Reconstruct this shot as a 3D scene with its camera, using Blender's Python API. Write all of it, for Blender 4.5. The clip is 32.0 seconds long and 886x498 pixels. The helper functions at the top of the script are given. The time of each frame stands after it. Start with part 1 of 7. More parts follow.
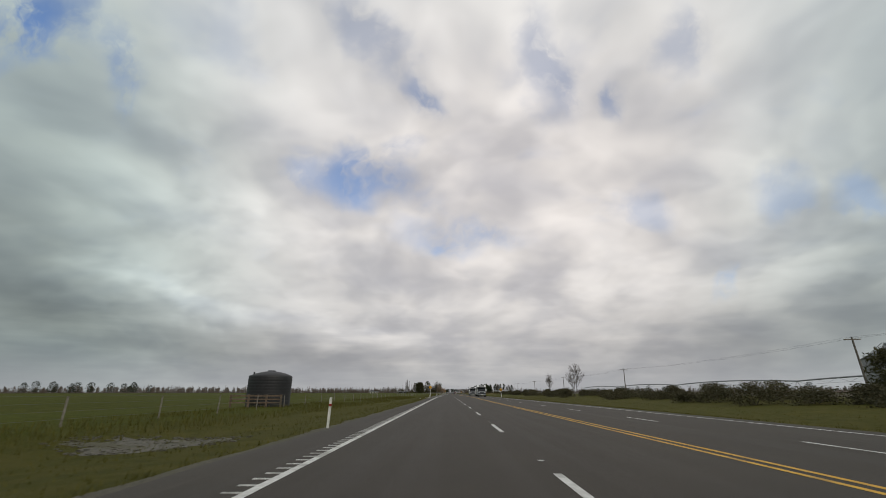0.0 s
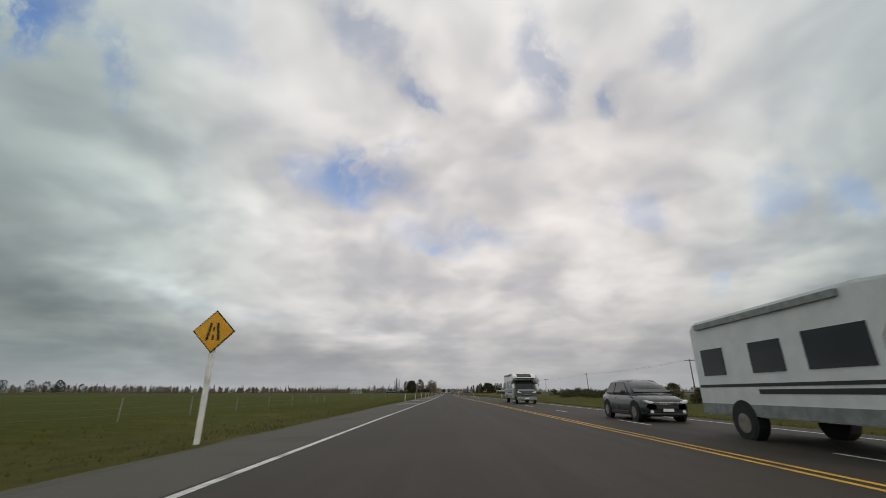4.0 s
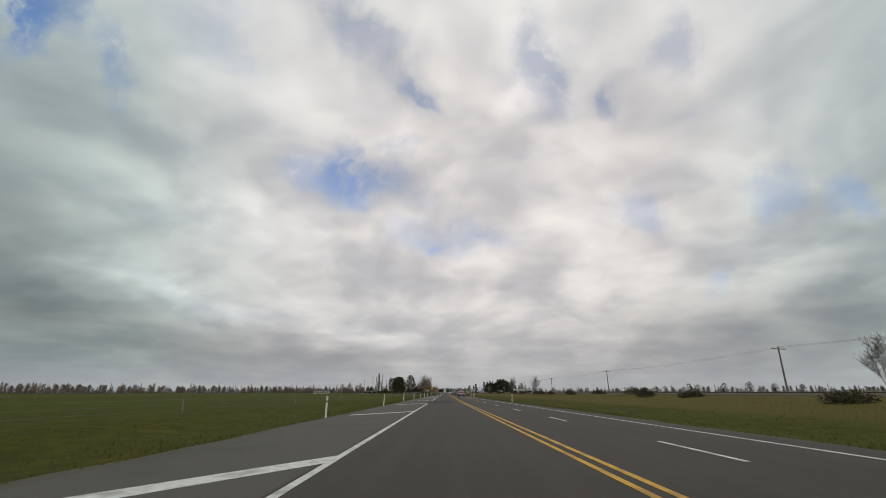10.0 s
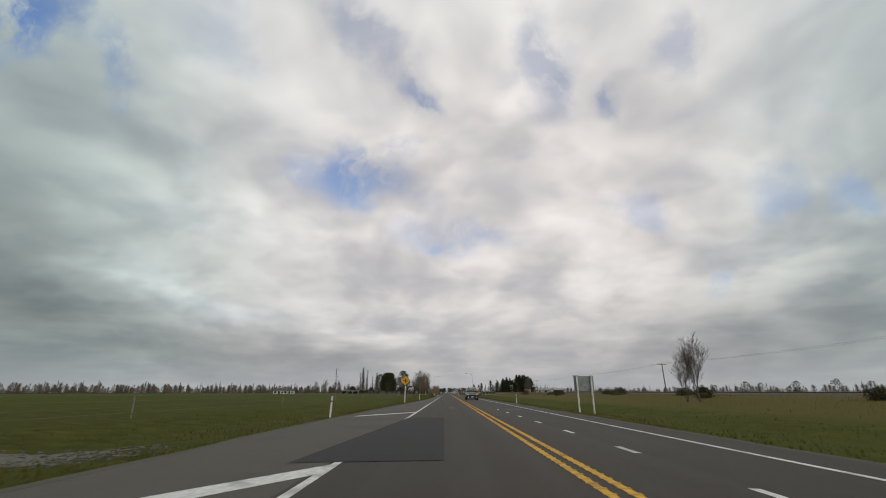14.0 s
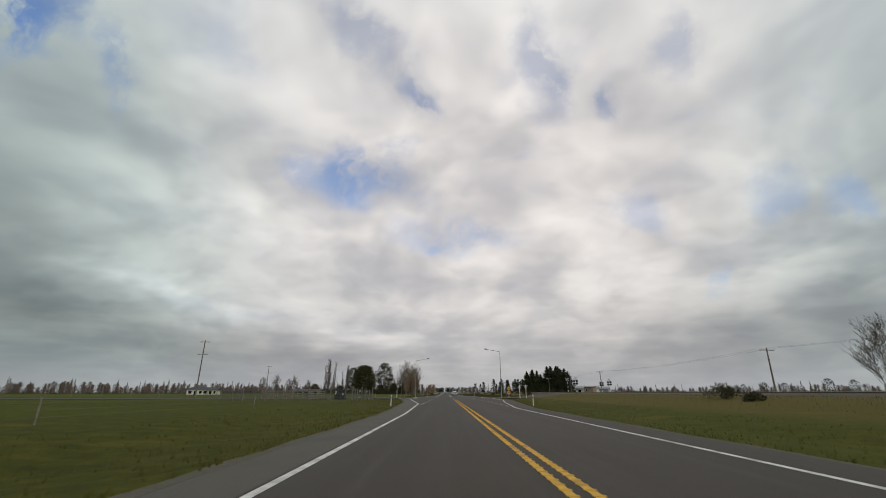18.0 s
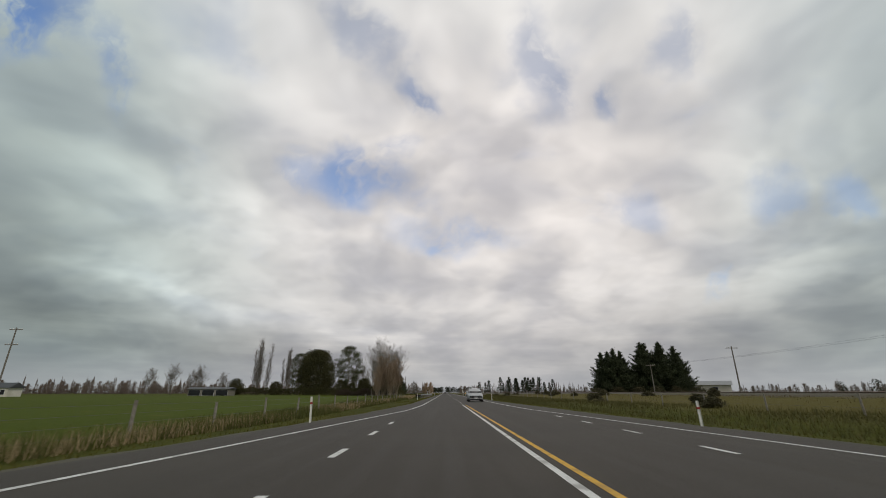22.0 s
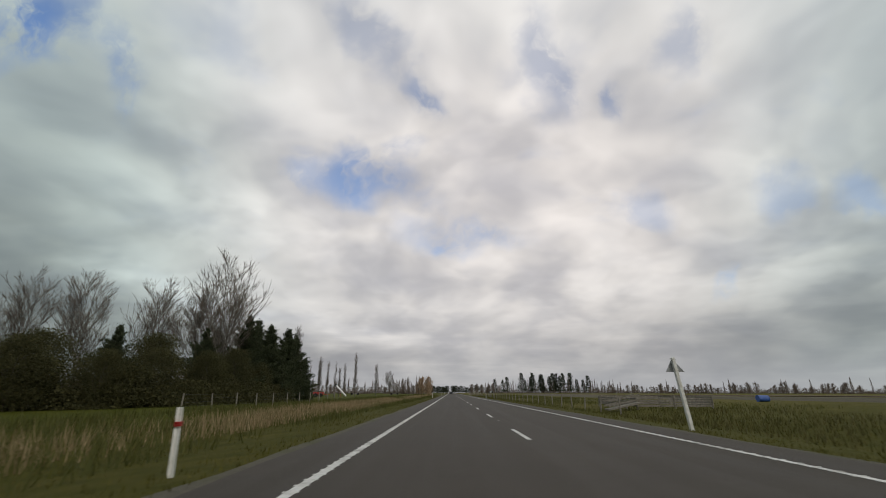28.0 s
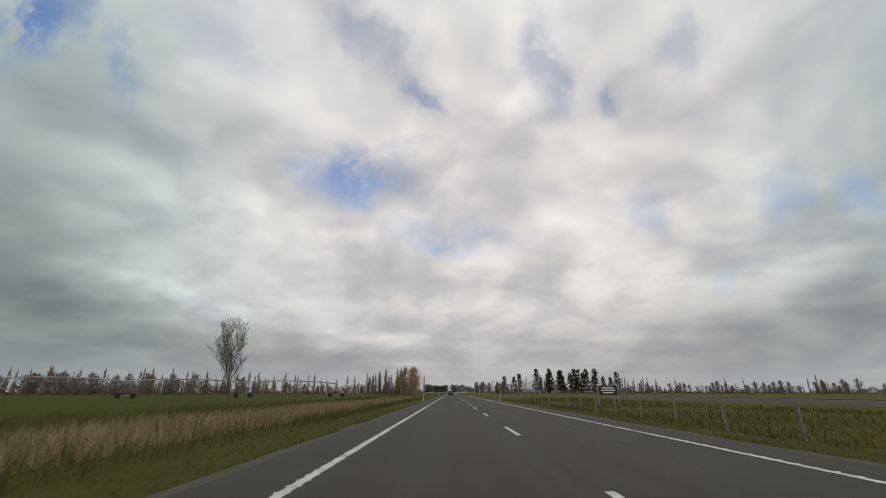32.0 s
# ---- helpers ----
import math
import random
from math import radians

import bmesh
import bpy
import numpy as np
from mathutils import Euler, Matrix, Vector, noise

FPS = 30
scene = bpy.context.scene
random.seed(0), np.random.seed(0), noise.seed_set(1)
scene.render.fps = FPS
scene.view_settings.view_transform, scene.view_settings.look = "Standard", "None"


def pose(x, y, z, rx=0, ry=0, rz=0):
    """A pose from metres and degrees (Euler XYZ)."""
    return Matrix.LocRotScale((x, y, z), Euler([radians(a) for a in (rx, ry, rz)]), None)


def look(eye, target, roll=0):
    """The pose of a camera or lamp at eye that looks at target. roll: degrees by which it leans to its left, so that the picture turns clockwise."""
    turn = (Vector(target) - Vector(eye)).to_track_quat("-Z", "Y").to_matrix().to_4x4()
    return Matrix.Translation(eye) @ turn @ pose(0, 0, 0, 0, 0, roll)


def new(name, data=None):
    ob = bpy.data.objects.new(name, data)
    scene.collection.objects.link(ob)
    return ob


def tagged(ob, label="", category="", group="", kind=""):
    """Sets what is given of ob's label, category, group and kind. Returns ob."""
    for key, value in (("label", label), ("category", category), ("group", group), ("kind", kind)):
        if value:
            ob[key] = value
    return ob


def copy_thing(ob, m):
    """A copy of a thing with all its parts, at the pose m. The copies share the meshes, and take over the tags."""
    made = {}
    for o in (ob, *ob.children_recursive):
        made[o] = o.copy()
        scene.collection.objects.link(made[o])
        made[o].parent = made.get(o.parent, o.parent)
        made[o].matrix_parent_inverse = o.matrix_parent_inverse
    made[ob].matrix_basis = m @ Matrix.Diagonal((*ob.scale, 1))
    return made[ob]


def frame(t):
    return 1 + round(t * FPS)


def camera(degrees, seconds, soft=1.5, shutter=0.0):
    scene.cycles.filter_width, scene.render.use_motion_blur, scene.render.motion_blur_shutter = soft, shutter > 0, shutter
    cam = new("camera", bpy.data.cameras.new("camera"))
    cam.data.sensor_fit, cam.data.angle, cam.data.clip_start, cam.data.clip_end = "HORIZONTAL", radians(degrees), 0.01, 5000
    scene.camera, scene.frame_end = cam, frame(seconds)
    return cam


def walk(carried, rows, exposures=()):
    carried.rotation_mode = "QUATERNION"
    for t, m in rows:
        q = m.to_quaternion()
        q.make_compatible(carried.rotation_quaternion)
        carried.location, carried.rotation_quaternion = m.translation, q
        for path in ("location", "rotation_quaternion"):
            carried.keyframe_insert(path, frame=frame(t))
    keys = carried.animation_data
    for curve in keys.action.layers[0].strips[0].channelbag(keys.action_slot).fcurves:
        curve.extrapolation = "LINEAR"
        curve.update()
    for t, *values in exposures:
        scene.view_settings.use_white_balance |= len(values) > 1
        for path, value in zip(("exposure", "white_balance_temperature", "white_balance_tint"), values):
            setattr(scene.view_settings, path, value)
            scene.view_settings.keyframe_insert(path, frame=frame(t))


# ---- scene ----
# ---- the plan ----
# The road runs along +y; the car drives in the left lane, x = 0, from y = 0 to y = 896.
SPEED = 28.0
EYE = 1.05
PITCH = 18.85
LENS = 93.0

cam = camera(LENS, 32.0, soft=0.9, shutter=0.07)
# seconds, sideways metres, heading (degrees to the left), extra pitch, roll
ROWS = [
    (0.0, 0.0, 0.95, 0.0, 0.0), (1.0, 0.0, 0.85, 0.0, 0.0), (2.0, 0.0, 0.8, 0.0, 0.0), (3.0, 0.0, 0.65, 0.0, 0.0),
    (4.5, 0.0, 0.4, 0.0, 0.0), (6.0, 0.0, 0.2, 0.0, 0.0), (7.0, 0.0, 0.25, 0.0, 0.0), (8.0, 0.0, 0.2, 0.0, 0.0),
    (9.0, 0.0, 0.22, 0.0, 0.0), (10.0, 0.0, 0.3, 0.0, 0.0), (11.0, 0.0, 0.4, 0.0, 0.0), (12.0, -0.06, 0.5, 0.0, 0.0),
    (13.0, -0.12, 0.58, 0.0, 0.0), (14.0, -0.05, 0.55, 0.0, 0.0), (15.5, 0.12, 0.45, 0.0, 0.0), (17.0, 0.28, 0.4, 0.0, 0.0),
    (18.0, 0.35, 0.3, 0.0, 0.0), (19.0, 0.45, 0.2, 0.0, 0.0), (20.0, 0.5, 0.1, 0.0, 0.0), (21.0, 0.35, 0.12, 0.0, 0.0),
    (22.0, 0.15, 0.25, 0.0, 0.0), (23.0, 0.08, 0.36, 0.0, 0.0), (24.0, 0.0, 0.5, 0.0, 0.0), (25.5, 0.0, 0.7, 0.0, 0.0),
    (27.0, 0.0, 0.95, 0.0, 0.0), (28.0, 0.0, 1.0, 0.0, 0.0), (29.0, 0.0, 1.0, 0.0, 0.0), (30.0, 0.05, 0.95, 0.0, 0.0),
    (31.0, 0.1, 0.95, 0.0, 0.0), (32.0, 0.08, 0.95, 0.0, 0.0),
]
walk(cam, [(t, pose(x, SPEED * t, EYE, 90 + PITCH + dp, roll, yaw)) for t, x, yaw, dp, roll in ROWS], exposures=[(0.0, 0.0), (32.0, 0.0)])

# ---- world and sun ----
rng = random.Random(7)
nrng = np.random.default_rng(7)


class Nodes:
    """Short hands for building a node tree."""

    def __init__(self, tree):
        self.tree = tree
        tree.nodes.clear()

    def add(self, kind, **inputs):
        n = self.tree.nodes.new(kind)
        for k, v in inputs.items():
            self.set(n, k, v)
        return n

    def set(self, n, key, v):
        sock = n.inputs[int(key[1:])] if key[0] == "i" and key[1:].isdigit() else n.inputs[key.replace("_", " ")]
        if hasattr(v, "is_output"):
            self.tree.links.new(v, sock)
        else:
            sock.default_value = v

    def math(self, op, a, b=0.0, c=0.0, clamp=False):
        n = self.add("ShaderNodeMath", i0=a, i1=b, i2=c)
        n.operation, n.use_clamp = op, clamp
        return n.outputs[0]

    def vmath(self, op, a, b=(0, 0, 0), scale=None):
        n = self.add("ShaderNodeVectorMath", i0=a, i1=b)
        n.operation = op
        if scale is not None:
            self.set(n, "Scale", scale)
        return n.outputs["Value"] if op in ("DISTANCE", "DOT_PRODUCT", "LENGTH") else n.outputs["Vector"]

    def noise(self, vec, scale, detail=4.0, rough=0.5, distortion=0.0):
        n = self.add("ShaderNodeTexNoise", Vector=vec, Scale=scale, Detail=detail, Roughness=rough, Distortion=distortion)
        return n.outputs["Fac"]

    def ramp(self, fac, stops):
        n = self.add("ShaderNodeValToRGB", Fac=fac)
        while len(n.color_ramp.elements) < len(stops):
            n.color_ramp.elements.new(0.5)
        for e, (pos, col) in zip(n.color_ramp.elements, stops):
            e.position, e.color = pos, (*col, 1)
        return n.outputs["Color"]

    def range(self, v, a, b, lo=0.0, hi=1.0, smooth=True):
        n = self.add("ShaderNodeMapRange", i0=v, i1=a, i2=b, i3=lo, i4=hi)
        n.interpolation_type = "SMOOTHSTEP" if smooth else "LINEAR"
        return n.outputs[0]

    def mix(self, fac, a, b, mode="MIX"):
        n = self.tree.nodes.new("ShaderNodeMix")
        n.data_type, n.blend_type = "RGBA", mode
        for i, v in ((0, fac), (6, a), (7, b)):
            if hasattr(v, "is_output"):
                self.tree.links.new(v, n.inputs[i])
            else:
                n.inputs[i].default_value = v if i == 0 else (*v[:3], 1)
        return n.outputs[2]


def unit(az, el):
    a, e = radians(az), radians(el)
    return (math.sin(a) * math.cos(e), math.cos(a) * math.cos(e), math.sin(e))


def build_world():
    world = bpy.data.worlds.new("overcast_sky")
    scene.world = world
    world.use_nodes = True
    N = Nodes(world.node_tree)
    way = N.add("ShaderNodeTexCoord").outputs["Generated"]
    x, y, z = N.add("ShaderNodeSeparateXYZ", Vector=way).outputs
    zz = N.math("ADD", N.math("MAXIMUM", z, 0.0), 0.36)
    flat = N.add("ShaderNodeCombineXYZ", X=N.math("DIVIDE", x, zz), Y=N.math("DIVIDE", y, zz)).outputs[0]
    # a flat chart of the northern sky, centred 19 degrees above the road's end
    mid = unit(-0.4, 19.0)
    depth = N.math("MAXIMUM", N.vmath("DOT_PRODUCT", way, mid), 0.12)
    ahead = N.range(N.vmath("DOT_PRODUCT", way, mid), 0.12, 0.4)
    side = N.vmath("DOT_PRODUCT", way, unit(89.6, 0.0))
    rise = N.vmath("DOT_PRODUCT", way, unit(179.6, 71.0))
    chart = N.add("ShaderNodeCombineXYZ", X=N.math("DIVIDE", side, depth), Y=N.math("DIVIDE", rise, depth)).outputs[0]
    # ragged edges
    torn = N.vmath("SUBTRACT", N.add("ShaderNodeTexNoise", Vector=chart, Scale=4.5, Detail=4.0, Roughness=0.55).outputs["Color"], (0.5, 0.5, 0.5))
    calm = N.vmath("ADD", chart, N.vmath("SCALE", torn, scale=0.09))
    chart = N.vmath("ADD", chart, N.vmath("SCALE", torn, scale=0.24))

    def spot(u, v, ru, rv, tilt, soft, chart=chart):
        m = N.add("ShaderNodeMapping", Vector=chart, Location=(u, v, 0), Rotation=(0, 0, radians(tilt)), Scale=(ru, rv, 1.0))
        m.vector_type = "TEXTURE"
        return N.range(N.vmath("LENGTH", m.outputs[0]), soft, 1.3, 1.0, 0.0)

    # clear sky behind the clouds
    sky = N.add("ShaderNodeTexSky")
    sky.sky_type, sky.sun_disc = "NISHITA", False
    sky.sun_elevation, sky.sun_rotation = radians(36), radians(140)
    blue = N.mix(1.0, N.vmath("SCALE", sky.outputs["Color"], scale=0.15), (0.95, 1.0, 1.12), "MULTIPLY")
    # cloud layer: broad masses, billows and wisps
    warp = N.vmath("ADD", flat, N.vmath("SCALE", N.add("ShaderNodeTexNoise", Vector=flat, Scale=1.3, Detail=3.0).outputs["Color"], scale=0.35))
    big = N.noise(warp, 1.7, 3.0, 0.5)
    puffs = N.noise(warp, 4.4, 2.6, 0.5)
    body = N.math("ADD", N.math("MULTIPLY", big, 0.5), N.math("MULTIPLY", puffs, 0.5))
    tone = N.ramp(N.range(body, 0.34, 0.65), [(0.0, (0.475, 0.48, 0.505)), (0.35, (0.575, 0.575, 0.585)), (0.65, (0.68, 0.672, 0.665)), (1.0, (0.80, 0.785, 0.765))])
    # crisp billows: sunlit edges against duller hollows
    tone = N.vmath("SCALE", tone, scale=N.range(N.noise(warp, 6.5, 2.4, 0.5), 0.40, 0.60, 0.965, 1.04))
    # long flat bands low down
    low = N.range(z, 0.02, 0.26, 1.0, 0.0)
    bands = N.noise(N.add("ShaderNodeCombineXYZ", X=N.math("MULTIPLY", x, 2.2), Y=N.math("MULTIPLY", y, 0.5), Z=N.math("MULTIPLY", z, 17.0)).outputs[0], 1.0, 5.0, 0.55)
    bandtone = N.ramp(N.range(bands, 0.38, 0.62), [(0.0, (0.335, 0.335, 0.35)), (0.5, (0.43, 0.425, 0.43)), (1.0, (0.585, 0.565, 0.55))])
    tone = N.mix(N.math("MULTIPLY", low, 0.62), tone, bandtone)
    # warm light ahead, duller and greener on both flanks
    warm = spot(0.18, 0.14, 0.75, 0.55, 0, 0.1)
    tone = N.mix(N.math("MULTIPLY", N.math("MULTIPLY", warm, ahead), 0.9), tone, N.mix(1.0, tone, (1.06, 0.995, 0.97), "MULTIPLY"))
    flank = N.math("ADD", N.range(x, -0.70, -0.30, 1.0, 0.0), N.range(x, 0.42, 0.80, 0.0, 0.75))
    tone = N.mix(flank, tone, N.mix(1.0, tone, (0.80, 0.925, 0.905), "MULTIPLY"))
    # the great lit and shaded masses
    gain = 1.0
    for u, v, ru, rv, tilt, amount in MASSES:
        gain = N.math("ADD", gain, N.math("MULTIPLY", spot(u, v, ru, rv, tilt, 0.15, calm), amount))
    gain = N.math("ADD", N.math("MULTIPLY", N.math("SUBTRACT", gain, 1.0), ahead), 1.0)
    tone = N.vmath("SCALE", tone, scale=gain)
    # the sky is brightest ahead and duller overhead and behind
    tone = N.vmath("SCALE", tone, scale=N.range(N.vmath("DISTANCE", way, unit(4, 30)), 0.15, 1.3, 1.03, 0.80))
    # gaps where blue shows
    rents = N.range(N.noise(chart, 7.0, 4.0, 0.6), 0.30, 0.56)
    gap = N.math("MULTIPLY", N.math("MULTIPLY", N.range(N.noise(warp, 3.6, 4.0, 0.55), 0.56, 0.78), N.range(z, 0.2, 0.5)), 0.30)
    for u, v, ru, rv, tilt, amount in GAPS:
        gap = N.math("MAXIMUM", gap, N.math("MULTIPLY", N.math("MULTIPLY", spot(u, v, ru, rv, tilt, 0.2), ahead), N.math("MULTIPLY", rents, amount)))
    out = N.mix(gap, tone, blue)
    # a grey haze at the rim of the plain and below it
    out = N.mix(N.range(z, -0.02, 0.09, 0.75, 0.0), out, (0.365, 0.37, 0.39))
    bg = N.add("ShaderNodeBackground", Color=N.mix(1.0, out, (0.985, 1.0, 1.005), "MULTIPLY"), Strength=0.98)
    N.add("ShaderNodeOutputWorld", Surface=bg.outputs[0])


# across, up, half width, half height, tilt, strength
MASSES = [(0.20, 0.16, 0.32, 0.30, 0, 0.05), (0.09, 0.50, 0.17, 0.22, 0, 0.06), (-0.30, 0.42, 0.26, 0.26, 0, 0.05), (-0.42, 0.05, 0.28, 0.10, -10, 0.06), (-0.66, 0.27, 0.32, 0.15, -10, -0.07),
          (-0.52, -0.02, 0.36, 0.06, -14, -0.11), (-0.62, -0.11, 0.32, 0.030, -19, 0.22), (-0.22, -0.19, 0.32, 0.022, -8, 0.14), (-0.74, -0.20, 0.46, 0.085, -15, -0.24), (-0.36, -0.24, 0.34, 0.05, -6, -0.18),
          (-1.08, -0.08, 0.36, 0.36, 0, -0.32), (-1.06, 0.28, 0.24, 0.40, 0, -0.10), (0.80, -0.18, 0.55, 0.13, 8, -0.21), (1.06, 0.02, 0.20, 0.40, 0, -0.12), (0.85, 0.38, 0.34, 0.28, 0, 0.07)]
GAPS = [(-0.205, 0.165, 0.13, 0.060, -12, 0.80), (-0.32, 0.19, 0.08, 0.04, -15, 0.45), (-0.126, 0.216, 0.07, 0.035, 20, 0.40), (0.03, 0.03, 0.16, 0.05, -8, 0.40), (-0.01, 0.018, 0.045, 0.03, 0, 0.55),
        (-0.06, 0.37, 0.085, 0.045, -35, 0.65), (0.23, 0.43, 0.075, 0.17, 10, 0.48), (0.40, 0.37, 0.05, 0.055, -20, 0.50), (-0.18, 0.52, 0.06, 0.14, 25, 0.40), (-0.785, 0.46, 0.06, 0.13, 15, 0.50),
        (-0.99, 0.57, 0.16, 0.12, 0, 1.0), (0.55, 0.48, 0.07, 0.09, 0, 0.35), (0.46, 0.09, 0.07, 0.06, 0, 0.35), (0.81, 0.13, 0.07, 0.06, 0, 0.38), (0.98, 0.095, 0.07, 0.06, 0, 0.45), (0.69, -0.07, 0.03, 0.045, 0, 0.5)]
build_world()

sun = new("sun", bpy.data.lights.new("sun", "SUN"))
sun.data.energy, sun.data.angle, sun.data.color = 0.9, radians(14), (1.0, 0.93, 0.82)
sun.matrix_world = look((0, 0, 50), (-math.sin(radians(140)), -math.cos(radians(140)), 50 - math.tan(radians(36))))

# ---- materials ----
MATS = {}


def surface(name, dark, light, scale=4.0, rough=0.8, bump=0.2, bump_scale=None, metal=0.0, patch=None, patch_scale=0.3, world=False, random_tint=0.0, coat=0.0, island=False):
    """A two-scale procedural surface: grain between two colours, broad patches of a third, relief."""
    m = bpy.data.materials.new(name)
    m.use_nodes = True
    N = Nodes(m.node_tree)
    if world:
        vec = N.add("ShaderNodeNewGeometry").outputs["Position"]
    else:
        vec = N.add("ShaderNodeTexCoord").outputs["Object"]
    grain = N.noise(vec, scale, 6.0, 0.6)
    col = N.ramp(N.range(grain, 0.3, 0.7), [(0.0, dark), (1.0, light)])
    if patch is not None:
        col = N.mix(N.math("MULTIPLY", N.range(N.noise(vec, patch_scale, 4.0, 0.55), 0.48, 0.66), 0.8), col, patch)
    if random_tint:
        src = N.add("ShaderNodeNewGeometry").outputs["Random Per Island"] if island else N.add("ShaderNodeObjectInfo").outputs["Random"]
        k = N.math("ADD", N.math("MULTIPLY", src, 2 * random_tint), 1 - random_tint)
        col = N.vmath("SCALE", col, scale=k)
    b = N.add("ShaderNodeBsdfPrincipled", Base_Color=col, Roughness=N.range(grain, 0.2, 0.8, max(0.02, rough - 0.08), min(1.0, rough + 0.08)), Metallic=metal)
    if coat:
        N.set(b, "Coat Weight", coat)
        N.set(b, "Coat Roughness", 0.06)
    if bump:
        h = N.add("ShaderNodeBump", Strength=bump, Distance=0.02, Height=N.noise(vec, bump_scale or scale * 3, 5.0, 0.6))
        N.set(b, "Normal", h.outputs[0])
    N.add("ShaderNodeOutputMaterial", Surface=b.outputs[0])
    MATS[name] = m
    return m


def foliage(name, dark, light, tips=None):
    """Leaves and grass: each clump its own tone, a little light passing through."""
    m = bpy.data.materials.new(name)
    m.use_nodes = True
    N = Nodes(m.node_tree)
    isl = N.add("ShaderNodeNewGeometry").outputs["Random Per Island"]
    pos = N.add("ShaderNodeNewGeometry").outputs["Position"]
    fac = N.math("ADD", N.math("MULTIPLY", isl, 0.55), N.math("MULTIPLY", N.noise(pos, 0.35, 3.0), 0.45))
    stops = [(0.2, dark), (0.75, light)] + ([(0.95, tips)] if tips else [])
    col = N.ramp(fac, stops)
    d = N.add("ShaderNodeBsdfPrincipled", Base_Color=col, Roughness=0.7)
    N.set(d, "Specular IOR Level", 0.2)
    t = N.add("ShaderNodeBsdfTranslucent", Color=col)
    mx = N.add("ShaderNodeMixShader", i0=0.25, i1=d.outputs[0], i2=t.outputs[0])
    N.add("ShaderNodeOutputMaterial", Surface=mx.outputs[0])
    MATS[name] = m
    return m


def asphalt_material():
    """Chip-seal: fine stones, polished wheel tracks along the lane, bleeding bitumen and pale scuffs."""
    m = bpy.data.materials.new("chip_seal")
    m.use_nodes = True
    N = Nodes(m.node_tree)
    pos = N.add("ShaderNodeNewGeometry").outputs["Position"]
    sep = N.add("ShaderNodeSeparateXYZ", Vector=pos)
    chips = N.noise(pos, 70.0, 3.0, 0.7)
    broad = N.noise(pos, 0.35, 5.0, 0.6)
    col = N.ramp(N.range(chips, 0.3, 0.7), [(0.0, (0.0214, 0.0171, 0.0122)), (0.6, (0.0359, 0.0285, 0.0202)), (1.0, (0.0671, 0.0528, 0.0377))])
    col = N.mix(N.range(broad, 0.42, 0.68, 0.0, 0.55), col, (0.0458, 0.0369, 0.0264))
    # long streaks in the direction of travel
    streak = N.noise(N.add("ShaderNodeCombineXYZ", X=N.math("MULTIPLY", sep.outputs[0], 1.7), Y=N.math("MULTIPLY", sep.outputs[1], 0.035)).outputs[0], 1.0, 4.0, 0.6)
    col = N.mix(N.range(streak, 0.50, 0.75, 0.0, 0.14), col, (0.0260, 0.0224, 0.0176))
    # pale scuffed stains
    stain = N.noise(N.add("ShaderNodeCombineXYZ", X=N.math("MULTIPLY", sep.outputs[0], 1.1), Y=N.math("MULTIPLY", sep.outputs[1], 0.07), Z=3.3).outputs[0], 1.0, 6.0, 0.65, 0.4)
    pale = N.range(stain, 0.62, 0.80, 0.0, 0.22)
    col = N.mix(pale, col, (0.1183, 0.1023, 0.0861))
    b = N.add("ShaderNodeBsdfPrincipled", Base_Color=col, Roughness=N.range(streak, 0.4, 0.7, 0.74, 0.69))
    N.set(b, "Specular IOR Level", 0.33)
    h = N.add("ShaderNodeBump", Strength=0.5, Distance=0.008, Height=N.noise(pos, 55.0, 3.0, 0.7))
    N.set(b, "Normal", h.outputs[0])
    N.add("ShaderNodeOutputMaterial", Surface=b.outputs[0])
    return m


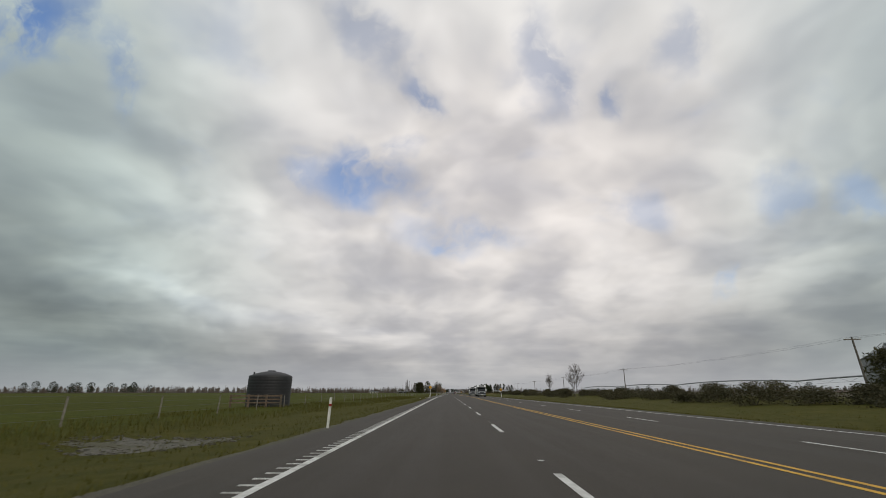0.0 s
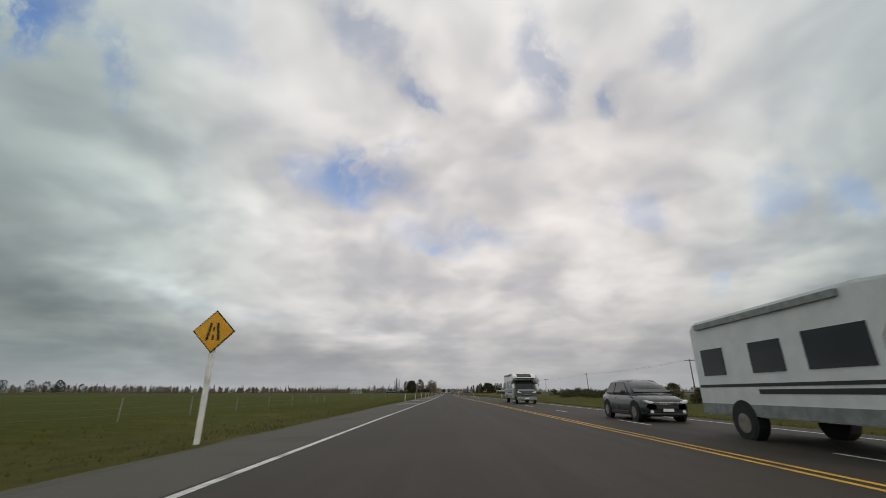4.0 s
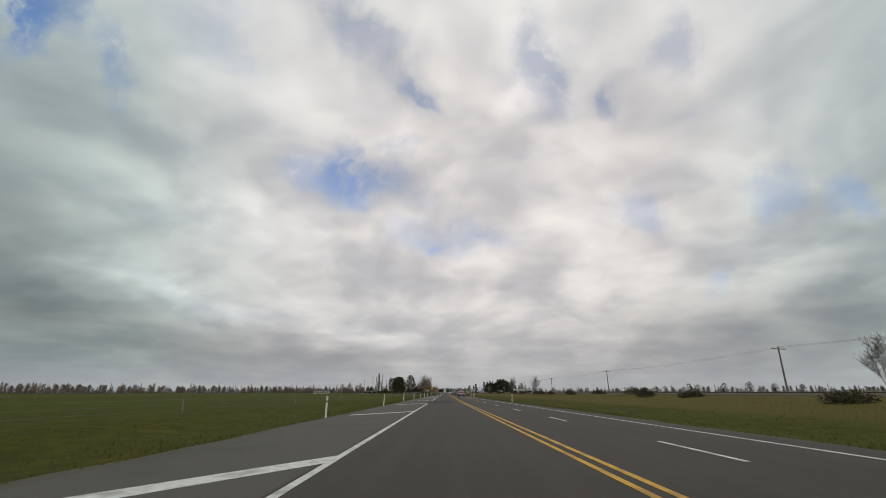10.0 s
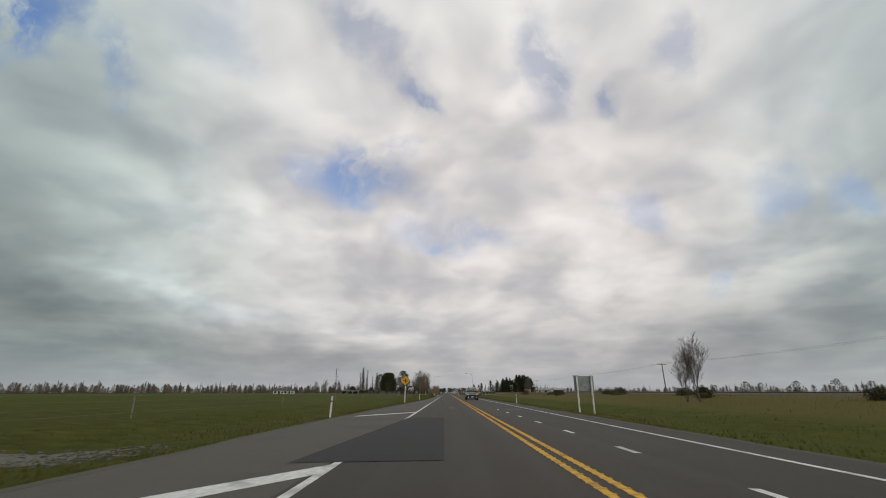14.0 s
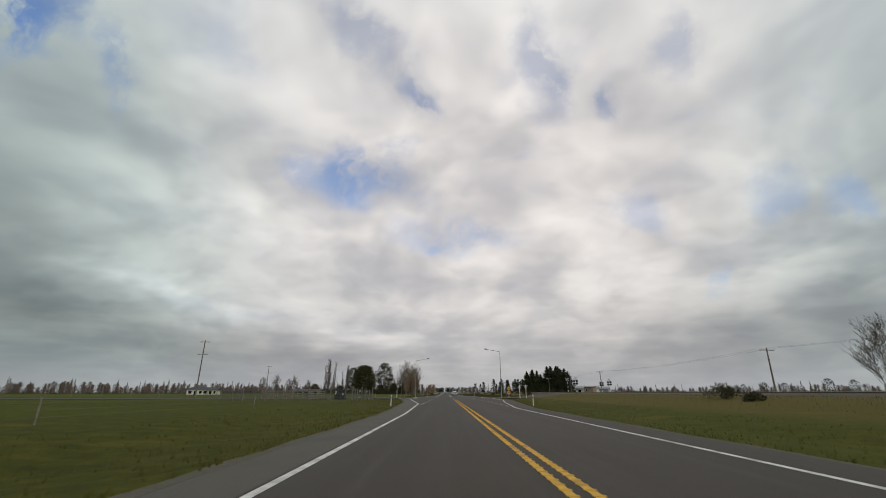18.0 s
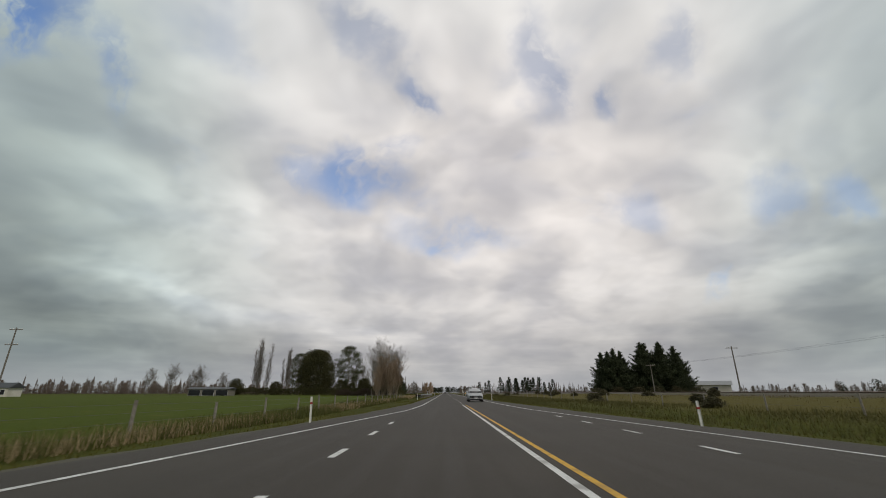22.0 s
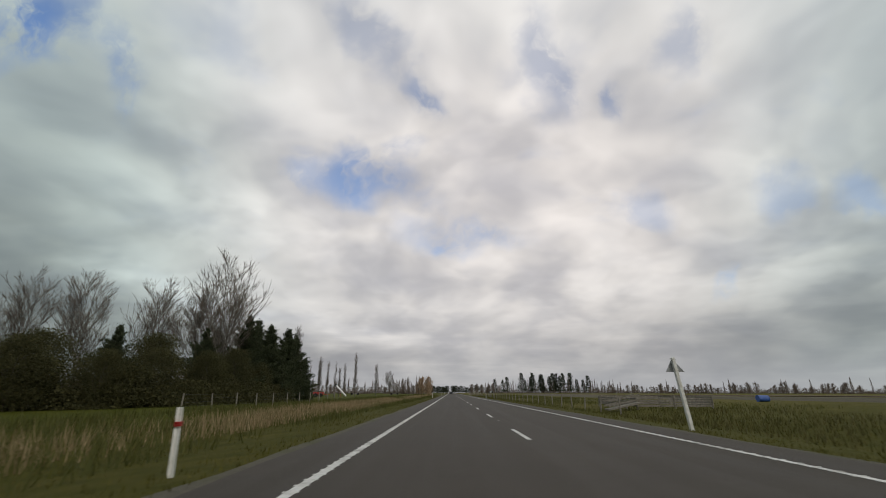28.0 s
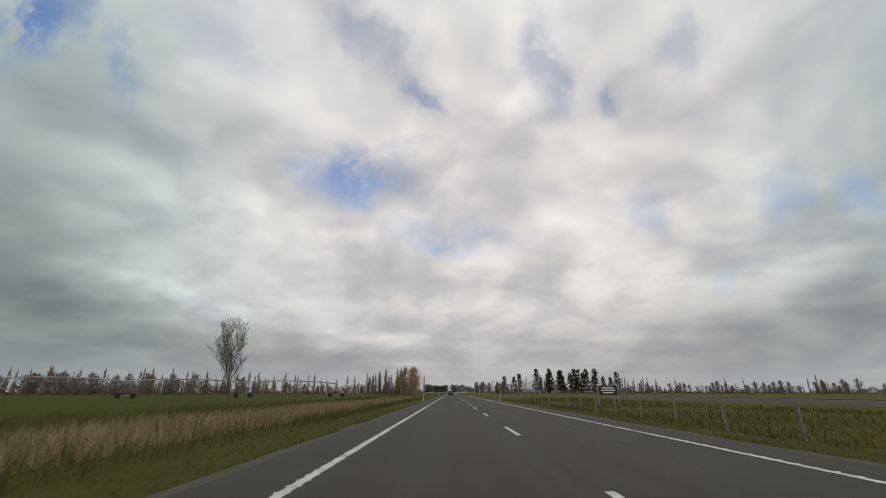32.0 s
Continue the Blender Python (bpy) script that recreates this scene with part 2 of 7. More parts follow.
def ground_material():
    """Pasture and mown verge: grazing stripes, damp hollows, dry straw and bare gravel near the seal."""
    m = bpy.data.materials.new("pasture")
    m.use_nodes = True
    N = Nodes(m.node_tree)
    pos = N.add("ShaderNodeNewGeometry").outputs["Position"]
    blades = N.noise(pos, 14.0, 5.0, 0.7)
    tuft = N.noise(pos, 1.3, 5.0, 0.6)
    field = N.noise(pos, 0.035, 3.0, 0.5)
    col = N.ramp(N.range(N.math("ADD", N.math("MULTIPLY", blades, 0.5), N.math("MULTIPLY", tuft, 0.5)), 0.3, 0.7),
                 [(0.0, (0.0254, 0.0313, 0.0013)), (0.5, (0.0507, 0.0571, 0.0030)), (1.0, (0.0932, 0.0926, 0.0068))])
    col = N.mix(N.range(field, 0.42, 0.62, 0.0, 0.5), col, (0.0636, 0.0776, 0.0052))
    # a well-watered paddock on the left beyond the junction, a thin tawny one on the right at the end
    sep = N.add("ShaderNodeSeparateXYZ", Vector=pos)
    lush = N.math("MULTIPLY", N.math("MULTIPLY", N.range(sep.outputs[0], -10.5, -9.0, 1.0, 0.0), N.range(sep.outputs[1], 600.0, 612.0)), N.range(sep.outputs[1], 780.0, 800.0, 1.0, 0.0))
    col = N.mix(N.math("MULTIPLY", lush, 0.55), col, (0.0636, 0.0948, 0.0048))
    tawny = N.math("MULTIPLY", N.range(sep.outputs[0], 9.0, 12.0), N.range(sep.outputs[1], 800.0, 830.0))
    col = N.mix(N.math("MULTIPLY", tawny, N.range(tuft, 0.35, 0.65, 0.2, 0.75)), col, (0.1589, 0.1347, 0.0250))
    rough_side = N.math("MULTIPLY", N.math("MULTIPLY", N.range(sep.outputs[0], 13.0, 22.0), N.range(sep.outputs[0], 60.0, 80.0, 1.0, 0.0)), N.math("MULTIPLY", N.range(sep.outputs[1], 200.0, 260.0), N.range(sep.outputs[1], 770.0, 800.0, 1.0, 0.0)))
    col = N.mix(N.math("MULTIPLY", rough_side, 0.85), col, (0.1060, 0.0862, 0.0207))
    # the mown strip along the first kilometre is browner than the paddocks
    strip_l = N.math("MULTIPLY", N.range(sep.outputs[0], -13.0, -9.0), N.math("MAXIMUM", N.range(sep.outputs[1], 110.0, 210.0, 1.0, 0.25), N.range(sep.outputs[1], 700.0, 770.0, 0.0, 0.9)))
    col = N.mix(N.math("MULTIPLY", strip_l, N.range(tuft, 0.3, 0.7, 0.3, 0.7)), col, (0.082, 0.070, 0.020))
    dry = N.noise(pos, 0.22, 6.0, 0.65)
    col = N.mix(N.range(dry, 0.56, 0.72, 0.0, 0.55), col, (0.1325, 0.1078, 0.0194))
    b = N.add("ShaderNodeBsdfPrincipled", Base_Color=col, Roughness=0.9)
    N.set(b, "Specular IOR Level", 0.1)
    h = N.add("ShaderNodeBump", Strength=0.8, Distance=0.08, Height=N.noise(pos, 9.0, 6.0, 0.7))
    N.set(b, "Normal", h.outputs[0])
    N.add("ShaderNodeOutputMaterial", Surface=b.outputs[0])
    return m


ASPHALT = asphalt_material()
PASTURE = ground_material()
surface("patch_seal", (0.010, 0.0095, 0.0095), (0.022, 0.021, 0.0205), 40, 0.85, 0.4, world=True)
surface("stones", (0.05, 0.048, 0.034), (0.15, 0.138, 0.112), 14, 0.9, 0.6, patch=(0.07, 0.065, 0.03), patch_scale=0.9, world=True)
surface("gravel", (0.048, 0.043, 0.028), (0.105, 0.095, 0.066), 18, 0.9, 0.6, patch=(0.055, 0.058, 0.018), patch_scale=0.6, world=True)
surface("ballast", (0.048, 0.042, 0.027), (0.115, 0.098, 0.066), 9, 0.9, 0.8, patch=(0.075, 0.066, 0.032), patch_scale=0.15, world=True)
surface("white_line", (0.50, 0.50, 0.48), (0.72, 0.72, 0.70), 9, 0.7, 0.2, patch=(0.30, 0.29, 0.27), patch_scale=1.6, world=True)
surface("yellow_line", (0.50, 0.27, 0.015), (0.68, 0.40, 0.03), 9, 0.7, 0.2, patch=(0.33, 0.19, 0.03), patch_scale=1.6, world=True)
surface("white_plastic", (0.62, 0.62, 0.58), (0.78, 0.78, 0.75), 6, 0.5, 0.05, patch=(0.45, 0.43, 0.36), patch_scale=2.5)
surface("red_reflector", (0.22, 0.010, 0.010), (0.32, 0.02, 0.015), 20, 0.3, 0.0)
surface("black_plastic", (0.010, 0.010, 0.011), (0.020, 0.020, 0.022), 5, 0.55, 0.1)
surface("galvanised", (0.22, 0.23, 0.235), (0.36, 0.37, 0.375), 5, 0.6, 0.08, metal=0.45, patch=(0.25, 0.25, 0.24), patch_scale=1.2)
surface("grey_steel", (0.20, 0.21, 0.21), (0.33, 0.34, 0.34), 5, 0.5, 0.05, metal=0.4)
surface("sign_yellow", (0.62, 0.30, 0.010), (0.72, 0.37, 0.02), 3, 0.45, 0.0)
surface("sign_black", (0.012, 0.012, 0.013), (0.022, 0.022, 0.024), 4, 0.5, 0.0)
surface("sign_blue", (0.02, 0.06, 0.30), (0.03, 0.08, 0.36), 4, 0.4, 0.0)
surface("sign_white", (0.70, 0.70, 0.69), (0.80, 0.80, 0.79), 4, 0.45, 0.0)
surface("weathered_wood", (0.13, 0.115, 0.095), (0.27, 0.245, 0.21), 7, 0.9, 0.5, patch=(0.10, 0.10, 0.07), patch_scale=0.8)
surface("brown_timber", (0.11, 0.075, 0.05), (0.21, 0.15, 0.105), 7, 0.9, 0.4, patch=(0.09, 0.08, 0.06), patch_scale=1.0)
surface("pole_wood", (0.11, 0.095, 0.08), (0.22, 0.20, 0.175), 6, 0.9, 0.4)
surface("bark_grey", (0.0700, 0.0630, 0.0525), (0.1680, 0.1505, 0.1260), 5, 0.95, 0.6)
surface("bark_pale", (0.0930, 0.0806, 0.0651), (0.2046, 0.1798, 0.1457), 4, 0.9, 0.4)
surface("bark_orange", (0.1650, 0.1237, 0.0863), (0.2850, 0.2250, 0.1613), 3, 0.9, 0.3)
surface("bark_dark", (0.04, 0.034, 0.028), (0.10, 0.085, 0.07), 5, 0.95, 0.6)
surface("concrete", (0.30, 0.29, 0.27), (0.46, 0.45, 0.42), 6, 0.85, 0.3, patch=(0.22, 0.21, 0.18), patch_scale=0.7)
surface("roof_dark", (0.03, 0.032, 0.036), (0.055, 0.057, 0.062), 4, 0.55, 0.1)
surface("wall_cream", (0.55, 0.52, 0.45), (0.70, 0.67, 0.60), 3, 0.75, 0.1, patch=(0.48, 0.45, 0.38))
surface("wall_tan", (0.28, 0.20, 0.13), (0.40, 0.29, 0.19), 3, 0.85, 0.2)
surface("rust", (0.16, 0.07, 0.03), (0.28, 0.13, 0.06), 6, 0.85, 0.3)
surface("rail_steel", (0.12, 0.085, 0.06), (0.22, 0.17, 0.13), 6, 0.55, 0.1, metal=0.6)
surface("wire", (0.05, 0.05, 0.05), (0.11, 0.11, 0.11), 5, 0.6, 0.0)
surface("rubber", (0.012, 0.012, 0.012), (0.028, 0.027, 0.026), 12, 0.85, 0.2)
surface("paint_red", (0.10, 0.004, 0.008), (0.14, 0.006, 0.011), 2, 0.3, 0.0, coat=0.7)
surface("paint_silver", (0.33, 0.34, 0.35), (0.42, 0.43, 0.44), 2, 0.35, 0.0, metal=0.5, coat=0.6)
surface("paint_white", (0.70, 0.71, 0.71), (0.80, 0.80, 0.80), 2, 0.35, 0.0, coat=0.5)
surface("paint_dark", (0.015, 0.02, 0.022), (0.03, 0.036, 0.04), 2, 0.3, 0.0, coat=0.6)
surface("car_glass", (0.006, 0.007, 0.008), (0.012, 0.013, 0.015), 1, 0.06, 0.0)
surface("lamp_lens", (0.65, 0.66, 0.68), (0.85, 0.86, 0.88), 3, 0.12, 0.0, coat=0.8)
surface("chrome", (0.55, 0.56, 0.57), (0.68, 0.69, 0.70), 3, 0.18, 0.0, metal=1.0)
surface("machine_red", (0.30, 0.015, 0.012), (0.42, 0.04, 0.03), 3, 0.5, 0.1)
surface("machine_yellow", (0.52, 0.33, 0.02), (0.66, 0.44, 0.04), 3, 0.5, 0.1)
surface("barrel_blue", (0.02, 0.07, 0.28), (0.04, 0.11, 0.36), 3, 0.45, 0.1)
foliage("verge_grass", (0.066, 0.064, 0.012), (0.112, 0.104, 0.022), (0.18, 0.148, 0.050))
foliage("long_grass", (0.050, 0.058, 0.013), (0.110, 0.110, 0.030), (0.20, 0.165, 0.070))
foliage("straw_grass", (0.1972, 0.1490, 0.0749), (0.3944, 0.2970, 0.1716), (0.5220, 0.3996, 0.2496))
foliage("pine_needles", (0.0251, 0.0347, 0.0186), (0.0718, 0.0852, 0.0404))
foliage("dark_leaves", (0.0336, 0.0365, 0.0144), (0.0876, 0.0821, 0.0319))
foliage("gum_leaves", (0.0347, 0.0418, 0.0179), (0.0868, 0.0905, 0.0381))
foliage("scrub_leaves", (0.0450, 0.0450, 0.0225), (0.0975, 0.0863, 0.0450), (0.1425, 0.0900, 0.0525))
foliage("far_leaves", (0.020, 0.028, 0.018), (0.050, 0.055, 0.032))
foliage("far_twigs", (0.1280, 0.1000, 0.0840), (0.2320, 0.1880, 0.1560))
foliage("pale_twigs", (0.0660, 0.0495, 0.0374), (0.1430, 0.1128, 0.0853))
foliage("orange_twigs", (0.1955, 0.1318, 0.0833), (0.3485, 0.2507, 0.1700))
foliage("bright_twigs", (0.27, 0.185, 0.12), (0.42, 0.30, 0.20))
foliage("thicket_twigs", (0.0465, 0.0360, 0.0260), (0.0930, 0.0732, 0.0527))


# ---- building kit ----
def part(name, bm, material, parent=None, label="", smooth=False):
    """Link a bmesh or a Soup as one mesh object under a thing or a part."""
    me = bpy.data.meshes.new(name)
    if isinstance(bm, Soup):
        bm.fill(me)
    else:
        bm.to_mesh(me)
        bm.free()
    me.materials.append(MATS[material] if isinstance(material, str) else material)
    if smooth:
        me.shade_smooth()
    ob = new(name, me)
    ob.parent = parent
    if label:
        tagged(ob, label)
    return ob


def thing(name, label, category, at=(0, 0, 0), rz=0.0, group="", kind=""):
    ob = new(name)
    ob.empty_display_size = 0.2
    ob.matrix_basis = pose(*at, 0, 0, rz)
    return tagged(ob, label, category, group, kind)


class Soup:
    """Loose faces gathered in lists: quick for branches, leaves and blades."""

    def __init__(self):
        self.v, self.f, self.n = [], [], 0

    def add(self, verts, faces):
        verts = np.asarray(verts, float)
        self.v.append(verts)
        self.f.append((np.asarray(faces, int) + self.n))
        self.n += len(verts)

    def tube(self, pts, radii, sides=5):
        pts = np.asarray(pts, float)
        k = len(pts)
        d = np.gradient(pts, axis=0)
        d /= np.linalg.norm(d, axis=1, keepdims=True) + 1e-9
        ref = np.array([0.0, 0, 1]) if abs(d[0][2]) < 0.9 else np.array([1.0, 0, 0])
        u = np.cross(d, ref)
        u /= np.linalg.norm(u, axis=1, keepdims=True) + 1e-9
        w = np.cross(d, u)
        a = np.arange(sides) * 2 * math.pi / sides
        ring = u[:, None] * np.cos(a)[None, :, None] + w[:, None] * np.sin(a)[None, :, None]
        v = (pts[:, None] + ring * np.asarray(radii, float)[:, None, None]).reshape(-1, 3)
        i, j = np.meshgrid(np.arange(k - 1), np.arange(sides), indexing="ij")
        a0 = i * sides + j
        a1 = i * sides + (j + 1) % sides
        f = np.stack([a0, a1, a1 + sides, a0 + sides], -1).reshape(-1, 4)
        self.add(v, f)

    def leaves(self, centres, size, stretch=1.6, flat=0.0):
        """A loose quad at each centre, turned at random."""
        c = np.asarray(centres, float)
        k = len(c)
        a = nrng.normal(size=(k, 3))
        a[:, 2] *= 1 - flat
        a /= np.linalg.norm(a, axis=1, keepdims=True)
        b = np.cross(a, nrng.normal(size=(k, 3)))
        b /= np.linalg.norm(b, axis=1, keepdims=True) + 1e-9
        s = (np.asarray(size) * nrng.uniform(0.6, 1.35, k))[:, None]
        v = np.stack([c - a * s * stretch, c + b * s * 0.55, c + a * s * stretch, c - b * s * 0.55], 1).reshape(-1, 3)
        self.add(v, np.arange(4 * k).reshape(k, 4))

    def box(self, lo, hi):
        x0, y0, z0 = lo
        x1, y1, z1 = hi
        v = [(x0, y0, z0), (x1, y0, z0), (x1, y1, z0), (x0, y1, z0), (x0, y0, z1), (x1, y0, z1), (x1, y1, z1), (x0, y1, z1)]
        self.add(v, [(0, 3, 2, 1), (4, 5, 6, 7), (0, 1, 5, 4), (1, 2, 6, 5), (2, 3, 7, 6), (3, 0, 4, 7)])

    def fill(self, me):
        v = np.concatenate(self.v)
        faces = [tuple(q) for f in self.f for q in f.tolist()]
        me.from_pydata(v.tolist(), [], faces)
        me.update()


def box(lo, hi, bevel=0.0):
    bm = bmesh.new()
    bmesh.ops.create_cube(bm, size=1)
    for v in bm.verts:
        v.co = Vector([(a + b) / 2 + c * (b - a) for a, b, c in zip(lo, hi, v.co)])
    if bevel:
        bmesh.ops.bevel(bm, geom=bm.edges[:], offset=bevel, segments=1, affect="EDGES")
    return bm


def rod(a, b, r0, r1=None, sides=8):
    """A tapered round bar from a to b."""
    bm = bmesh.new()
    a, b = Vector(a), Vector(b)
    m = Matrix.Translation((a + b) / 2) @ (b - a).to_track_quat("Z", "Y").to_matrix().to_4x4()
    bmesh.ops.create_cone(bm, cap_ends=True, segments=sides, radius1=r0, radius2=r0 if r1 is None else r1, depth=(b - a).length, matrix=m)
    return bm


def prism(outline, lo, hi, axis="y", bevel=0.0):
    """An outline (pairs) drawn out from lo to hi along an axis. For y the pairs are x, z; for x they are y, z; for z x, y."""
    bm = bmesh.new()

    def at(p, d):
        return {"y": (p[0], d, p[1]), "x": (d, p[0], p[1]), "z": (p[0], p[1], d)}[axis]
    a = [bm.verts.new(at(p, lo)) for p in outline]
    b = [bm.verts.new(at(p, hi)) for p in outline]
    bm.faces.new(a)
    bm.faces.new(b[::-1])
    for i in range(len(a)):
        j = (i + 1) % len(a)
        bm.faces.new((a[j], a[i], b[i], b[j]))
    bmesh.ops.recalc_face_normals(bm, faces=bm.faces[:])
    if bevel:
        bmesh.ops.bevel(bm, geom=bm.edges[:], offset=bevel, segments=2, affect="EDGES")
    return bm


def joined(*bms):
    """Several bmeshes as one."""
    out = bmesh.new()
    for b in bms:
        me = bpy.data.meshes.new("tmp")
        b.to_mesh(me)
        b.free()
        out.from_mesh(me)
        bpy.data.meshes.remove(me)
    return out


def lerp_table(table, y):
    return float(np.interp(y, [a for a, _ in table], [b for _, b in table]))


# ---- ground, road and railway ----
# x of the left edge line, the right edge line and the seal's two sides, along y
LEFT = [(-80, -2.2), (0, -2.2), (60, -2.7), (95, -3.0), (130, -2.85), (170, -2.4), (215, -2.1), (260, -1.85), (320, -1.8), (528, -1.75), (548, -2.3), (566, -4.2), (580, -5.6)]
LEFT_2 = [(612, -6.0), (626, -4.3), (644, -2.15), (656, -1.78), (1700, -1.75)]
RIGHT = [(-80, 11.2), (40, 11.0), (120, 10.2), (190, 9.1), (270, 7.6), (340, 6.2), (400, 5.45), (536, 5.4), (556, 7.2), (570, 8.9)]
RIGHT_2 = [(606, 9.4), (628, 7.4), (646, 5.7), (660, 5.4), (1700, 5.4)]
YELLOW = [(-80, 4.8), (40, 4.9), (110, 5.2), (150, 4.5), (185, 3.7), (260, 2.6), (330, 1.95), (400, 1.85), (560, 1.85)]
SEAL_L = [(-80, -3.5), (60, -3.9), (100, -4.6), (150, -5.2), (410, -5.0), (440, -4.0), (470, -3.0), (530, -2.9), (555, -4.2), (580, -7.0), (612, -7.2), (640, -4.0), (660, -3.0), (1700, -2.8)]
SEAL_R = [(-80, 12.0), (60, 11.9), (190, 10.1), (270, 8.6), (340, 7.2), (400, 6.6), (536, 6.6), (570, 10.0), (606, 10.6), (640, 8.0), (675, 6.6), (1700, 6.4)]
RAIL_X = 37.0


def ground_height(x, y):
    """Plain a little below the seal, shallow roadside swales, the railway's low bank on the far right."""
    left, right = np.interp(y, *zip(*SEAL_L)), np.interp(y, *zip(*SEAL_R))
    d = np.maximum(left - x, x - right)
    z = np.where(d < 0, -0.14, -0.05 - 0.22 * np.exp(-((d - 4.0) / 2.2) ** 2))
    z = np.where((d >= 0) & (d < 0.7), -0.03, z)
    lift = np.clip((x - 18) / 14, 0, 1)
    bank = 0.75 * lift * lift * (3 - 2 * lift) * np.clip((900 - y) / 180, 0, 1)
    z = z + np.where(x > 18, bank, 0)
    dip = ((y > 566) & (y < 630)).astype(float) * np.clip(1 - np.abs(y - 596 - 0.18 * x) / 13, 0, 1)
    k = np.minimum(1, dip * 3)
    return np.where((d >= 0) & (np.abs(x) < 60), z * (1 - k) + k * np.minimum(z + 0.02, np.where(x < 0, -0.075, z)), z)


def build_ground():
    xs = np.unique(np.concatenate([-np.geomspace(14, 2400, 26)[::-1], np.arange(-14, 20.01, 0.5), np.arange(21, 60, 2.0), np.geomspace(62, 2400, 22)]))
    ys = np.unique(np.concatenate([np.array([-900, -500, -250, -120]), np.arange(-60, 1000, 3.0), np.geomspace(1003, 3600, 22)]))
    X, Y = np.meshgrid(xs, ys)
    Z = ground_height(X, Y) + 0.05 * np.sin(X * 0.09 + 1.3) * np.sin(Y * 0.05) * (np.abs(X - 2) > 14)
    v = np.stack([X, Y, Z], -1).reshape(-1, 3)
    w = len(xs)
    i, j = np.meshgrid(np.arange(len(ys) - 1), np.arange(w - 1), indexing="ij")
    a = (i * w + j).ravel()
    s = Soup()
    s.add(v, np.stack([a, a + 1, a + w + 1, a + w], -1))
    g = part("ground", s, PASTURE, smooth=True)
    tagged(g, "green grazed pasture and mown roadside verge", "ground", kind="structure")


def strip(name, left, right, y0, y1, z, material, parent=None, label="", step=2.0, thick=0.0):
    """A band between two lines given as functions of y."""
    ys = np.append(np.arange(y0, y1, step), y1)
    rows = []
    for y in ys:
        a, b = left(y), right(y)
        rows.append([(a, y, z), (b, y, z)] if not thick else [(a - 0.05, y, z - thick), (a, y, z), (b, y, z), (b + 0.05, y, z - thick)])
    k = len(rows[0])
    v = np.array(rows).reshape(-1, 3)
    i, j = np.meshgrid(np.arange(len(ys) - 1), np.arange(k - 1), indexing="ij")
    a = (i * k + j).ravel()
    s = Soup()
    s.add(v, np.stack([a, a + 1, a + k + 1, a + k], -1))
    return part(name, s, material, parent, label)


def sealed_left(y):
    return lerp_table(SEAL_L, y) + 0.10 * noise.noise(Vector((y * 0.31, 1.7, 0))) + 0.05 * noise.noise(Vector((y * 1.3, 4, 0)))


def sealed_right(y):
    return lerp_table(SEAL_R, y) + 0.10 * noise.noise(Vector((y * 0.31, 9.7, 0))) + 0.05 * noise.noise(Vector((y * 1.3, 7, 0)))


build_ground()
road = strip("road", sealed_left, sealed_right, -80, 1700, 0.0, ASPHALT, step=1.5, thick=0.16)
tagged(road, "grey chip-sealed two-lane rural highway", "road", kind="structure")


def line(name, table, y0, y1, width, material, offset=0.0, step=3.0):
    return strip(name, lambda y: lerp_table(table, y) + offset - width / 2, lambda y: lerp_table(table, y) + offset + width / 2, y0, y1, 0.004, material, road, step=step)


line("edge_line", LEFT, -60, 581, 0.13, "white_line")
line("edge_line", LEFT_2, 613, 1500, 0.13, "white_line")
line("edge_line", RIGHT, -60, 571, 0.13, "white_line")
line("edge_line", RIGHT_2, 607, 1500, 0.13, "white_line")
line("no_passing_line", YELLOW, -60, 578, 0.11, "yellow_line", -0.14)
line("no_passing_line", YELLOW, -60, 572, 0.11, "yellow_line", 0.14)
line("no_passing_line", [(0, 1.95), (2000, 1.95)], 607, 656, 0.11, "yellow_line", 0.06)
line("lane_line", [(0, 1.85), (2000, 1.85)], 607, 656, 0.12, "white_line", -0.12)


def flat_piece(name, outline, z, material, parent):
    s = Soup()
    s.add([(x, y, z) for x, y in outline], [list(range(len(outline)))])
    return part(name, s, material, parent)


def dashes(name, xs, ys, width, length, material="white_line", z=0.004):
    me = None
    for x, y in zip(xs, ys):
        if me is None:
            ob = flat_piece(name, [(-width / 2, -length / 2), (width / 2, -length / 2), (width / 2, length / 2), (-width / 2, length / 2)], 0, material, road)
            me = ob.data
        else:
            ob = new(name, me)
            ob.parent = road
        ob.matrix_basis = pose(x, y, z)


DIVIDE = [(-80, 1.45), (30, 1.45), (60, 1.25), (100, 1.0), (130, 1.0)]
ys = np.arange(14.3 - 5 * 9.36, 104, 9.36)
dashes("lane_dash", [lerp_table(DIVIDE, y) for y in ys], ys, 0.12, 3.0)
dashes("road_stud", [lerp_table(DIVIDE, y) for y in ys], ys + 2.6, 0.10, 0.10, z=0.015)
ys = np.arange(664.4, 1300, 9.42)
dashes("lane_dash", [1.85 for y in ys], ys, 0.12, 2.9)
dashes("road_stud", [1.85 for y in ys[::2]], ys[::2] + 5.4, 0.10, 0.10, z=0.015)
PASSING = [(-80, 8.0), (40, 7.9), (190, 6.3), (270, 5.1), (345, 4.1)]
ys = np.arange(-21.0, 345, 10.0)
dashes("lane_dash", [lerp_table(PASSING, y) for y in ys], ys, 0.11, 3.0)
ys = np.arange(349.0, 424, 4.0)
dashes("merge_dash", [float(np.interp(y, [345, 424], [4.0, 3.2])) for y in ys], ys, 0.13, 1.0)
ys = np.arange(544.5, 636, 4.0)
dashes("merge_dash", [-1.8 for y in ys], ys, 0.13, 1.2)
ys = np.arange(541.0, 640, 4.0)
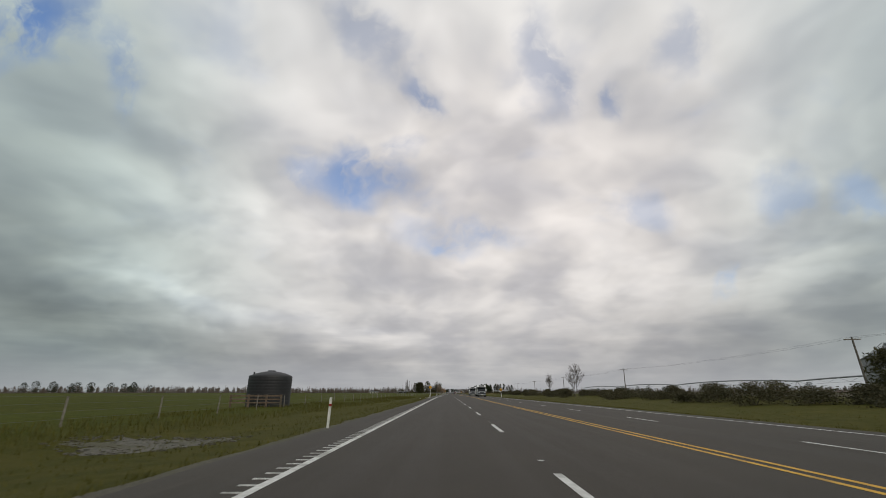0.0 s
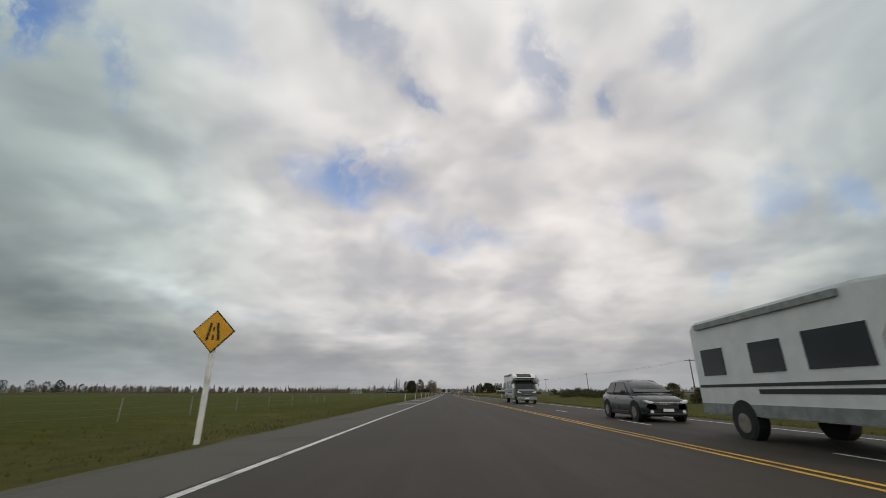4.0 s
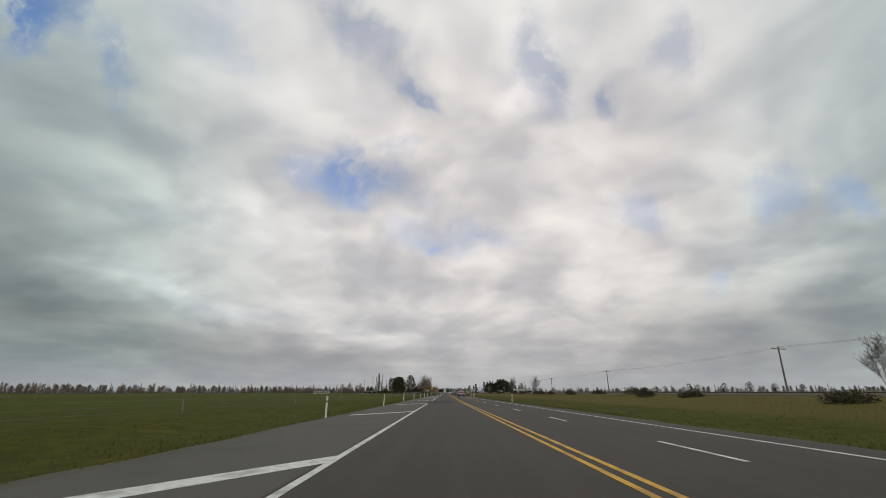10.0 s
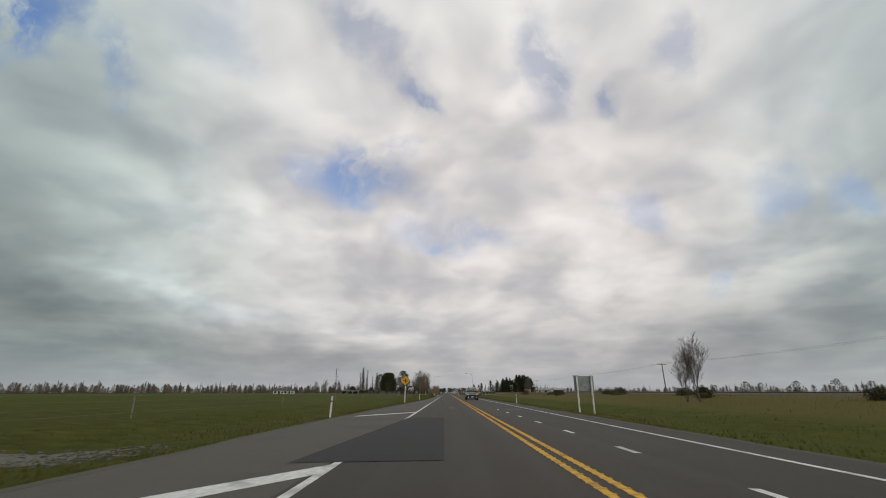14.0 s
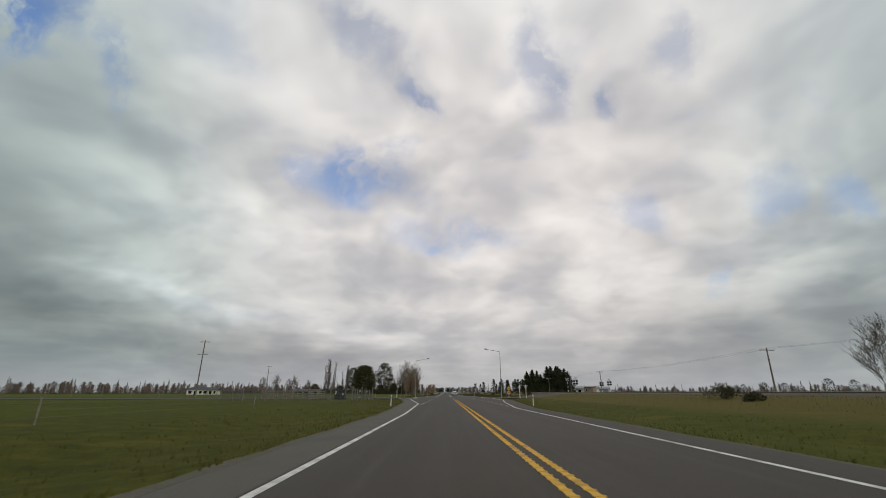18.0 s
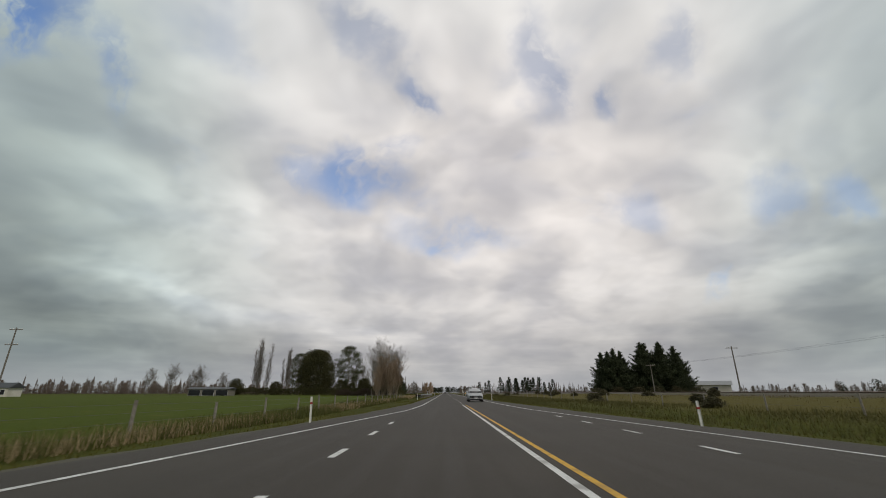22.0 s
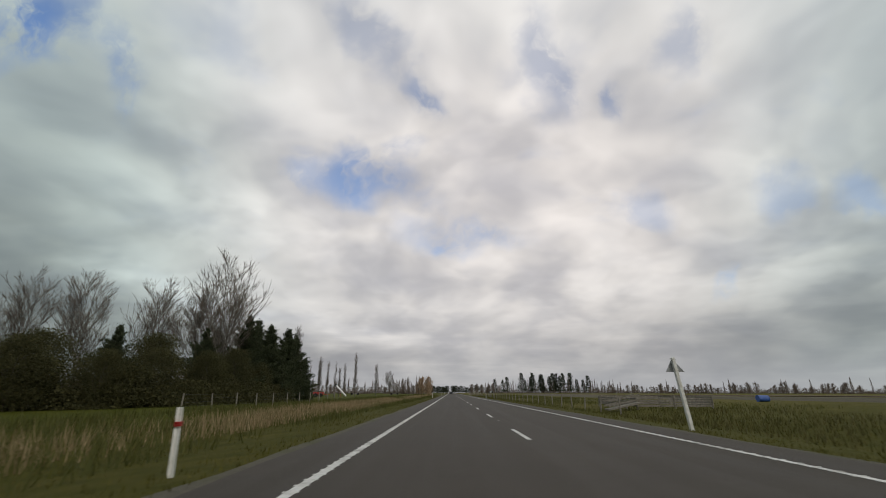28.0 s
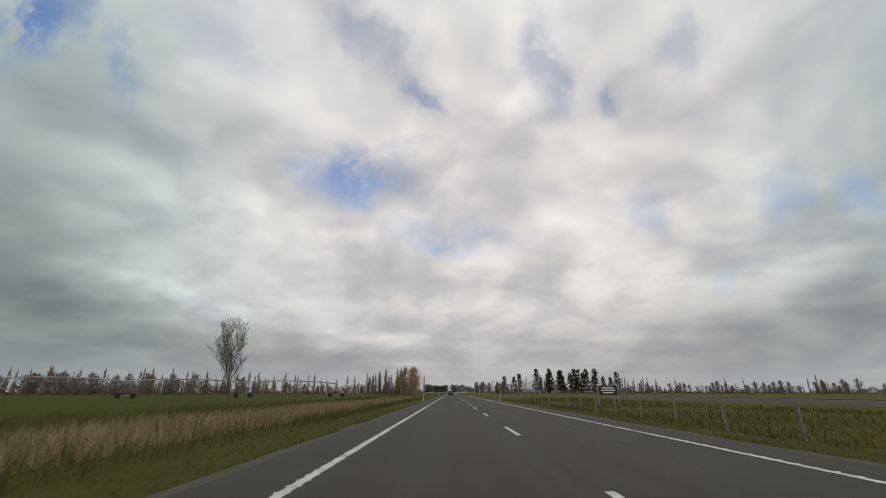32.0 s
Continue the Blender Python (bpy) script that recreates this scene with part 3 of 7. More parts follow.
dashes("merge_dash", [5.45 for y in ys], ys, 0.13, 1.2)
# the worn, gravelly shoulder outside the left edge line
surface("shoulder_seal", (0.052, 0.048, 0.038), (0.105, 0.098, 0.078), 30, 0.85, 0.5, patch=(0.060, 0.056, 0.046), patch_scale=0.5, world=True)
strip("sealed_shoulder", lambda y: sealed_left(y) + 0.03, lambda y: lerp_table(LEFT, y) - 0.12 - 0.15 * noise.noise(Vector((y * 0.2, 8, 1))) ** 2, 100, 570, 0.002, "shoulder_seal", road)
# raised ribs beside the edge lines
def ribs(table, y0, y1, gap, width, offset, material="white_line"):
    s = Soup()
    for y in np.arange(y0, y1, gap):
        x = lerp_table(table, y) + offset
        s.box((x - width / 2, y - 0.022, 0.002), (x + width / 2, y + 0.022, 0.010))
    tagged(part("line_rib", s, material, road), kind="stuff")


ribs(LEFT, -40, 112, 0.40, 0.22, -0.17)
ribs(LEFT_2, 660, 1000, 0.36, 0.185, 0.0)
ribs(RIGHT_2, 660, 1000, 0.36, 0.185, 0.0)
ribs(YELLOW, 330, 560, 0.3, 0.15, -0.14, "yellow_line")
ribs(YELLOW, 330, 560, 0.3, 0.15, 0.14, "yellow_line")
# hatched shoulder where the second lane has ended
for k, y in enumerate(np.arange(158.5, 428, 18.5)):
    a, b = lerp_table(LEFT, y), lerp_table(SEAL_L, y) + 0.45
    w = 0.62
    flat_piece("hatch_bar", [(a, y - w), (a, y + w * 0.4), (b, y - 4.2 + w * 0.4), (b, y - 4.2 - w)], 0.005, "white_line", road)

# ---- railway and side roads ----
def ribbon(name, points, width, z, material, parent=None, thick=0.0):
    """A flat band of given width along a polyline of x, y."""
    p = np.array(points, float)
    d = np.gradient(p, axis=0)
    d /= np.linalg.norm(d, axis=1, keepdims=True)
    w = np.stack([-d[:, 1], d[:, 0]], -1) * width / 2
    zz = np.full((len(p), 1), z) if np.isscalar(z) else np.array(z)[:, None]
    k = len(p)
    s = Soup()
    if thick:
        rows = [np.hstack([p + w * 1.02, zz - thick]), np.hstack([p + w, zz]), np.hstack([p - w, zz]), np.hstack([p - w * 1.02, zz - thick])]
    else:
        rows = [np.hstack([p + w, zz]), np.hstack([p - w, zz])]
    v = np.concatenate(rows)
    s.add(v, [(j * k + i, (j + 1) * k + i, (j + 1) * k + i + 1, j * k + i + 1) for j in range(len(rows) - 1) for i in range(k - 1)])
    return part(name, s, material, parent)


def smooth_line(points, n=24):
    """A rounded polyline through the points."""
    p = np.array(points, float)
    t = np.linspace(0, len(p) - 1, n)
    out = np.stack([np.interp(t, np.arange(len(p)), p[:, i]) for i in range(p.shape[1])], -1)
    for _ in range(3):
        out[1:-1] = (out[:-2] + 2 * out[1:-1] + out[2:]) / 4
    return out


side_left = ribbon("side_road", smooth_line([(-3, 597), (-9, 597), (-20, 594), (-60, 588), (-200, 570)]), 12.5, -0.008, ASPHALT, thick=0.3)
tagged(side_left, "grey sealed side road joining the highway", "road", kind="structure")
lane = smooth_line([(4, 596), (9, 599), (15, 604), (24, 611), (33, 620), (44, 632), (60, 650), (110, 700)], 30)
side_right = ribbon("side_road", lane, 9.0, [max(-0.006, float(ground_height(np.array(x), np.array(y))) + 0.10) if x > 11 else -0.006 for x, y in lane], ASPHALT, thick=0.4)
tagged(side_right, "sealed side road climbing to a level crossing", "road", kind="structure")
# painted corners, limit lines and kerb returns of the junction
ribbon("corner_line", smooth_line([(-5.6, 581), (-6.4, 585), (-9, 588.4), (-15, 588.8), (-24, 588)]), 0.13, 0.004, "white_line", road)
ribbon("corner_line", smooth_line([(-6.0, 613), (-6.3, 607), (-8.5, 604.6), (-16, 603.4), (-26, 601.5)]), 0.13, 0.004, "white_line", road)
ribbon("limit_line", smooth_line([(-5.7, 590), (-6.0, 603)], 4), 0.3, 0.005, "white_line", road)
ribbon("corner_line", smooth_line([(8.9, 571), (9.1, 585), (9.8, 592), (12.5, 596.5)]), 0.13, 0.004, "white_line", road)
ribbon("limit_line", smooth_line([(9.0, 594), (8.4, 604.5)], 4), 0.3, 0.005, "white_line", road)
ribbon("kerb", smooth_line([(-7.2, 581), (-8.0, 585), (-10.5, 587.0), (-14, 587.4)]), 0.22, 0.05, "concrete", road)
ribbon("kerb", smooth_line([(10.4, 586), (10.7, 591), (12, 594.5), (14, 597)]), 0.22, 0.05, "concrete", road)
for x0, x1, x2, y0, y1 in ((-2.2, 0.9, -2.1, 325, 341), (-2.55, -0.1, -1.75, 399.3, 412)):
    ob = flat_piece("seal_patch", [(x0, y0), (x1, y0 + 0.3), (x1 - 0.1, y1), (x2, y1 - 0.2)], 0.008, "patch_seal", road)

# matt pale colour that stands in for wet sheen on stained seal
surface("pale_scuff", (0.058, 0.055, 0.050), (0.100, 0.096, 0.089), 12, 0.8, 0.3, patch=(0.052, 0.049, 0.044), patch_scale=2.2, world=True)


def sheen_mark(x, y, width, length, seed):
    """A pale stain along the lane, its wet sheen put into the colour, broken into streaks and thinning towards its
    ends.
    """
    s = Soup()
    for i in range(int(-1.6 * width / 0.05), int(1.6 * width / 0.05)):
        for j in range(int(-1.2 * length / 0.4), int(1.2 * length / 0.4)):
            dx, dy = i * 0.05, j * 0.4
            worn = 1.15 * math.exp(-(dx / width) ** 2 - (dy / length / 0.6) ** 2) + 0.9 * noise.noise(Vector((dx * 5.0, dy * 0.35, seed * 3.7))) + 0.35 * noise.noise(Vector((dx * 14.0, dy * 1.4, seed)))
            if worn > 0.72:
                px, py = x + dx, y + dy
                s.add([(px, py, 0.0045), (px + 0.05, py, 0.0045), (px + 0.05, py + 0.4, 0.0045), (px, py + 0.4, 0.0045)], [(0, 1, 2, 3)])
    tagged(part("pale_scuff", s, "pale_scuff", road), kind="stuff")


for k, (x, y, w, ln) in enumerate(((0.35, 208, 0.35, 6), (0.3, 176, 0.25, 5), (0.3, 424, 0.3, 6), (4.1, 421, 0.6, 3))):
    sheen_mark(x, y, w, ln, k)
for x0, x1, y in ((-0.1, 1.2, 213.6), (3.4, 5.2, 417.5)):
    flat_piece("tar_seam", [(x0, y), (x1, y - 0.1), (x1, y + 0.12), (x0, y + 0.18)], 0.009, "pale_scuff", road)

shoulder = strip("gravel_shoulder", lambda y: sealed_left(y) - 0.30 - 0.25 * noise.noise(Vector((y * 0.4, 3, 3))), lambda y: sealed_left(y) + 0.1, -60, 1000, -0.02, "gravel", step=1.5)
tagged(shoulder, "loose grey gravel along the seal's edge", "gravel", kind="structure")
shoulder = strip("gravel_shoulder", lambda y: sealed_right(y) - 0.1, lambda y: sealed_right(y) + 0.3 + 0.25 * noise.noise(Vector((y * 0.4, 5, 3))), -60, 1000, -0.02, "gravel", step=1.5)
tagged(shoulder, "loose grey gravel along the seal's edge", "gravel", kind="structure")


def build_railway():
    bed = 0.62
    prof = [(-4.2, -0.45), (-1.9, 0.35), (1.9, 0.35), (4.2, -0.45)]
    ys = np.arange(-60, 1000, 6.0)
    fall = np.clip((900 - ys) / 180, 0, 1)
    v = np.array([[(RAIL_X + a, y, bed * f + b) for a, b in prof] for y, f in zip(ys, fall)]).reshape(-1, 3)
    i, j = np.meshgrid(np.arange(len(ys) - 1), np.arange(3), indexing="ij")
    a = (i * 4 + j).ravel()
    s = Soup()
    s.add(v, np.stack([a, a + 1, a + 5, a + 4], -1))
    line_ob = thing("railway_track", "single railway track on a low brown ballast bank", "railway", kind="structure")
    part("ballast", s, "ballast", line_ob)
    for dx in (-0.55, 0.55):
        r = Soup()
        r.tube([(RAIL_X + dx, y, bed * f + 0.46) for y, f in zip(ys, fall)], [0.06] * len(ys), 4)
        part("rail", r, "rail_steel", line_ob)
    sl = Soup()
    for y in np.arange(430, 720, 0.7):
        sl.box((RAIL_X - 1.1, y - 0.1, bed + 0.3), (RAIL_X + 1.1, y + 0.1, bed + 0.4))
    tagged(part("sleepers", sl, "weathered_wood", line_ob), kind="stuff")


build_railway()


# ---- trees ----
def branch_tree(seed, height, spread, upright, levels=4, stem=0.22, kids=(9, 6, 4), bend=0.12, low=0.18, sides=6, twigs=12):
    """A leafless tree: a tapered stem and limbs that fork into twigs."""
    r = np.random.default_rng(seed)
    s, fine = Soup(), []

    def grow(base, way, length, rad, level):
        k = 5 if level < 2 else 4 if level < 3 else 3
        pts, d = [np.array(base)], np.array(way, float)
        for _ in range(k - 1):
            d = d + r.normal(size=3) * bend * (0.35 if level == 0 else 1.0) + np.array([0, 0, 0.10 * upright])
            d /= np.linalg.norm(d)
            pts.append(pts[-1] + d * length / (k - 1))
        tip = 0.25 if level else 0.12
        s.tube(pts, np.linspace(rad, max(0.008, rad * tip), k), max(3, sides - 2 * level))
        if level >= 2 or level + 1 >= levels:
            fine.append((pts[len(pts) // 2], pts[-1]))
        if level + 1 >= levels:
            return
        pts = np.array(pts)
        n = kids[min(level, len(kids) - 1)]
        for i in range(n):
            f = low + (0.98 - low) * ((i + r.uniform(0, 0.9)) / n) if level == 0 else r.uniform(0.2, 1.0)
            p = np.array([np.interp(f * (k - 1), np.arange(k), pts[:, c]) for c in range(3)])
            turn = r.uniform(0, 2 * math.pi)
            out = np.array([math.cos(turn), math.sin(turn), 0.0])
            main = pts[-1] - pts[0]
            main /= np.linalg.norm(main)
            way2 = main * upright + out * (1.15 - 0.5 * upright) + np.array([0, 0, 0.25])
            way2 /= np.linalg.norm(way2)
            ln = length * (spread * (1.15 - 0.75 * f) if level == 0 else r.uniform(0.35, 0.6))
            grow(p, way2, ln, rad * (0.16 + 0.34 * (1 - f)) if level == 0 else rad * 0.5, level + 1)

    grow((0, 0, -0.2), (0.02, 0.01, 1), height * 0.97, stem, 0)
    # sprays of fine twigs along the last branches
    tw = Soup()
    if fine and twigs:
        a, b = np.array([p for p, _ in fine]), np.array([q for _, q in fine])
        a, b = np.repeat(a, twigs, 0), np.repeat(b, twigs, 0)
        n = len(a)
        f = r.uniform(0.1, 1.0, n)[:, None]
        c = a + (b - a) * f
        d = (b - a) / (np.linalg.norm(b - a, axis=1, keepdims=True) + 1e-6)
        d = d + r.normal(size=(n, 3)) * 0.27 + [0, 0, 0.30 * upright]
        d /= np.linalg.norm(d, axis=1, keepdims=True)
        ln = (height * 0.050 * r.uniform(0.5, 1.3, n))[:, None]
        w = np.cross(d, r.normal(size=(n, 3)))
        w *= (0.00016 * height + 0.0025) / (np.linalg.norm(w, axis=1, keepdims=True) + 1e-6)
        tw.add(np.stack([c - w, c + w, c + d * ln], 1).reshape(-1, 3), np.arange(3 * n).reshape(n, 3))
    return s, tw


def crown_points(seed, n, shape):
    """Points of a crown, gathered in clumps. shape gives for a height 0..1 the crown's radius."""
    r = np.random.default_rng(seed)
    clumps = max(12, n // 60)
    out = []
    for _ in range(clumps):
        h = r.uniform(0, 1) ** 0.85
        a, q = r.uniform(0, 2 * math.pi), r.uniform(0.35, 1.0) ** 0.6
        rad = shape(h) * q * r.uniform(0.8, 1.12)
        c = np.array([math.cos(a) * rad, math.sin(a) * rad, h])
        m = n // clumps
        out.append((c, m))
    return out


def leafy(seed, height, base, radius, n, leaf, shape=None, clump=0.9, flat=0.0):
    r = np.random.default_rng(seed)
    s = Soup()
    shape = shape or (lambda h: math.sqrt(max(0.0, 1 - (2 * h - 0.85) ** 2 / 1.35)))
    for c, m in crown_points(seed, n, shape):
        centre = np.array([c[0] * radius, c[1] * radius, base + c[2] * (height - base)])
        q = np.clip(r.normal(size=(m, 3)), -1.45, 1.45) * np.array([clump, clump, clump * 0.62])
        s.leaves(centre + q, leaf, 1.5, flat)
    return s


def conifer(seed, height, radius, tiers=24, leaf=0.068, ragged=0.3, full=0.8, droop=0.0):
    """Stem, whorled limbs and dense needle plumes of a conifer; droop bends the lower limbs down."""
    r = np.random.default_rng(seed)
    wood, needles = Soup(), Soup()
    wood.tube([(0, 0, -0.2), (0.05, 0, height * 0.5), (0, 0.05, height * 0.98)], [height * 0.02, height * 0.013, 0.03], 7)
    for i in range(tiers):
        f = (i + r.uniform(-0.4, 0.4)) / tiers
        f = min(max(f, 0.0), 0.99)
        z = height * (0.04 + 0.93 * f)
        reach = radius * (1 - f) ** full * r.uniform(1 - ragged, 1 + ragged * 0.6) + 0.12
        for _ in range(int(6 + 7 * (1 - f))):
            a = r.uniform(0, 2 * math.pi)
            ln = reach * r.uniform(0.55, 1.12)
            lift = 0.12 + 0.75 * f - droop * (1 - f)
            mid = np.array([math.cos(a) * ln * 0.55, math.sin(a) * ln * 0.55, z + ln * 0.5 * lift])
            tip = np.array([math.cos(a) * ln, math.sin(a) * ln, z + ln * (lift + 0.18)])
            wood.tube([(0, 0, z), mid, tip], [0.05, 0.03, 0.012], 3)
            m = int(ln * 80) + 10
            u = r.uniform(0.12, 1.06, m)[:, None] ** 0.75
            spine = np.where(u < 0.55, np.array([0, 0, z]) + (mid - [0, 0, z]) * u / 0.55, mid + (tip - mid) * (u - 0.55) / 0.45)
            needles.leaves(spine + r.normal(size=(m, 3)) * np.array([0.20, 0.20, 0.10]) * (1.05 - 0.5 * f), leaf, 1.9)
            k = int(ln * 7) + 2
            inner = np.array([0, 0, z]) + (mid - [0, 0, z]) * r.uniform(0.1, 1.1, k)[:, None] + r.normal(size=(k, 3)) * 0.25
            needles.leaves(inner, leaf * 2.6, 1.2)
    return wood, needles


PROTO = {}


def plant(kind, x, y, scale=1.0, rz=None, label="", category="tree", group="", z=None, stretch=1.0):
    """Set one tree of a kind on the ground; the first builds it and the rest share its meshes."""
    rz = rng.uniform(0, 360) if rz is None else rz
    z = float(ground_height(np.array(float(x)), np.array(float(y)))) - 0.05 if z is None else z
    m = pose(x, y, z, 0, 0, rz) @ Matrix.Diagonal((scale, scale, scale * stretch, 1))
    if kind in PROTO:
        first = PROTO[kind]
        keep = first.matrix_basis.copy()
        first.matrix_basis = Matrix.Identity(4)
        ob = copy_thing(first, m)
        first.matrix_basis = keep
    else:
        maker, name = TREES[kind]
        ob = thing(name, label, category)
        for pname, soup, mat, lab in maker():
            part(pname, soup, mat, ob, lab)
        PROTO[kind] = ob
        ob.matrix_basis = m
    return tagged(ob, label, category, group)


def _bare(seed, height, spread, upright, mat, **kw):
    def make():
        r = np.random.default_rng(seed)
        s, tw = branch_tree(seed, height, spread, upright, **kw)
        stem = Soup()
        stem.tube([(0, 0, -0.25), (0.03, 0.02, 0.5), (0.05, 0.03, 1.3)], [kw.get("stem", 0.22) * 1.35, kw.get("stem", 0.22) * 1.12, kw.get("stem", 0.22) * 0.98], 8)
        return [("trunk", stem, mat, ""), ("crown", s, mat, "leafless branching crown"), ("twig_spray", tw, {"bark_orange": "orange_twigs", "bark_pale": "pale_twigs"}.get(mat, "far_twigs"), "")]
    return make


def _coppice(seed, height, stems, mat, spread=0.30):
    """Many upright stems from one stool, bushy with twigs from the ground up."""
    def make():
        r = np.random.default_rng(seed)
        wood, spray = Soup(), Soup()
        for k in range(stems):
            h = height * r.uniform(0.55, 1.0)
            a, q = r.uniform(0, 2 * math.pi), r.uniform(0.1, 1.0)
            lean = np.array([math.cos(a), math.sin(a)]) * spread * q
            b, t = branch_tree(seed * 31 + k, h, 0.30, 0.95, levels=4, stem=0.008 * h, kids=(16, 5, 3), bend=0.06, low=0.02, sides=5, twigs=9)
            for src, dst in ((b, wood), (t, spray)):
                for v, f in zip(src.v, src.f):
                    v = v.copy()
                    v[:, :2] += np.array([math.cos(a), math.sin(a)]) * 0.9 * q + lean * v[:, 2:3]
                    dst.add(v, f - f.min())
        return [("crown", wood, mat, "dense upright leafless crown"), ("twig_spray", spray, "orange_twigs" if mat == "bark_orange" else "pale_twigs", "")]
    return make


def _vase(seed, height, stems, mat, spread=0.16, limb=0.42, kids=(9, 5, 4), twigs=4, foot=0.35, girth=0.009, bend=0.05):
    """A few limbs that part near the ground and sweep up like a vase, ending in fine twigs."""
    def make():
        r = np.random.default_rng(seed)
        wood, spray, butt = Soup(), Soup(), Soup()
        butt.tube([(0, 0, -0.25), (0.02, 0.0, 0.3), (0.0, 0.02, 0.75)], [height * girth * 2.0, height * girth * 1.7, height * girth * 1.3], 8)
        for k in range(stems):
            h = height * (1.0 if k == 0 else r.uniform(0.62, 0.97))
            a = 2.4 * k + r.uniform(-0.5, 0.5)
            q = r.uniform(0.05, 0.3) if k == 0 else r.uniform(0.45, 1.0)
            out = np.array([math.cos(a), math.sin(a)])
            b, t = branch_tree(seed * 37 + k, h, limb, 0.9, levels=len(kids) + 1, stem=girth * h, kids=kids, bend=bend, low=0.2, sides=6, twigs=twigs)
            for src, dst in ((b, wood), (t, spray)):
                for v, f in zip(src.v, src.f):
                    v = v.copy()
                    lift = np.clip(v[:, 2:3], 0, None)
                    v[:, :2] += out * (foot * 0.3 * q + spread * q * height * (1 - np.exp(-lift / (0.45 * height))))
                    dst.add(v, f - f.min())
        tint = {"bark_orange": "orange_twigs", "bark_pale": "pale_twigs"}.get(mat, "far_twigs")
        return [("trunk", butt, mat, ""), ("crown", wood, mat, "leafless branching crown"), ("twig_spray", spray, tint, "")]
    return make


def _conifer(seed, height, radius, **kw):
    def make():
        w, n = conifer(seed, height, radius, **kw)
        return [("trunk", w, "bark_dark", ""), ("crown", n, "pine_needles", "dark green needle crown")]
    return make


def _broad(seed, height, base, radius, n, leaf, mat, bark="bark_dark", clump=0.9, shape=None):
    def make():
        w, _ = branch_tree(seed, height * 0.86, 0.42, 0.75, twigs=0, levels=3, stem=height * 0.025, kids=(9, 4), low=max(0.1, base / height * 0.8))
        return [("trunk", w, bark, ""), ("crown", leafy(seed, height, base, radius, n, leaf, shape, clump), mat, "")]
    return make


TREES = {
    "poplar_a": (_vase(11, 18, 4, "bark_grey", 0.05, 0.13, (34, 5, 3), 3, 0.5, 0.008, 0.04), "poplar_tree"),
    "poplar_b": (_vase(12, 18, 2, "bark_grey", 0.04, 0.13, (36, 5, 3), 3, 0.4, 0.008, 0.04), "poplar_tree"),
    "poplar_c": (_vase(13, 10, 3, "bark_grey", 0.05, 0.14, (26, 4, 3), 3, 0.4, 0.007, 0.04), "poplar_tree"),
    "poplar_d": (_vase(14, 10, 2, "bark_grey", 0.04, 0.15, (24, 4, 3), 3, 0.4, 0.007, 0.04), "poplar_tree"),
    "tall_bare_a": (_vase(21, 17, 5, "bark_pale", 0.26, 0.50, (9, 7, 4), 6, 1.4, 0.0055), "bare_tree"),
    "tall_bare_b": (_vase(22, 17, 3, "bark_pale", 0.24, 0.52, (10, 7, 4), 6, 1.0, 0.006), "bare_tree"),
    "tall_bare_c": (_vase(24, 18, 1, "bark_pale", 0.10, 0.46, (14, 7, 4), 6, 0.6, 0.0075), "bare_tree"),
    "orange_bare": (_vase(23, 14, 9, "bark_orange", 0.17, 0.26, (16, 6, 4), 8, 0.8, 0.006), "willow_tree"),
    "orange_bush": (_coppice(25, 14, 9, "bark_orange", 0.16), "willow_tree"),
    "round_bare_a": (_vase(31, 8, 2, "bark_grey", 0.11, 0.50, (15, 7, 5), 7, 0.2, 0.010), "bare_tree"),
    "round_bare_b": (_vase(32, 8, 3, "bark_grey", 0.17, 0.46, (12, 7, 5), 6, 0.2, 0.009), "bare_tree"),
    "pine_a": (_conifer(41, 12, 4.5, tiers=30, ragged=0.40, full=1.05), "pine_tree"),
    "pine_b": (_conifer(42, 12, 4.0, tiers=32, ragged=0.5, full=0.95), "pine_tree"),
    "spruce": (_conifer(44, 12, 4.6, tiers=30, ragged=0.35, full=1.1, droop=0.36), "spruce_tree"),
    "macrocarpa": (_broad(51, 16, 0.6, 7.0, 52000, 0.145, "dark_leaves", clump=1.1), "macrocarpa_tree"),
    "gum": (_broad(52, 18, 4.0, 5.4, 15000, 0.12, "gum_leaves", "bark_pale", 0.62), "eucalyptus_tree"),
    "dark_broad": (_broad(53, 7, 0.3, 3.4, 26000, 0.062, "dark_leaves", clump=0.6), "evergreen_tree"),
    "round_topped": (_broad(54, 4.6, 0.3, 1.5, 3200, 0.10, "dark_leaves", clump=0.40), "evergreen_tree"),
}


def bush_thing(name, label, x, y, radius, height, mat, n=900, leaf=0.14, seed=0):
    z = float(ground_height(np.array(float(x)), np.array(float(y))))
    ob = thing(name, label, "bush", (x, y, z - 0.05))
    s = leafy(seed + int(abs(x * 13 + y * 7)), height, 0.05, radius, n, leaf, lambda h: math.sqrt(max(0, 1 - h * h)), 0.38 * radius * 0.6)
    part("crown", s, mat, ob)
    w = Soup()
    for k in range(5):
        a = k * 1.3
        w.tube([(0, 0, -0.1), (math.cos(a) * radius * 0.4, math.sin(a) * radius * 0.4, height * 0.6)], [0.035, 0.012], 4)
    part("trunk", w, "bark_dark", ob)
    return ob


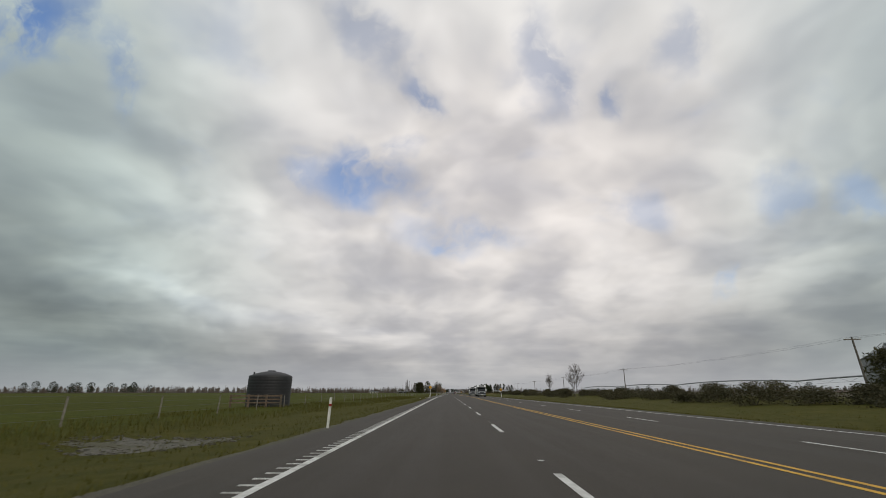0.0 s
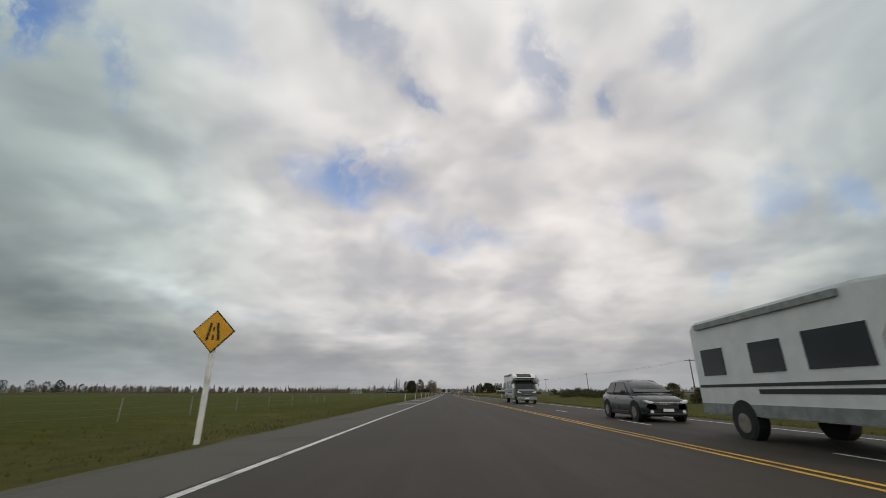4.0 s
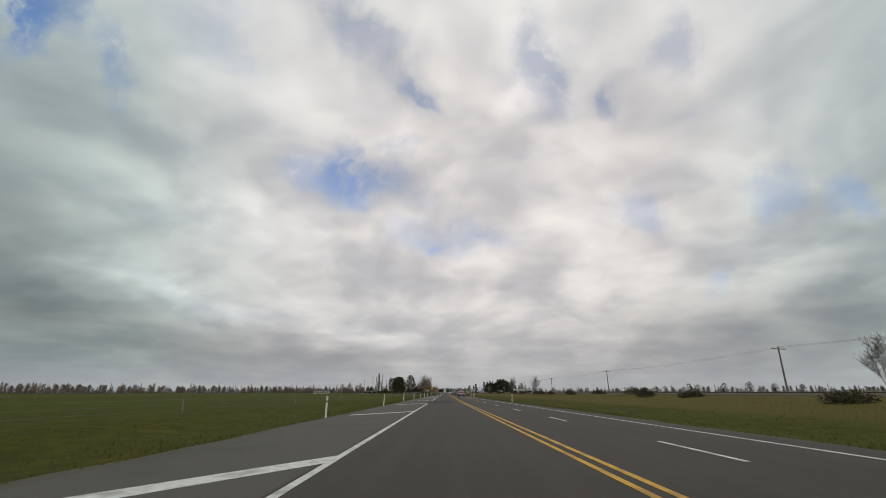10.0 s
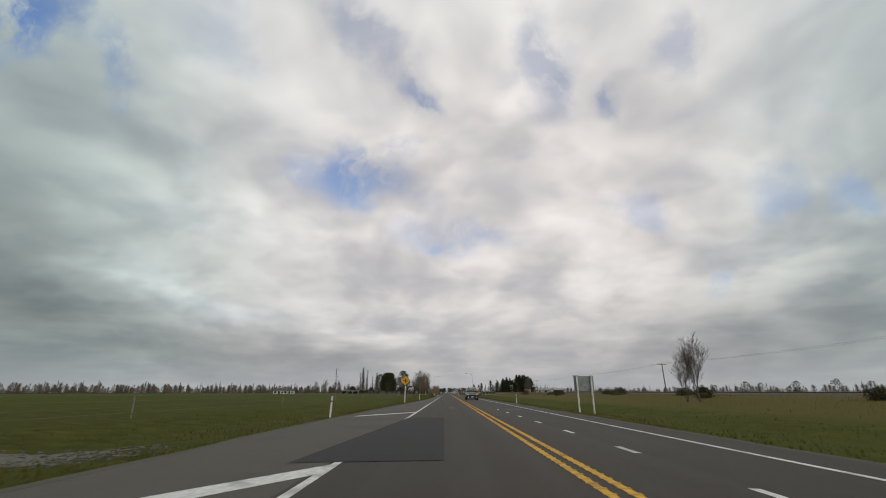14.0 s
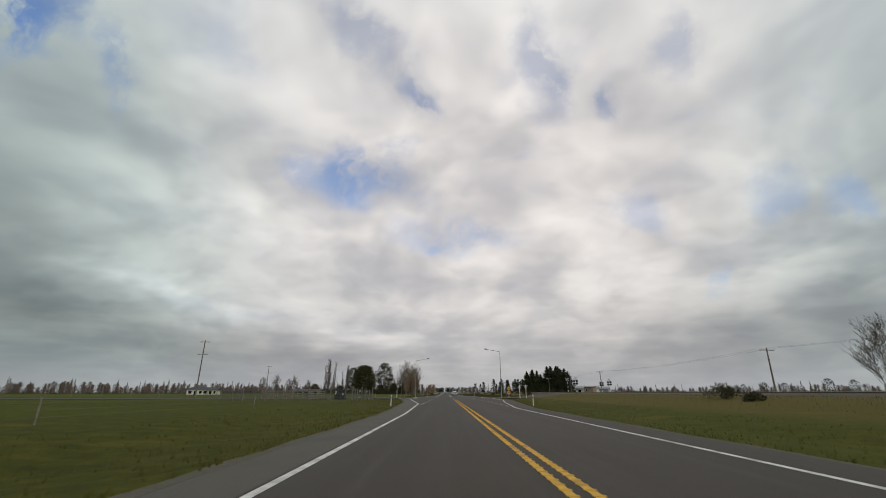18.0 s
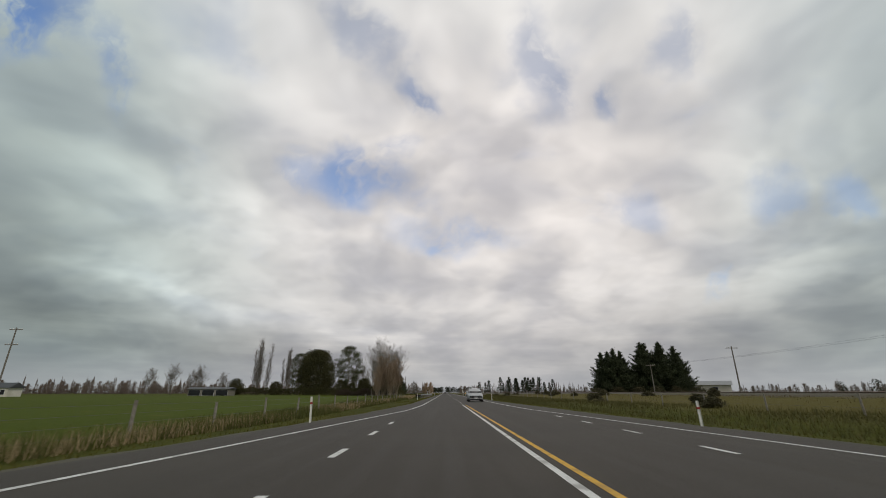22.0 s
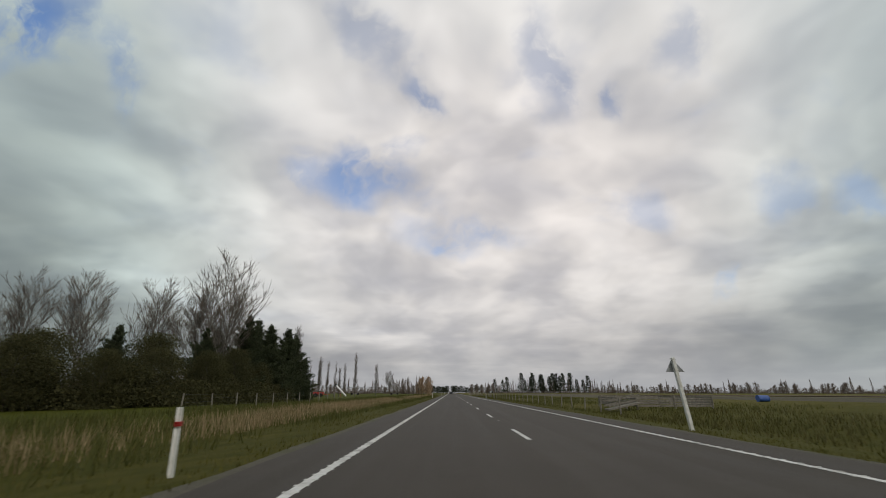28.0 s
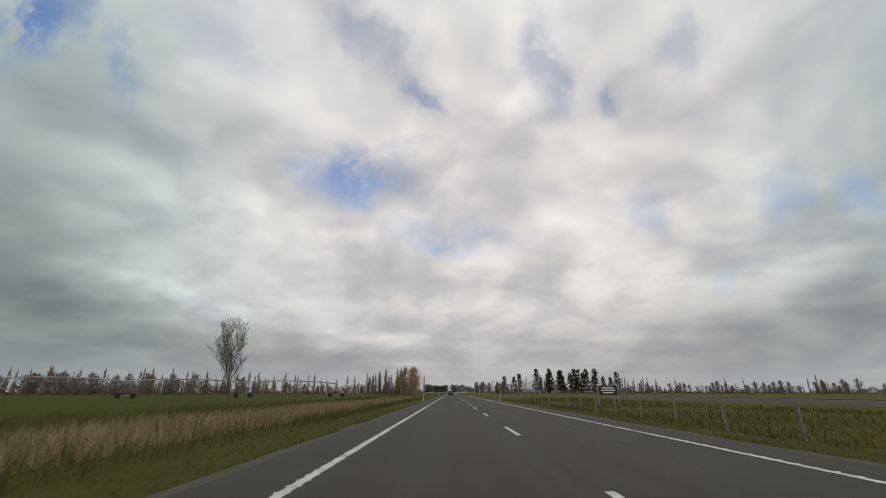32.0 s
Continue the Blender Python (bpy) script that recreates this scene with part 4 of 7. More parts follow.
def hedge_stuff(name, label, points, height, depth, mat, per_metre=160, leaf=0.2, category="hedge", ragged=0.5):
    """A dense run of shrubs along a line, uneven along the top."""
    p = np.array(points, float)
    seg = np.linalg.norm(np.diff(p, axis=0), axis=1)
    total = seg.sum()
    n = int(total * per_metre)
    s_at = np.concatenate([[0], np.cumsum(seg)])
    t = nrng.uniform(0, total, n)
    x, y = np.interp(t, s_at, p[:, 0]), np.interp(t, s_at, p[:, 1])
    top = height * (1 - ragged * 0.5 + ragged * np.array([noise.noise(Vector((q * 0.33, height, 2.0))) + 0.5 * noise.noise(Vector((q * 1.1, height, 5.0))) for q in t]))
    h = nrng.uniform(0, 1, n) ** 0.6
    off = nrng.normal(size=(n, 2)) * depth * 0.42 * np.sqrt(np.maximum(0.15, 1 - 0.7 * h))[:, None]
    off *= (0.6 + 1.1 * np.array([abs(noise.noise(Vector((q * 0.21, 7.0, height)))) + 0.4 * abs(noise.noise(Vector((q * 0.8, 3.0, height)))) for q in t]))[:, None]
    z = ground_height(x + off[:, 0], y + off[:, 1]) + h * top
    s = Soup()
    s.leaves(np.stack([x + off[:, 0], y + off[:, 1], z], -1), leaf, 1.4)
    ob = part(name, s, mat)
    return tagged(ob, label, category, kind="stuff")


def tree_row(name, label, spots, style, mat_wood, mat_leaf=None):
    """A far row of trees as one mass: thin upright sprays or dark clumps, each of its own height."""
    wood, leaf = Soup(), Soup()
    for x, y, h in spots:
        wood.tube([(x, y, -0.2), (x + 0.1, y, h * 0.92)], [0.016 * h + 0.05, 0.03], 4)
        if style == "poplar":
            m = 110
            slim = nrng.uniform(0.6, 1.5)
            f = nrng.uniform(0.08, 1.0, m)
            rad = slim * h * 0.10 * np.sin(np.clip(f * 1.05, 0, 1) * math.pi) ** 0.6 + 0.1
            a = nrng.uniform(0, 2 * math.pi, m)
            c = np.stack([x + np.cos(a) * rad * nrng.uniform(0.2, 1, m), y + np.sin(a) * rad * 0.7, f * h], -1)
            d = np.stack([np.cos(a) * 0.16, np.sin(a) * 0.16, np.ones(m)], -1) * (h * 0.085 * nrng.uniform(0.5, 1.2, m))[:, None]
            w = np.stack([-np.sin(a), np.cos(a), np.zeros(m)], -1) * (0.0085 * h)
            leaf.add(np.stack([c - d - w, c - d + w, c + d], 1).reshape(-1, 3), np.arange(3 * m).reshape(m, 3))
        elif style == "bare":
            m = 210
            f = nrng.uniform(0.0, 1.0, m) ** 0.8
            rad = h * 0.34 * np.sqrt(np.maximum(0.03, 1 - (1.7 * f - 0.75) ** 2))
            a, q = nrng.uniform(0, 2 * math.pi, m), nrng.uniform(0.05, 1, m)
            c = np.stack([x + np.cos(a) * rad * q, y + np.sin(a) * rad * q, h * (0.06 + 0.84 * f)], -1)
            d = np.stack([np.cos(a) * q * 0.45, np.sin(a) * q * 0.45, np.ones(m)], -1) * (h * 0.10 * nrng.uniform(0.5, 1.2, m))[:, None]
            w = np.stack([-np.sin(a), np.cos(a), np.zeros(m)], -1) * (0.015 * h)
            leaf.add(np.stack([c - d - w, c - d + w, c + d], 1).reshape(-1, 3), np.arange(3 * m).reshape(m, 3))
        else:
            m = 340
            f = nrng.uniform(0, 1, m)
            wide = h * (0.40 if style == "pine" else 0.42)
            rad = wide * (np.sqrt(np.maximum(0, 1 - (2 * f - 0.8) ** 2 / 1.5)) if style == "round" else (1 - f * 0.75) * nrng.uniform(0.4, 1.0, m))
            a = nrng.uniform(0, 2 * math.pi, m)
            q = nrng.uniform(0.3, 1.0, m)
            c = np.stack([x + np.cos(a) * rad * q, y + np.sin(a) * rad * q, h * (0.12 + 0.88 * f)], -1)
            leaf.leaves(c, h * 0.038, 1.3)
    ob = part(name, leaf, mat_leaf or mat_wood)
    tagged(ob, label, "tree row", kind="stuff")
    part("trunks", wood, mat_wood, ob)
    return ob


def spots(x0, y0, x1, y1, gap, h0, h1, jitter=3.0, seed=0, miss=0.0):
    r = random.Random(seed)
    n = max(2, int(math.hypot(x1 - x0, y1 - y0) / gap))
    out = []
    for i in range(n + 1):
        if r.random() < miss:
            continue
        f = i / n
        out.append((x0 + (x1 - x0) * f + r.uniform(-jitter, jitter), y0 + (y1 - y0) * f + r.uniform(-jitter, jitter), r.uniform(h0, h1)))
    return out

# ---- the planted plan: trees from near to far ----
def gz(x, y):
    return float(ground_height(np.array(float(x)), np.array(float(y))))


def build_trees():
    # farmstead on the left: poplars, macrocarpa, gum and their hedge
    for x, y, s, k in ((-78, 800, 1.3, "poplar_a"), (-75, 802, 1.18, "poplar_b"), (-81, 803, 1.05, "poplar_b"), (-65, 797, 1.05, "poplar_a"), (-70, 806, 0.85, "poplar_b")):
        plant(k, x, y, s, label="tall leafless Lombardy poplar beside a farm hedge", group="farm poplars")
    plant("macrocarpa", -55, 804, 1.12, label="broad dense dark green macrocarpa above a hedge")
    plant("dark_broad", -87, 800, 0.9, label="dark evergreen tree beside tall poplars")
    plant("dark_broad", -70, 799, 0.75, label="dark evergreen tree beside tall poplars")
    plant("gum", -41.5, 806, 1.12, label="open-crowned eucalyptus with pale limbs")
    plant("gum", -63, 806, 0.95, label="open-crowned eucalyptus with pale limbs")
    for x, y, s, k in ((-98, 792, 1.25, "round_bare_a"), (-104, 796, 1.1, "round_bare_b"), (-112, 797, 1.35, "round_bare_a"), (-90, 795, 1.0, "round_bare_b"), (-121, 795, 1.2, "round_bare_b")):
        plant(k, x, y, s, label="leafless fine-twigged tree behind a farm shed", group="shed trees")
    plant("dark_broad", -35, 808, 0.95, label="dark evergreen tree under a eucalyptus")
    hedge_stuff("hedge", "clipped dark green farm hedge", [(-95, 800), (-68, 795), (-42, 794), (-24, 793)], 3.2, 1.6, "dark_leaves", 500, 0.11, ragged=0.3)
    # the leafless grove by the bridge
    grove = [(-18, 763, 0.95, "orange_bush"), (-20.5, 767, 1.1, "orange_bush"), (-16.5, 768, 0.9, "orange_bare"), (-22.5, 762, 0.8, "orange_bush"),
             (-18.6, 784, 0.90, "tall_bare_a"), (-21.5, 787, 0.86, "tall_bare_b"), (-20.4, 792, 0.80, "tall_bare_b"), (-24.5, 784, 0.92, "tall_bare_c"), (-25, 791, 0.82, "tall_bare_a"),
             (-27.0, 780, 0.90, "tall_bare_c"), (-22.5, 768, 0.95, "tall_bare_c"), (-23.5, 775, 0.95, "tall_bare_c"), (-26.5, 787, 0.85, "tall_bare_b"), (-20, 773, 0.9, "tall_bare_c")]
    for x, y, s, k in grove:
        plant(k, x, y, s, label="leafless willow with dense orange twigs" if k.startswith("orange") else "tall pale-barked leafless tree in a roadside grove", group="roadside grove")
    hedge_stuff("thicket", "brown leafless undergrowth beneath the grove", [(-40, 783), (-31, 782), (-24.5, 788), (-21.5, 801)], 2.8, 3.6, "thicket_twigs", 1700, 0.085, "thicket", 0.8)
    # the dark belt beyond the grove
    hedge_stuff("shelter_belt", "dense dark evergreen shelter belt", [(-46, 800), (-33, 806), (-24.5, 816), (-21.5, 830), (-22, 841)], 3.0, 3.0, "dark_leaves", 2600, 0.08, "hedge", 0.9)
    r = random.Random(17)
    for x, y, s in ((-44, 802, 0.72), (-39.5, 804, 0.62), (-35, 806.5, 0.70), (-31, 808.5, 0.58), (-28, 811.5, 0.66), (-25.5, 815.5, 0.55), (-24.5, 820, 0.62), (-22.8, 824.5, 0.5), (-22.5, 829, 0.60), (-22.3, 834, 0.54), (-23.2, 839, 0.6), (-27, 823, 0.75), (-30, 815, 0.72)):
        plant("dark_broad", x, y, s * r.uniform(0.92, 1.08), label="dark olive evergreen shrub in a shelter belt", group="shelter belt shrubs", stretch=r.uniform(0.9, 1.25))
    for x, y, s in ((-24, 834, 0.85), (-22.5, 843, 0.82), (-26, 841, 0.9), (-23, 838, 0.8), (-29, 836, 0.68), (-26, 829, 0.66), (-32, 842, 0.8), (-36, 815, 0.62), (-44, 812, 0.64), (-30, 822, 0.6)):
        plant("pine_a" if x < -25 else "pine_b", x, y, s, label="dark green conifer rising from a shelter belt", group="shelter belt conifers")
    for x, y, s in ((-22.4, 845.5, 0.78), (-22.6, 838, 0.74), (-21.4, 847.8, 0.5), (-24.6, 848.5, 0.86)):
        plant("spruce", x, y, s, label="dark green spruce with drooping limbs at the belt's end", group="shelter belt conifers")
    for x, y, s, k in ((-34, 832, 1.5, "round_bare_a"), (-31, 838, 1.45, "round_bare_b"), (-38, 828, 1.5, "round_bare_b"), (-25, 830, 1.75, "round_bare_a"), (-43, 826, 1.4, "round_bare_a"), (-28, 833, 1.4, "round_bare_b")):
        plant(k, x, y, s, label="leafless tree behind a dark shelter belt", group="belt bare trees")
    # poplar row across the last paddock
    r = random.Random(5)
    for i in range(46):
        x = -25.5 - i * 1.8 + r.uniform(-0.8, 0.8)
        y = 900 + i * 0.35 + r.uniform(-1.5, 1.5)
        plant(r.choice(["poplar_c", "poplar_d"]), x, y, r.uniform(0.62, 0.86), stretch=r.uniform(1.2, 1.45), label="slender leafless poplar in a paddock row", group="paddock poplar row")
    plant("poplar_c", -26.5, 859, 1.25, label="slender leafless poplar beside the shelter belt")
    plant("poplar_d", -29, 864, 1.1, label="slender leafless poplar beside the shelter belt")
    plant("poplar_c", -20, 902, 0.86, label="slender leafless poplar standing alone")
    plant("round_bare_b", -21, 938, 0.92, label="leafless tree standing alone in a paddock")
    # right-hand side: pines by the crossing, single bare trees, scrub on the railway bank
    for x, y, s, k in ((43.5, 737, 0.95, "pine_b"), (46, 734, 1.02, "pine_a"), (49, 737, 0.98, "pine_a"), (47, 741, 1.0, "pine_b"), (51.5, 741, 0.85, "pine_b"), (54, 735, 1.16, "pine_b"), (56.5, 738, 1.18, "pine_a"), (58.5, 734, 1.16, "pine_b"),
                       (60.5, 738, 1.18, "pine_a"), (63, 735, 1.08, "pine_b"), (65.5, 738, 0.96, "pine_a"), (58, 743, 1.18, "pine_b"), (63, 743, 1.1, "pine_b")):
        plant(k, x, y, s, label="dark green pine in a clump beside the railway", group="crossing pines")
    plant("round_bare_a", 25.6, 239, 0.58, label="small leafless tree standing alone on the verge")
    plant("round_bare_b", 42, 322, 0.65, label="small leafless tree standing alone by the railway")
    plant("round_bare_a", 19.8, 377, 0.5, label="small leafless tree standing alone on the verge")
    plant("round_bare_b", 24.5, 88, 0.70, label="leafless tree above low scrub", rz=40)
    plant("round_bare_a", 37, 165, 0.75, label="leafless tree above low scrub")
    plant("round_bare_a", 23.6, 434, 0.66, label="leafless round-crowned tree on the verge", rz=80)
    plant("round_bare_b", 23.2, 435.5, 0.55, label="leafless round-crowned tree on the verge")
    plant("round_bare_b", 24.5, 528, 0.55, label="leafless tree beside the railway")
    # a clipped row of round-topped trees in front of the silos
    for i in range(10):
        plant("round_topped", 50 + 0.2 * math.sin(i), 4 + i * 5.2, 1.0 + 0.12 * math.sin(i * 2.3), label="clipped dark round-topped tree in a row", group="clipped tree row")
    r = random.Random(9)
    for y in np.arange(22, 205, 3.1):
        if r.random() < 0.8:
            bush_thing("scrub_bush", "low olive and russet scrub bush on the verge", 25 + r.uniform(-2.5, 3.5), y, r.uniform(1.1, 2.2), r.uniform(0.7, 1.5), "scrub_leaves", 2400, 0.062)
    for y in np.arange(215, 560, 14.0):
        bush_thing("scrub_bush", "low brown scrub bush on the railway bank", 29 + r.uniform(-3, 4), y + r.uniform(-5, 5), r.uniform(0.7, 1.6), r.uniform(0.5, 1.2), "scrub_leaves", 1200, 0.075)
    for y in np.arange(640, 780, 7.5):
        bush_thing("scrub_bush", "low brown scrub bush on the railway bank", 24 + r.uniform(-6, 6), y + r.uniform(-3, 3), r.uniform(0.6, 1.3), r.uniform(0.5, 1.0), "scrub_leaves", 1200, 0.075)
    for x, y in ((50, 730), (45, 731), (59, 729), (65, 730), (40.5, 734), (54, 729)):
        bush_thing("gorse_bush", "russet and olive bush at the pines' feet", x, y, 2.0, 1.6, "scrub_leaves", 1800, 0.085)
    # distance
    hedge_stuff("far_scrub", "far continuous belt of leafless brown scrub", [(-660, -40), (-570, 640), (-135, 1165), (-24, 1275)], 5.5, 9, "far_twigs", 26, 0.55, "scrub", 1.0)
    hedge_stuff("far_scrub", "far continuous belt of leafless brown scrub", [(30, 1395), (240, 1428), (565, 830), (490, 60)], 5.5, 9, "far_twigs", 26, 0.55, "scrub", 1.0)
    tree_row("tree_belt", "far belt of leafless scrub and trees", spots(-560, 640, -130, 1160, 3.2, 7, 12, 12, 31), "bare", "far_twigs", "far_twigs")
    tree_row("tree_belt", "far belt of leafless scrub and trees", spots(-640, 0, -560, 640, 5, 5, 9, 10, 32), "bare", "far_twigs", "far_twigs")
    tree_row("poplar_row", "far row of leafless poplars", spots(-620, 820, -120, 1180, 3.4, 6, 16, 4, 1, 0.25), "poplar", "far_twigs")
    tree_row("poplar_row", "far row of leafless poplars", spots(-330, 1120, -24, 1270, 2.8, 7, 15.5, 3, 2, 0.15), "poplar", "far_twigs")
    tree_row("poplar_row", "far row of leafless poplars", spots(-700, 60, -430, 800, 4.5, 4, 9, 5, 21, 0.2), "poplar", "far_twigs")
    tree_row("orange_tree_row", "row of leafless trees with orange-brown twigs", spots(-46, 1145, -15, 1075, 2.4, 6, 12, 1.5, 3), "poplar", "far_twigs")
    tree_row("orange_tree_row", "row of leafless trees with bright orange twigs", spots(-22, 1092, -12, 1062, 4.2, 7, 12.5, 1.5, 4), "bare", "bright_twigs")
    tree_row("tree_clump", "far clump of dark evergreen trees", spots(-520, 560, -440, 640, 9, 9, 15, 9, 5), "round", "bark_dark", "far_leaves")
    tree_row("tree_clump", "far clump of dark evergreen trees", spots(-440, 300, -400, 420, 12, 7, 12, 9, 6, 0.2), "round", "bark_dark", "far_leaves")
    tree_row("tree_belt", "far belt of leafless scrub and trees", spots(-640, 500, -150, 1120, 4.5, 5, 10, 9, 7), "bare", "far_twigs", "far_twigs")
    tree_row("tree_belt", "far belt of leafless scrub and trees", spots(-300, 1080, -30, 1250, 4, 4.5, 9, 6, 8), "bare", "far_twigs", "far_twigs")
    tree_row("pine_row", "far row of tall dark pines", spots(100, 1405, 190, 1420, 5.0, 17, 28, 6, 9), "pine", "bark_dark", "far_leaves")
    tree_row("pine_row", "far row of tall dark pines", spots(60, 1385, 78, 1390, 8, 17, 21, 3, 10), "pine", "bark_dark", "far_leaves")
    tree_row("poplar_row", "far row of leafless poplars", spots(48, 1400, 240, 1425, 3.2, 9, 20, 5, 11, 0.15), "poplar", "far_twigs")
    tree_row("tree_clump", "far clump of leafless round trees", spots(24, 1330, 60, 1345, 3.2, 8, 13, 4, 12), "bare", "far_twigs", "far_twigs")
    tree_row("tree_clump", "far clump of dark trees closing the road's end", spots(-40, 1650, 60, 1660, 2.2, 8, 14, 6, 13), "round", "bark_dark", "far_leaves")
    tree_row("tree_clump", "far clump of dark trees closing the road's end", spots(-32, 1480, -10, 1500, 2.5, 8, 12, 5, 14), "round", "bark_dark", "far_leaves")
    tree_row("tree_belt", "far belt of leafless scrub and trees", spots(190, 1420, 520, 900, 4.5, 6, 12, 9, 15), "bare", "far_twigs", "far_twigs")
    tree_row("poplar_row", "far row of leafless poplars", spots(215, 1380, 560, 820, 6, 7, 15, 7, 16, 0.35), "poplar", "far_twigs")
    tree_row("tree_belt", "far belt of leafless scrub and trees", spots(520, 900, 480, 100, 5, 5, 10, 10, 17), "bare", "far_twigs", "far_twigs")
    tree_row("tree_clump", "far clump of dark evergreen trees", spots(300, 960, 380, 760, 26, 8, 13, 12, 18), "round", "bark_dark", "far_leaves")
    tree_row("tree_clump", "far clump of dark evergreen trees", spots(330, 420, 420, 100, 30, 8, 13, 12, 19), "round", "bark_dark", "far_leaves")


build_trees()


# ---- roadside furniture ----
def marker_post(x, y, tilt=0.0, label="white edge marker post with a red reflector band on the verge", tall=0.95):
    key = ("post", tall)
    m = pose(x, y, gz(x, y) - 0.02, 0, tilt, rng.uniform(-8, 8))
    if key in PROTO:
        ob = copy_thing(PROTO[key], m)
    else:
        ob = thing("marker_post", label, "marker post")
        part("shaft", prism([(-0.042, -0.03), (-0.026, 0.02), (0.026, 0.02), (0.042, -0.03), (0.026, 0.0), (-0.026, 0.0)], -0.1, tall, "z"), "white_plastic", ob)
        part("reflector_band", box((-0.044, -0.04, tall - 0.26), (0.044, 0.026, tall - 0.195)), "red_reflector", ob, "red reflective band")
        PROTO[key] = ob
        ob.matrix_basis = m
    return tagged(ob, label, "marker post", "edge marker posts")


LEFT_POSTS = [(-3.9, 14.4)] + [(-5.35, y) for y in np.arange(169.3, 425, 18.7)] + [(-4.7, 466), (-4.4, 543), (-4.9, 633), (-4.3, 688), (-3.9, 790.5), (-3.7, 874.5), (-3.8, 960), (-3.8, 1050)]
RIGHT_POSTS = [(12.8, 11), (12.9, 112), (10.9, 200), (9.6, 273), (8.2, 335), (7.4, 396), (7.4, 440), (7.4, 505), (7.8, 542), (8.6, 631), (7.3, 684), (7.2, 783), (7.2, 875), (7.2, 960), (7.2, 1050)]
for x, y in LEFT_POSTS + RIGHT_POSTS:
    marker_post(x, y, rng.uniform(-3, 3))
# a knocked-down marker post in pieces, and a bent stub by the sign
for x, y, ln, rz, up in ((-4.9, 95.6, 0.62, 8, 4), (-5.1, 91.6, 0.34, 70, 35), (-6.2, 90.2, 0.25, 15, 5), (-5.4, 99.0, 0.14, 40, 5), (-5.3, 112.6, 0.5, 100, 62)):
    ob = thing("post_fragment", "broken white piece of a knocked-down marker post", "debris", (x, y, gz(x, y) + 0.03), rz, "broken post")
    a = radians(up)
    part("shard", rod((0, 0, 0), (ln * math.cos(a), 0, ln * math.sin(a)), 0.035, 0.025, 6), "white_plastic", ob)


def lettering(text, size, material, parent, at, rx=90, rz=0, name="lettering", depth=0.004, align="CENTER", bold=0.0):
    c = bpy.data.curves.new("text", "FONT")
    c.body, c.size, c.align_x, c.align_y, c.extrude, c.offset = text, size, align, "CENTER", depth, bold
    tmp = bpy.data.objects.new("text", c)
    me = bpy.data.meshes.new_from_object(tmp)
    bpy.data.objects.remove(tmp)
    me.materials.append(MATS[material])
    ob = new(name, me)
    ob.parent = parent
    ob.matrix_basis = pose(*at, rx, 0, rz)
    return ob


def diamond_sign(x, y, half, low, symbol, label, plate=None, rz=0.0):
    """A yellow diamond on a white post; symbol gives black outlines on its face."""
    ob = thing("warning_sign", label, "road sign", (x, y, gz(x, y) - 0.05), rz)
    top = low + 2 * half
    part("post", box((-0.05, 0.02, -0.2), (0.05, 0.12, top - 0.1), 0.01), "white_plastic", ob)
    c = low + half
    r = 0.93
    part("plate", prism([(0, c - half), (half, c), (0, c + half), (-half, c)], -0.012, 0.012, "y"), "sign_black", ob, "black border plate")
    part("face", prism([(0, c - half * r), (half * r, c), (0, c + half * r), (-half * r, c)], -0.018, -0.013, "y"), "sign_yellow", ob, "yellow diamond face")
    for outline in symbol:
        part("symbol", prism([(a * half, c + b * half) for a, b in outline], -0.025, -0.019, "y"), "sign_black", ob)
    if plate:
        lo, hi, w = plate
        part("panel", box((-w, -0.015, lo), (w, 0.015, hi)), "sign_yellow", ob, "orange supplementary panel")
        part("symbol", box((-w * 0.6, -0.022, lo + (hi - lo) * 0.35), (w * 0.6, -0.016, lo + (hi - lo) * 0.5)), "sign_black", ob)
        part("symbol", box((-w * 0.5, -0.022, lo + (hi - lo) * 0.6), (w * 0.5, -0.016, lo + (hi - lo) * 0.75)), "sign_black", ob)
    return ob


MERGE = [[(-0.34, -0.42), (-0.22, -0.42), (-0.10, 0.40), (-0.20, 0.40)], [(0.22, -0.42), (0.34, -0.42), (0.20, 0.40), (0.10, 0.40)], [(-0.04, -0.4), (0.04, -0.4), (0.03, -0.15), (-0.03, -0.15)], [(-0.035, 0.0), (0.035, 0.0), (0.025, 0.2), (-0.025, 0.2)]]
TRAIN = [[(-0.45, -0.12), (0.45, -0.02), (0.42, 0.18), (-0.10, 0.12), (-0.12, 0.24), (-0.40, 0.2)], [(-0.3, -0.26), (-0.18, -0.26), (-0.18, -0.12), (-0.3, -0.14)], [(0.1, -0.22), (0.22, -0.2), (0.22, -0.06), (0.1, -0.08)]]
CROSSING = [[(-0.06, -0.5), (0.06, -0.5), (0.06, 0.45), (-0.06, 0.45)], [(-0.42, -0.02), (0.42, 0.10), (0.42, 0.22), (-0.42, 0.10)], [(0.2, -0.2), (0.42, -0.14), (0.42, -0.04), (0.2, -0.1)]]
diamond_sign(-5.5, 122, 0.5, 2.0, MERGE, "yellow diamond merging-lane warning sign on a white post")
diamond_sign(14.0, 123, 0.5, 1.55, MERGE, "yellow diamond merging-lane warning sign on a white post")
diamond_sign(-5.0, 444, 0.6, 1.9, CROSSING, "yellow diamond side-road warning sign on a white post")
diamond_sign(15.2, 608, 0.5, 1.75, TRAIN, "yellow diamond railway warning sign above an orange panel", plate=(1.05, 1.6, 0.38))


